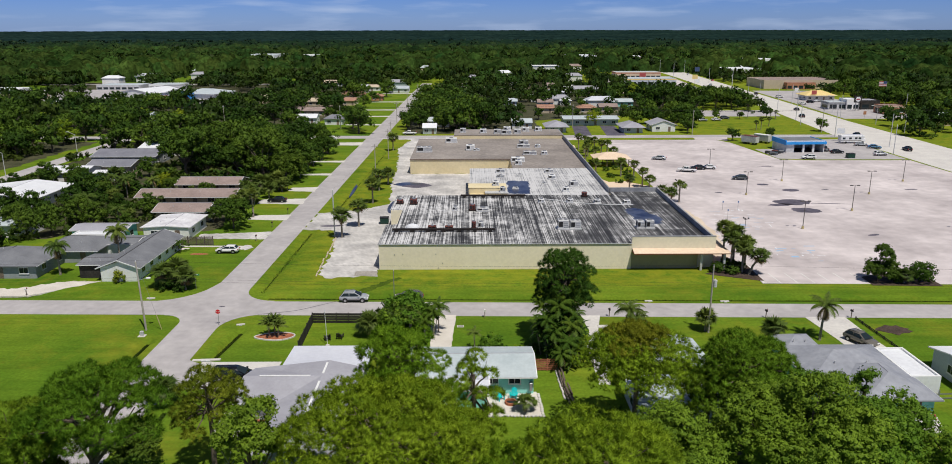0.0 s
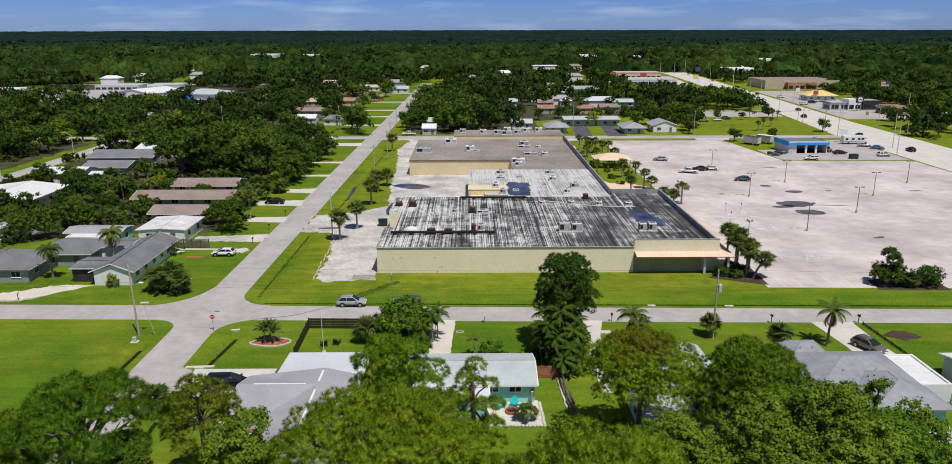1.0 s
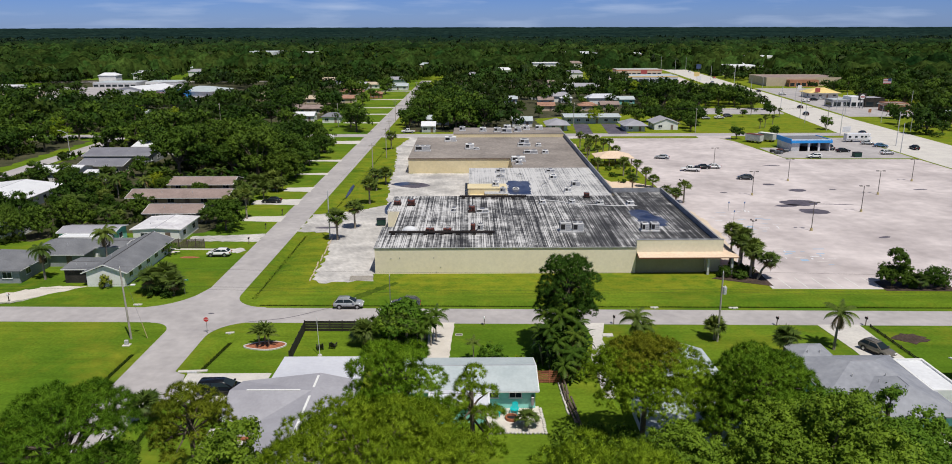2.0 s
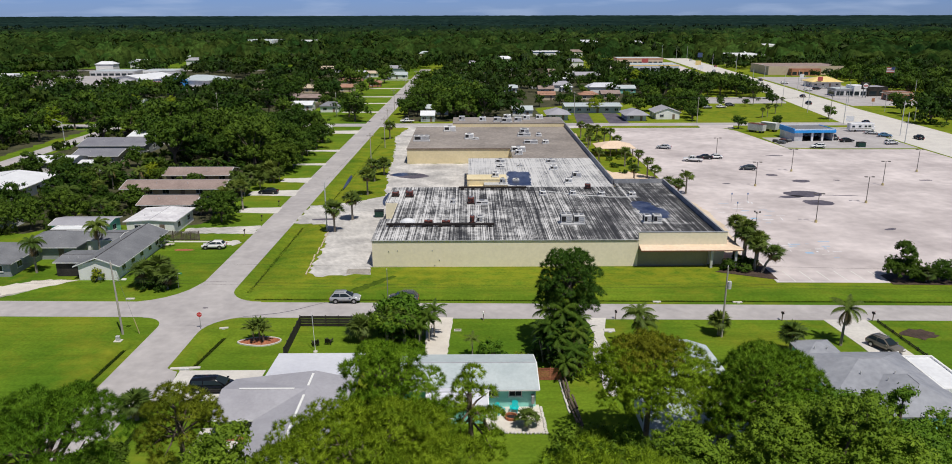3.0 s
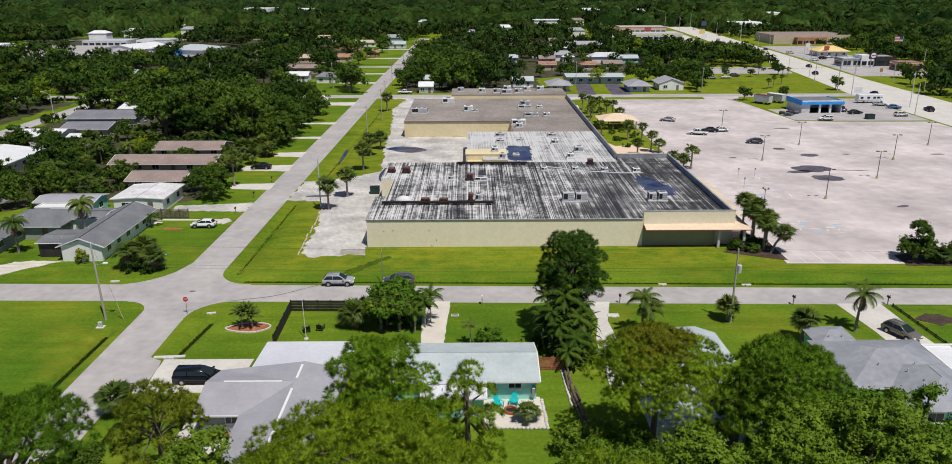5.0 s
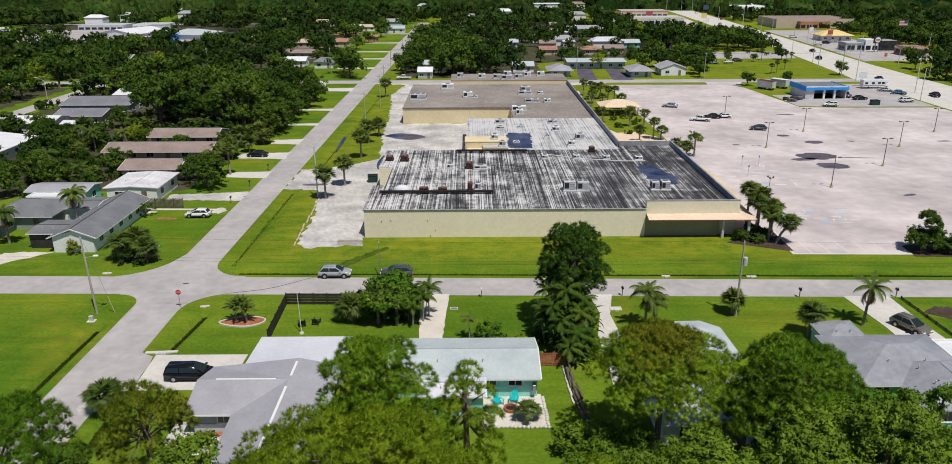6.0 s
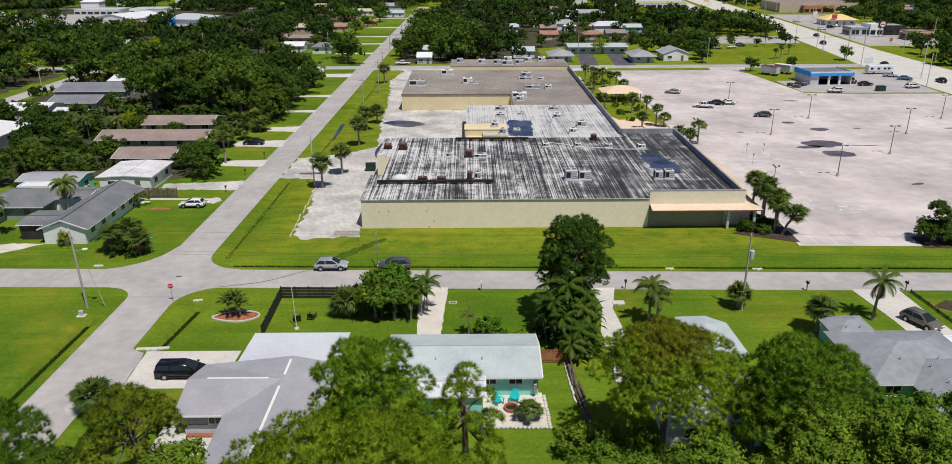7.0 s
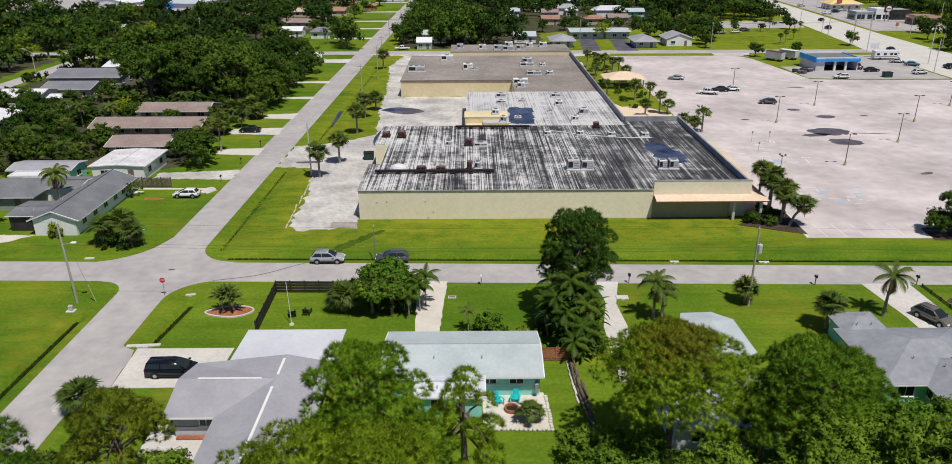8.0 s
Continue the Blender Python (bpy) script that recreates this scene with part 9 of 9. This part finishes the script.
# street name sign
t = thing("street_sign", "green street name sign on a thin post", "sign", -39.9, 26.2, 0)
part("post", tube((0, 0, -0.1), (0, 0, 2.7), 0.035, 0.035, 6), M["metal"], t)
pl = part("panel", box(-0.75, 0.75, -0.02, 0.02, 2.4, 2.68, bevel=0.006), M["signgreen"], t)
part("lettering_bar", box(-0.55, 0.5, -0.028, -0.02, 2.49, 2.6), M["white"], pl)


def mailbox(x, y, rz=0.0, mat="black"):
    t = thing("mailbox", "dark mailbox on a short post by the street" if mat == "black" else "white mailbox on a short post by the street", "mailbox", x, y, 0, rz)
    part("post", box(-0.05, 0.05, -0.05, 0.05, -0.1, 1.05), M["brownwood"], t)
    bm = bmesh.new()
    prof = [(-0.13, 0)] + [(0.13 * math.cos(radians(a)), 0.14 + 0.13 * math.sin(radians(a))) for a in range(180, -1, -30)] + [(0.13, 0)]
    a_ = [bm.verts.new((px, -0.26, 1.05 + pz)) for px, pz in prof]
    b_ = [bm.verts.new((px, 0.26, 1.05 + pz)) for px, pz in prof]
    bm.faces.new(a_), bm.faces.new(b_[::-1])
    for i in range(len(prof)):
        bm.faces.new((a_[i], b_[i], b_[(i + 1) % len(prof)], a_[(i + 1) % len(prof)]))
    bmesh.ops.recalc_face_normals(bm, faces=bm.faces)
    part("box", bm, M[mat], t)
    part("flag", box(0.14, 0.16, -0.1, 0.08, 1.2, 1.42), M["redroof"], t)


for x, y, m_ in ((7.9, 13.0, "white"), (49.9, 12.4, "black"), (-37.9, 55.2, "black"), (-37.4, 66.0, "black"), (26.6, 13.2, "black"), (62.6, 12.2, "black"), (-36.9, 78.5, "black"), (-66.4, 23.4, "white")):
    mailbox(x, y, 0, m_)

# ================= yards =================
def fence(label, pts, h, mat, spacing=1.9, boards=5, gap=0.06, name="fence", upright=False):
    t = thing(name, label, "fence")
    for (xa, ya), (xb, yb) in zip(pts, pts[1:]):
        L = math.hypot(xb - xa, yb - ya)
        n = max(1, round(L / spacing))
        ang = math.degrees(math.atan2(yb - ya, xb - xa))
        for i in range(n + 1):
            u = i / n
            q = part("post", box(-0.06, 0.06, -0.06, 0.06, -0.15, h + 0.08), M[mat], t)
            q.matrix_basis = pose(xa + (xb - xa) * u, ya + (yb - ya) * u, 0, 0, 0, ang)
        for i in range(n):
            x0, y0 = xa + (xb - xa) * i / n, ya + (yb - ya) * i / n
            if upright:
                m = int(L / n / 0.2)
                for k in range(m):
                    q = part("board", box(0.02, 0.17, -0.04, -0.01, 0.05, h * (0.97 + 0.03 * ((k * 7) % 3) / 2)), M[mat], t)
                    q.matrix_basis = pose(x0, y0, 0, 0, 0, ang) @ pose(k * L / n / m, 0, 0)
            else:
                bh = (h - gap * boards) / boards
                for k in range(boards):
                    z = 0.06 + k * (bh + gap)
                    q = part("board", box(0.0, L / n, -0.05, -0.015, z, z + bh), M[mat], t)
                    q.matrix_basis = pose(x0, y0, 0, 0, 0, ang)
    return t


fence("black stained board fence round the back yard", [(-17.3, 1.0), (-17.5, 11.2), (-8.6, 11.0)], 1.55, "darkwood", boards=4, gap=0.05)
fence("weathered brown board fence behind the white house", [(-52.4, 52.6), (-45.7, 52.4)], 1.8, "oldfence", upright=True)
fence("weathered brown board fence behind the yard", [(-69.0, 52.4), (-62, 52.6)], 1.7, "oldfence", upright=True)
fence("red cedar fence panel beside the seafoam house", [(13.9, -5.0), (17.0, -5.0)], 1.6, "redwood", boards=6)
fence("dark low fence beside the lawn by the driveway", [(63.0, 11.6), (63.6, -3.0)], 0.4, "darkwood", boards=2)
fence("grey wire fence beside the seafoam house", [(58.0, -13.2), (62.6, -13.0), (63.6, -19.0)], 1.1, "metal", boards=2, gap=0.4)
# log fence: weathered poles stacked along the boundary
t = thing("log_fence", "row of weathered fallen logs along the garden boundary", "log fence")
rng = random.Random(8)
for i in range(26):
    u = i / 25
    x, y = 17.0 + 0.9 * u + rng.uniform(-0.35, 0.35), -5.6 - 16.5 * u
    a = radians(-86 + rng.uniform(-7, 7))
    L = rng.uniform(1.2, 2.4)
    z = 0.12 + 0.18 * (i % 3)
    part("log", tube((x - L * math.cos(a), y - L * math.sin(a), z + rng.uniform(0, 0.4)), (x + L * math.cos(a), y + L * math.sin(a), z), 0.13, 0.09, 7), M["bark"], t)
t = thing("edging", "row of pale edging stones along the lawn", "edging")
for i in range(18):
    part("stone", box(-0.2, 0.2, -0.12, 0.12, 0, 0.2, bevel=0.05), M["concrete"], t).matrix_basis = pose(16.5 + 0.3 * i / 18 + rng.uniform(-.05, .05), -5.4 - i * 0.42, 0, 0, 0, 90 + rng.uniform(-15, 15))
# patio stones, fire pit and chairs
t = thing("patio_edging", "ring of pale stones edging the gravel patio", "edging")
k = 0
for (xa, ya), (xb, yb) in (((7.9, -16.6), (13.9, -16.7)), ((13.9, -16.7), (13.7, -10.9))):
    L = math.hypot(xb - xa, yb - ya)
    for i in range(int(L / 0.4)):
        u = i * 0.4 / L
        part("stone", box(-0.18, 0.18, -0.14, 0.14, 0, 0.22, bevel=0.06), M["concrete"], t).matrix_basis = pose(xa + (xb - xa) * u + rng.uniform(-.06, .06), ya + (yb - ya) * u + rng.uniform(-.06, .06), 0, 0, 0, rng.uniform(0, 90))
t = thing("fire_pit", "round red-brown brick fire pit on the patio", "fire pit", 10.4, -13.6, 0.042)
for i in range(14):
    a = 2 * math.pi * i / 14
    part("brick", box(-0.14, 0.14, -0.09, 0.09, 0, 0.32, bevel=0.02), M["redmulch"], t).matrix_basis = pose(0.62 * math.cos(a), 0.62 * math.sin(a), 0, 0, 0, math.degrees(a) + 90)
part("ash", tube((0, 0, 0), (0, 0, 0.1), 0.52, 0.52, 14), M["dark"], t)


def garden_chair(x, y, rz):
    t = thing("garden_chair", "turquoise slatted garden chair on the gravel patio", "chair", x, y, 0.042, rz, group="chairs on the patio")
    for i in range(5):
        part("seat_slat", box(-0.3 + i * 0.125, -0.19 + i * 0.125, -0.3, 0.3, 0.36, 0.39), M["turquoise"], t).matrix_basis = pose(0, 0, 0, -8, 0, 0)
        part("back_slat", box(-0.3 + i * 0.125, -0.19 + i * 0.125, -0.02, 0.015, 0.0, 0.85 - 0.05 * abs(i - 2)), M["turquoise"], t).matrix_basis = pose(0, 0.26, 0.34, -24, 0, 0)
    for s in (-1, 1):
        part("armrest", box(s * 0.4 - 0.08, s * 0.4 + 0.08, -0.42, 0.32, 0.58, 0.61, bevel=0.01), M["turquoise"], t)
        part("leg", box(s * 0.36 - 0.03, s * 0.36 + 0.03, -0.38, -0.28, 0, 0.58), M["turquoise"], t)
        part("leg", box(s * 0.36 - 0.03, s * 0.36 + 0.03, 0.22, 0.32, 0, 0.58), M["turquoise"], t)


garden_chair(9.2, -12.7, 35), garden_chair(10.8, -12.3, -10)
# mulched island
pts = [(-21.8 + 2.55 * math.cos(a) * (1 + 0.13 * math.sin(2 * a + 0.6)), 6.1 + 1.35 * math.sin(a) * (1 + 0.18 * math.cos(a))) for a in (2 * math.pi * i / 28 for i in range(28))]
paving("mulch_island", pts, "redmulch", 0.09, "red mulch island on the lawn", "planting bed")
t = thing("kerb_ring", "pale concrete kerb round the mulch island", "kerb")
for i in range(28):
    (xa, ya), (xb, yb) = pts[i], pts[(i + 1) % 28]
    part("kerb_stone", box(0, math.hypot(xb - xa, yb - ya) * 0.97, -0.1, 0.1, -0.05, 0.16), M["concrete"], t).matrix_basis = pose(xa, ya, 0, 0, 0, math.degrees(math.atan2(yb - ya, xb - xa)))
# culvert ends and slabs
for x, y, w, d, rz in ((-28.8, -1.5, 3.6, 0.45, 4), (25.0, 9.2, 1.5, 0.9, 0), (-27.9, 10.6, 1.2, 0.35, 10), (-45.6, 21.8, 1.3, 0.4, 0), (34.0, 19.6, 1.2, 0.4, 0), (46.0, 19.3, 1.4, 0.4, 0)):
    t = thing("culvert_end", "pale concrete culvert headwall in the verge", "culvert", x, y, 0, rz)
    part("slab", box(-w / 2, w / 2, -d / 2, d / 2, -0.4, 0.14, bevel=0.03), M["concrete"], t)
    part("cap", box(-w / 6, w / 6, -d / 2 - 0.25, -d / 2 - 0.01, -0.4, 0.2, bevel=0.03), M["galv"], t)
t = thing("water_meter", "pale concrete meter box ring set in the lawn", "meter box", 4.3, 9.5, 0)
for q in ((-0.5, 0.5, -0.28, -0.18), (-0.5, 0.5, 0.18, 0.28), (-0.5, -0.4, -0.18, 0.18), (0.4, 0.5, -0.18, 0.18)):
    part("ring_side", box(*q, -0.1, 0.12), M["concrete"], t)
part("lid", box(-0.4, 0.4, -0.18, 0.18, -0.1, 0.05), M["dark"], t)
# white yard pole
t = thing("yard_pole", "slender white pole on a round foot in the back yard", "pole", -13.8, 3.0, 0)
part("foot", tube((0, 0, 0), (0, 0, 0.14), 0.3, 0.26, 12), M["concrete"], t)
part("pole", tube((0, 0, 0.1), (-0.15, 0, 5.4), 0.045, 0.03, 7), M["white"], t)
for x, y, rz in ((-14.2, 5.1, 200), (-12.5, 5.6, 172)):
    t = thing("lounge_chair", "dark brown slatted lounge chair on the lawn", "chair", x, y, 0, rz, group="chairs on the back lawn")
    for i in range(5):
        part("seat_slat", box(-0.33, 0.33, -0.42 + i * 0.17, -0.28 + i * 0.17, 0.32 - 0.02 * i, 0.36 - 0.02 * i, bevel=0.01), M["darkwood"], t)
    for i in range(5):
        b_ = part("back_slat", box(-0.33 + i * 0.135, -0.22 + i * 0.135, -0.02, 0.02, 0.0, 0.95, bevel=0.01), M["darkwood"], t)
        b_.matrix_basis = pose(0, 0.40, 0.26, -32, 0, 0)
    for sx in (-0.38, 0.38):
        part("arm_rest", box(sx - 0.07, sx + 0.07, -0.45, 0.55, 0.55, 0.59, bevel=0.01), M["darkwood"], t)
        for sy in (-0.38, 0.5):
            part("leg", box(sx - 0.03, sx + 0.03, sy - 0.05, sy + 0.05, 0, 0.56), M["darkwood"], t)
# wheel stops along the alley grass
t = thing("timber_kerb", "broken row of pale orange kerb stones by the alley", "kerb")
for i in range(13):
    u = i / 12
    part("kerb_stone", box(-0.85, 0.85, -0.12, 0.12, -0.02, 0.16, bevel=0.03), M["tanwall"], t).matrix_basis = pose(-21.4 - 0.6 * u + rng.uniform(-.15, .15), 33.4 + 26 * u, 0, 0, 0, 91 + rng.uniform(-4, 4))
t = thing("loading_step", "low weathered timber ramp against the store wall", "ramp", -12.6, 33.6, 0)
for i in range(5):
    part("plank", box(-2.0, 1.9, -0.9 + i * 0.36, -0.58 + i * 0.36, 0, 0.12 + i * 0.05, bevel=0.02), M["wood"], t)
t = thing("dumpster", "dark green steel dumpster beside the store", "dumpster", -13.3, 69.0, 0.04, 4)
part("bin", box(-0.95, 0.95, -0.8, 0.8, 0.15, 1.35, bevel=0.05), M["green"], t)
part("lid", box(-1.0, 1.0, -0.85, 0.85, 1.36, 1.43), M["dark"], t)
for sx in (-0.7, 0.7):
    for sy in (-0.6, 0.6):
        part("caster", tube((sx, sy - 0.05, 0.08), (sx, sy + 0.05, 0.08), 0.08, 0.08, 8), M["tyre"], t)
t = thing("dumpster", "dark green steel dumpster by the garage", "dumpster", 131.8, 153.0, 0.0, 4)
part("bin", box(-1.2, 1.2, -0.9, 0.9, 0.0, 1.5, bevel=0.05), M["green"], t)
part("lid", box(-1.25, 1.25, -0.95, 0.95, 1.51, 1.58), M["dark"], t)
# thin dark line across the street
bm = bmesh.new()
prev = None
for i in range(26):
    u = i / 25
    x = -26.5 + 11.0 * u
    y = 14.6 + 5.4 * u ** 1.6 + 0.15 * math.sin(9 * u)
    a = bm.verts.new((x, y - 0.05 - 0.05 * math.sin(3 * u), 0.041))
    b = bm.verts.new((x, y + 0.07, 0.041))
    if prev:
        bm.faces.new((prev[0], a, b, prev[1]))
    prev = (a, b)
tagged(part("road_dark_line", bm, M["stain"]), "thin dark line curving across the street", "road crack", kind="structure")
# sandy patches at lawn edges
for cx, cy, rx, ry, mt in ((-46.5, 46.2, 2.0, 0.5, "redmulch"), (-38.6, 50.6, 1.2, 1.6, "sandy"), (-52.8, 49.8, 2.8, 1.0, "gravel"), (66.5, 7.5, 2.2, 1.6, "mulch"), (-66.5, 49.5, 2.2, 2.6, "concrete"), (-33.0, 18, .4, .2, "stain"), (-31.5, -12.0, 1.4, 2.0, "sandy")):
    r_ = random.Random(int(cx * 7))
    paving("bare_patch", [(cx + rx * (1 + r_.uniform(-.25, .25)) * math.cos(2 * math.pi * i / 18), cy + ry * (1 + r_.uniform(-.25, .25)) * math.sin(2 * math.pi * i / 18)) for i in range(18)], mt, 0.047, "bare worn patch in the lawn", "bare ground")

# ================= highway furniture =================
t = thing("pylon_sign", "tall dark sign box with a round red and white emblem", "sign", 206.0, 297.0, 0, 0)
part("pole", tube((-0.8, 0, 0), (-0.8, 0, 4.5), 0.25, 0.25, 8), M["metal"], t)
part("pole", tube((0.8, 0, 0), (0.8, 0, 4.5), 0.25, 0.25, 8), M["metal"], t)
pb = part("panel", box(-1.9, 1.9, -0.3, 0.3, 4.2, 7.6, bevel=0.08), M["darkwood"], t)
part("emblem", plate([(1.3 * math.cos(a), 1.25 * math.sin(a)) for a in (2 * math.pi * i / 20 for i in range(20))], -0.4, -0.31, 5.9), M["white"], pb)
part("emblem_bar", box(-1.0, 1.0, -0.46, -0.41, 5.6, 6.2, bevel=0.02), M["redroof"], pb)
t = thing("flagpole", "tall flagpole with a red, white and blue flag", "flagpole", 238.0, 330.0, 0)
part("pole", tube((0, 0, 0), (0, 0, 13.0), 0.12, 0.06, 8), M["galv"], t)
fl = part("flag", box(-4.4, -0.1, -0.03, 0.03, 9.9, 12.7), M["white"], t)
for i in range(4):
    part("red_stripe", box(-4.4, -0.1, -0.05, -0.031, 9.9 + i * 0.8, 10.3 + i * 0.8), M["redroof"], fl)
part("blue_field", box(-1.9, -0.1, -0.07, -0.051, 11.3, 12.7), M["navy"], fl)


def street_light(x, y, rz):
    t = thing("street_light", "grey street light with a curved arm", "street lamp", x, y, 0, rz, group="street lights along the highway")
    part("post", tube((0, 0, 0), (0, 0, 7.5), 0.12, 0.08, 8), M["galv"], t)
    part("arm", tube((0, 0, 7.4), (2.0, 0, 8.4), 0.06, 0.05, 6), M["galv"], t)
    part("head", box(1.9, 2.9, -0.18, 0.18, 8.3, 8.5, bevel=0.05), M["galv"], t)


for x, y, rz in ((186, 240, 180), (183, 212, 180), (190, 290, 180), (194, 340, 180), (202, 420, 180), (-128.5, 122, 180), (-127.0, 160, 180)):
    street_light(x, y, rz)
for x, y, w, h, m_ in ((146, 190, 3.0, 5.0, "white"), (190, 216, 2.2, 5.5, "bluewhiteroof"), (208, 352, 3.0, 6.0, "redroof"), (206, 372, 2.4, 6.0, "white"), (140, 500, 5.0, 8.0, "redroof"), (172, 470, 4.0, 8.0, "yellowroof"), (165, 440, 3.0, 7.0, "white"), (200, 560, 4, 9, "navy"), (190, 258, 1.4, 4, "brick")):
    sign_post(x, y, h, w, h * 0.4, m_, "roadside shop sign panel on a post")

# deck behind the seafoam house
paving("pavement_deck", [(52.2, -20.8), (56.5, -20.6), (57.6, -17.4), (52.4, -17.4)], "concrete", 0.12, "pale concrete deck behind the seafoam house", "deck")
t = thing("flower_tub", "tub of red flowers on the concrete deck", "plant pot", 56.2, -18.6, 0.12)
part("tub", tube((0, 0, 0), (0, 0, 0.45), 0.28, 0.36, 12), M["white"], t)
rb_ = random.Random(3)
for i in range(16):
    bm = bmesh.new()
    bmesh.ops.create_icosphere(bm, subdivisions=1, radius=0.11)
    part("bloom", bm, M["redroof"], t).location = (rb_.uniform(-0.4, 0.4), rb_.uniform(-0.4, 0.4), rb_.uniform(0.5, 0.95))
part("foliage", tube((0, 0, 0.4), (0, 0, 0.75), 0.3, 0.42, 9), M["green"], t)
t = thing("deck_chair", "white plastic chair on the concrete deck", "chair", 54.4, -19.2, 0.12, 20)
part("seat", box(-0.26, 0.26, -0.26, 0.26, 0.40, 0.45, bevel=0.015), M["white"], t)
part("backrest", box(-0.26, 0.26, 0.22, 0.27, 0.45, 0.95, bevel=0.015), M["white"], t)
for sx in (-0.22, 0.22):
    for sy in (-0.22, 0.22):
        part("leg", box(sx - 0.025, sx + 0.025, sy - 0.025, sy + 0.025, 0, 0.4), M["white"], t)
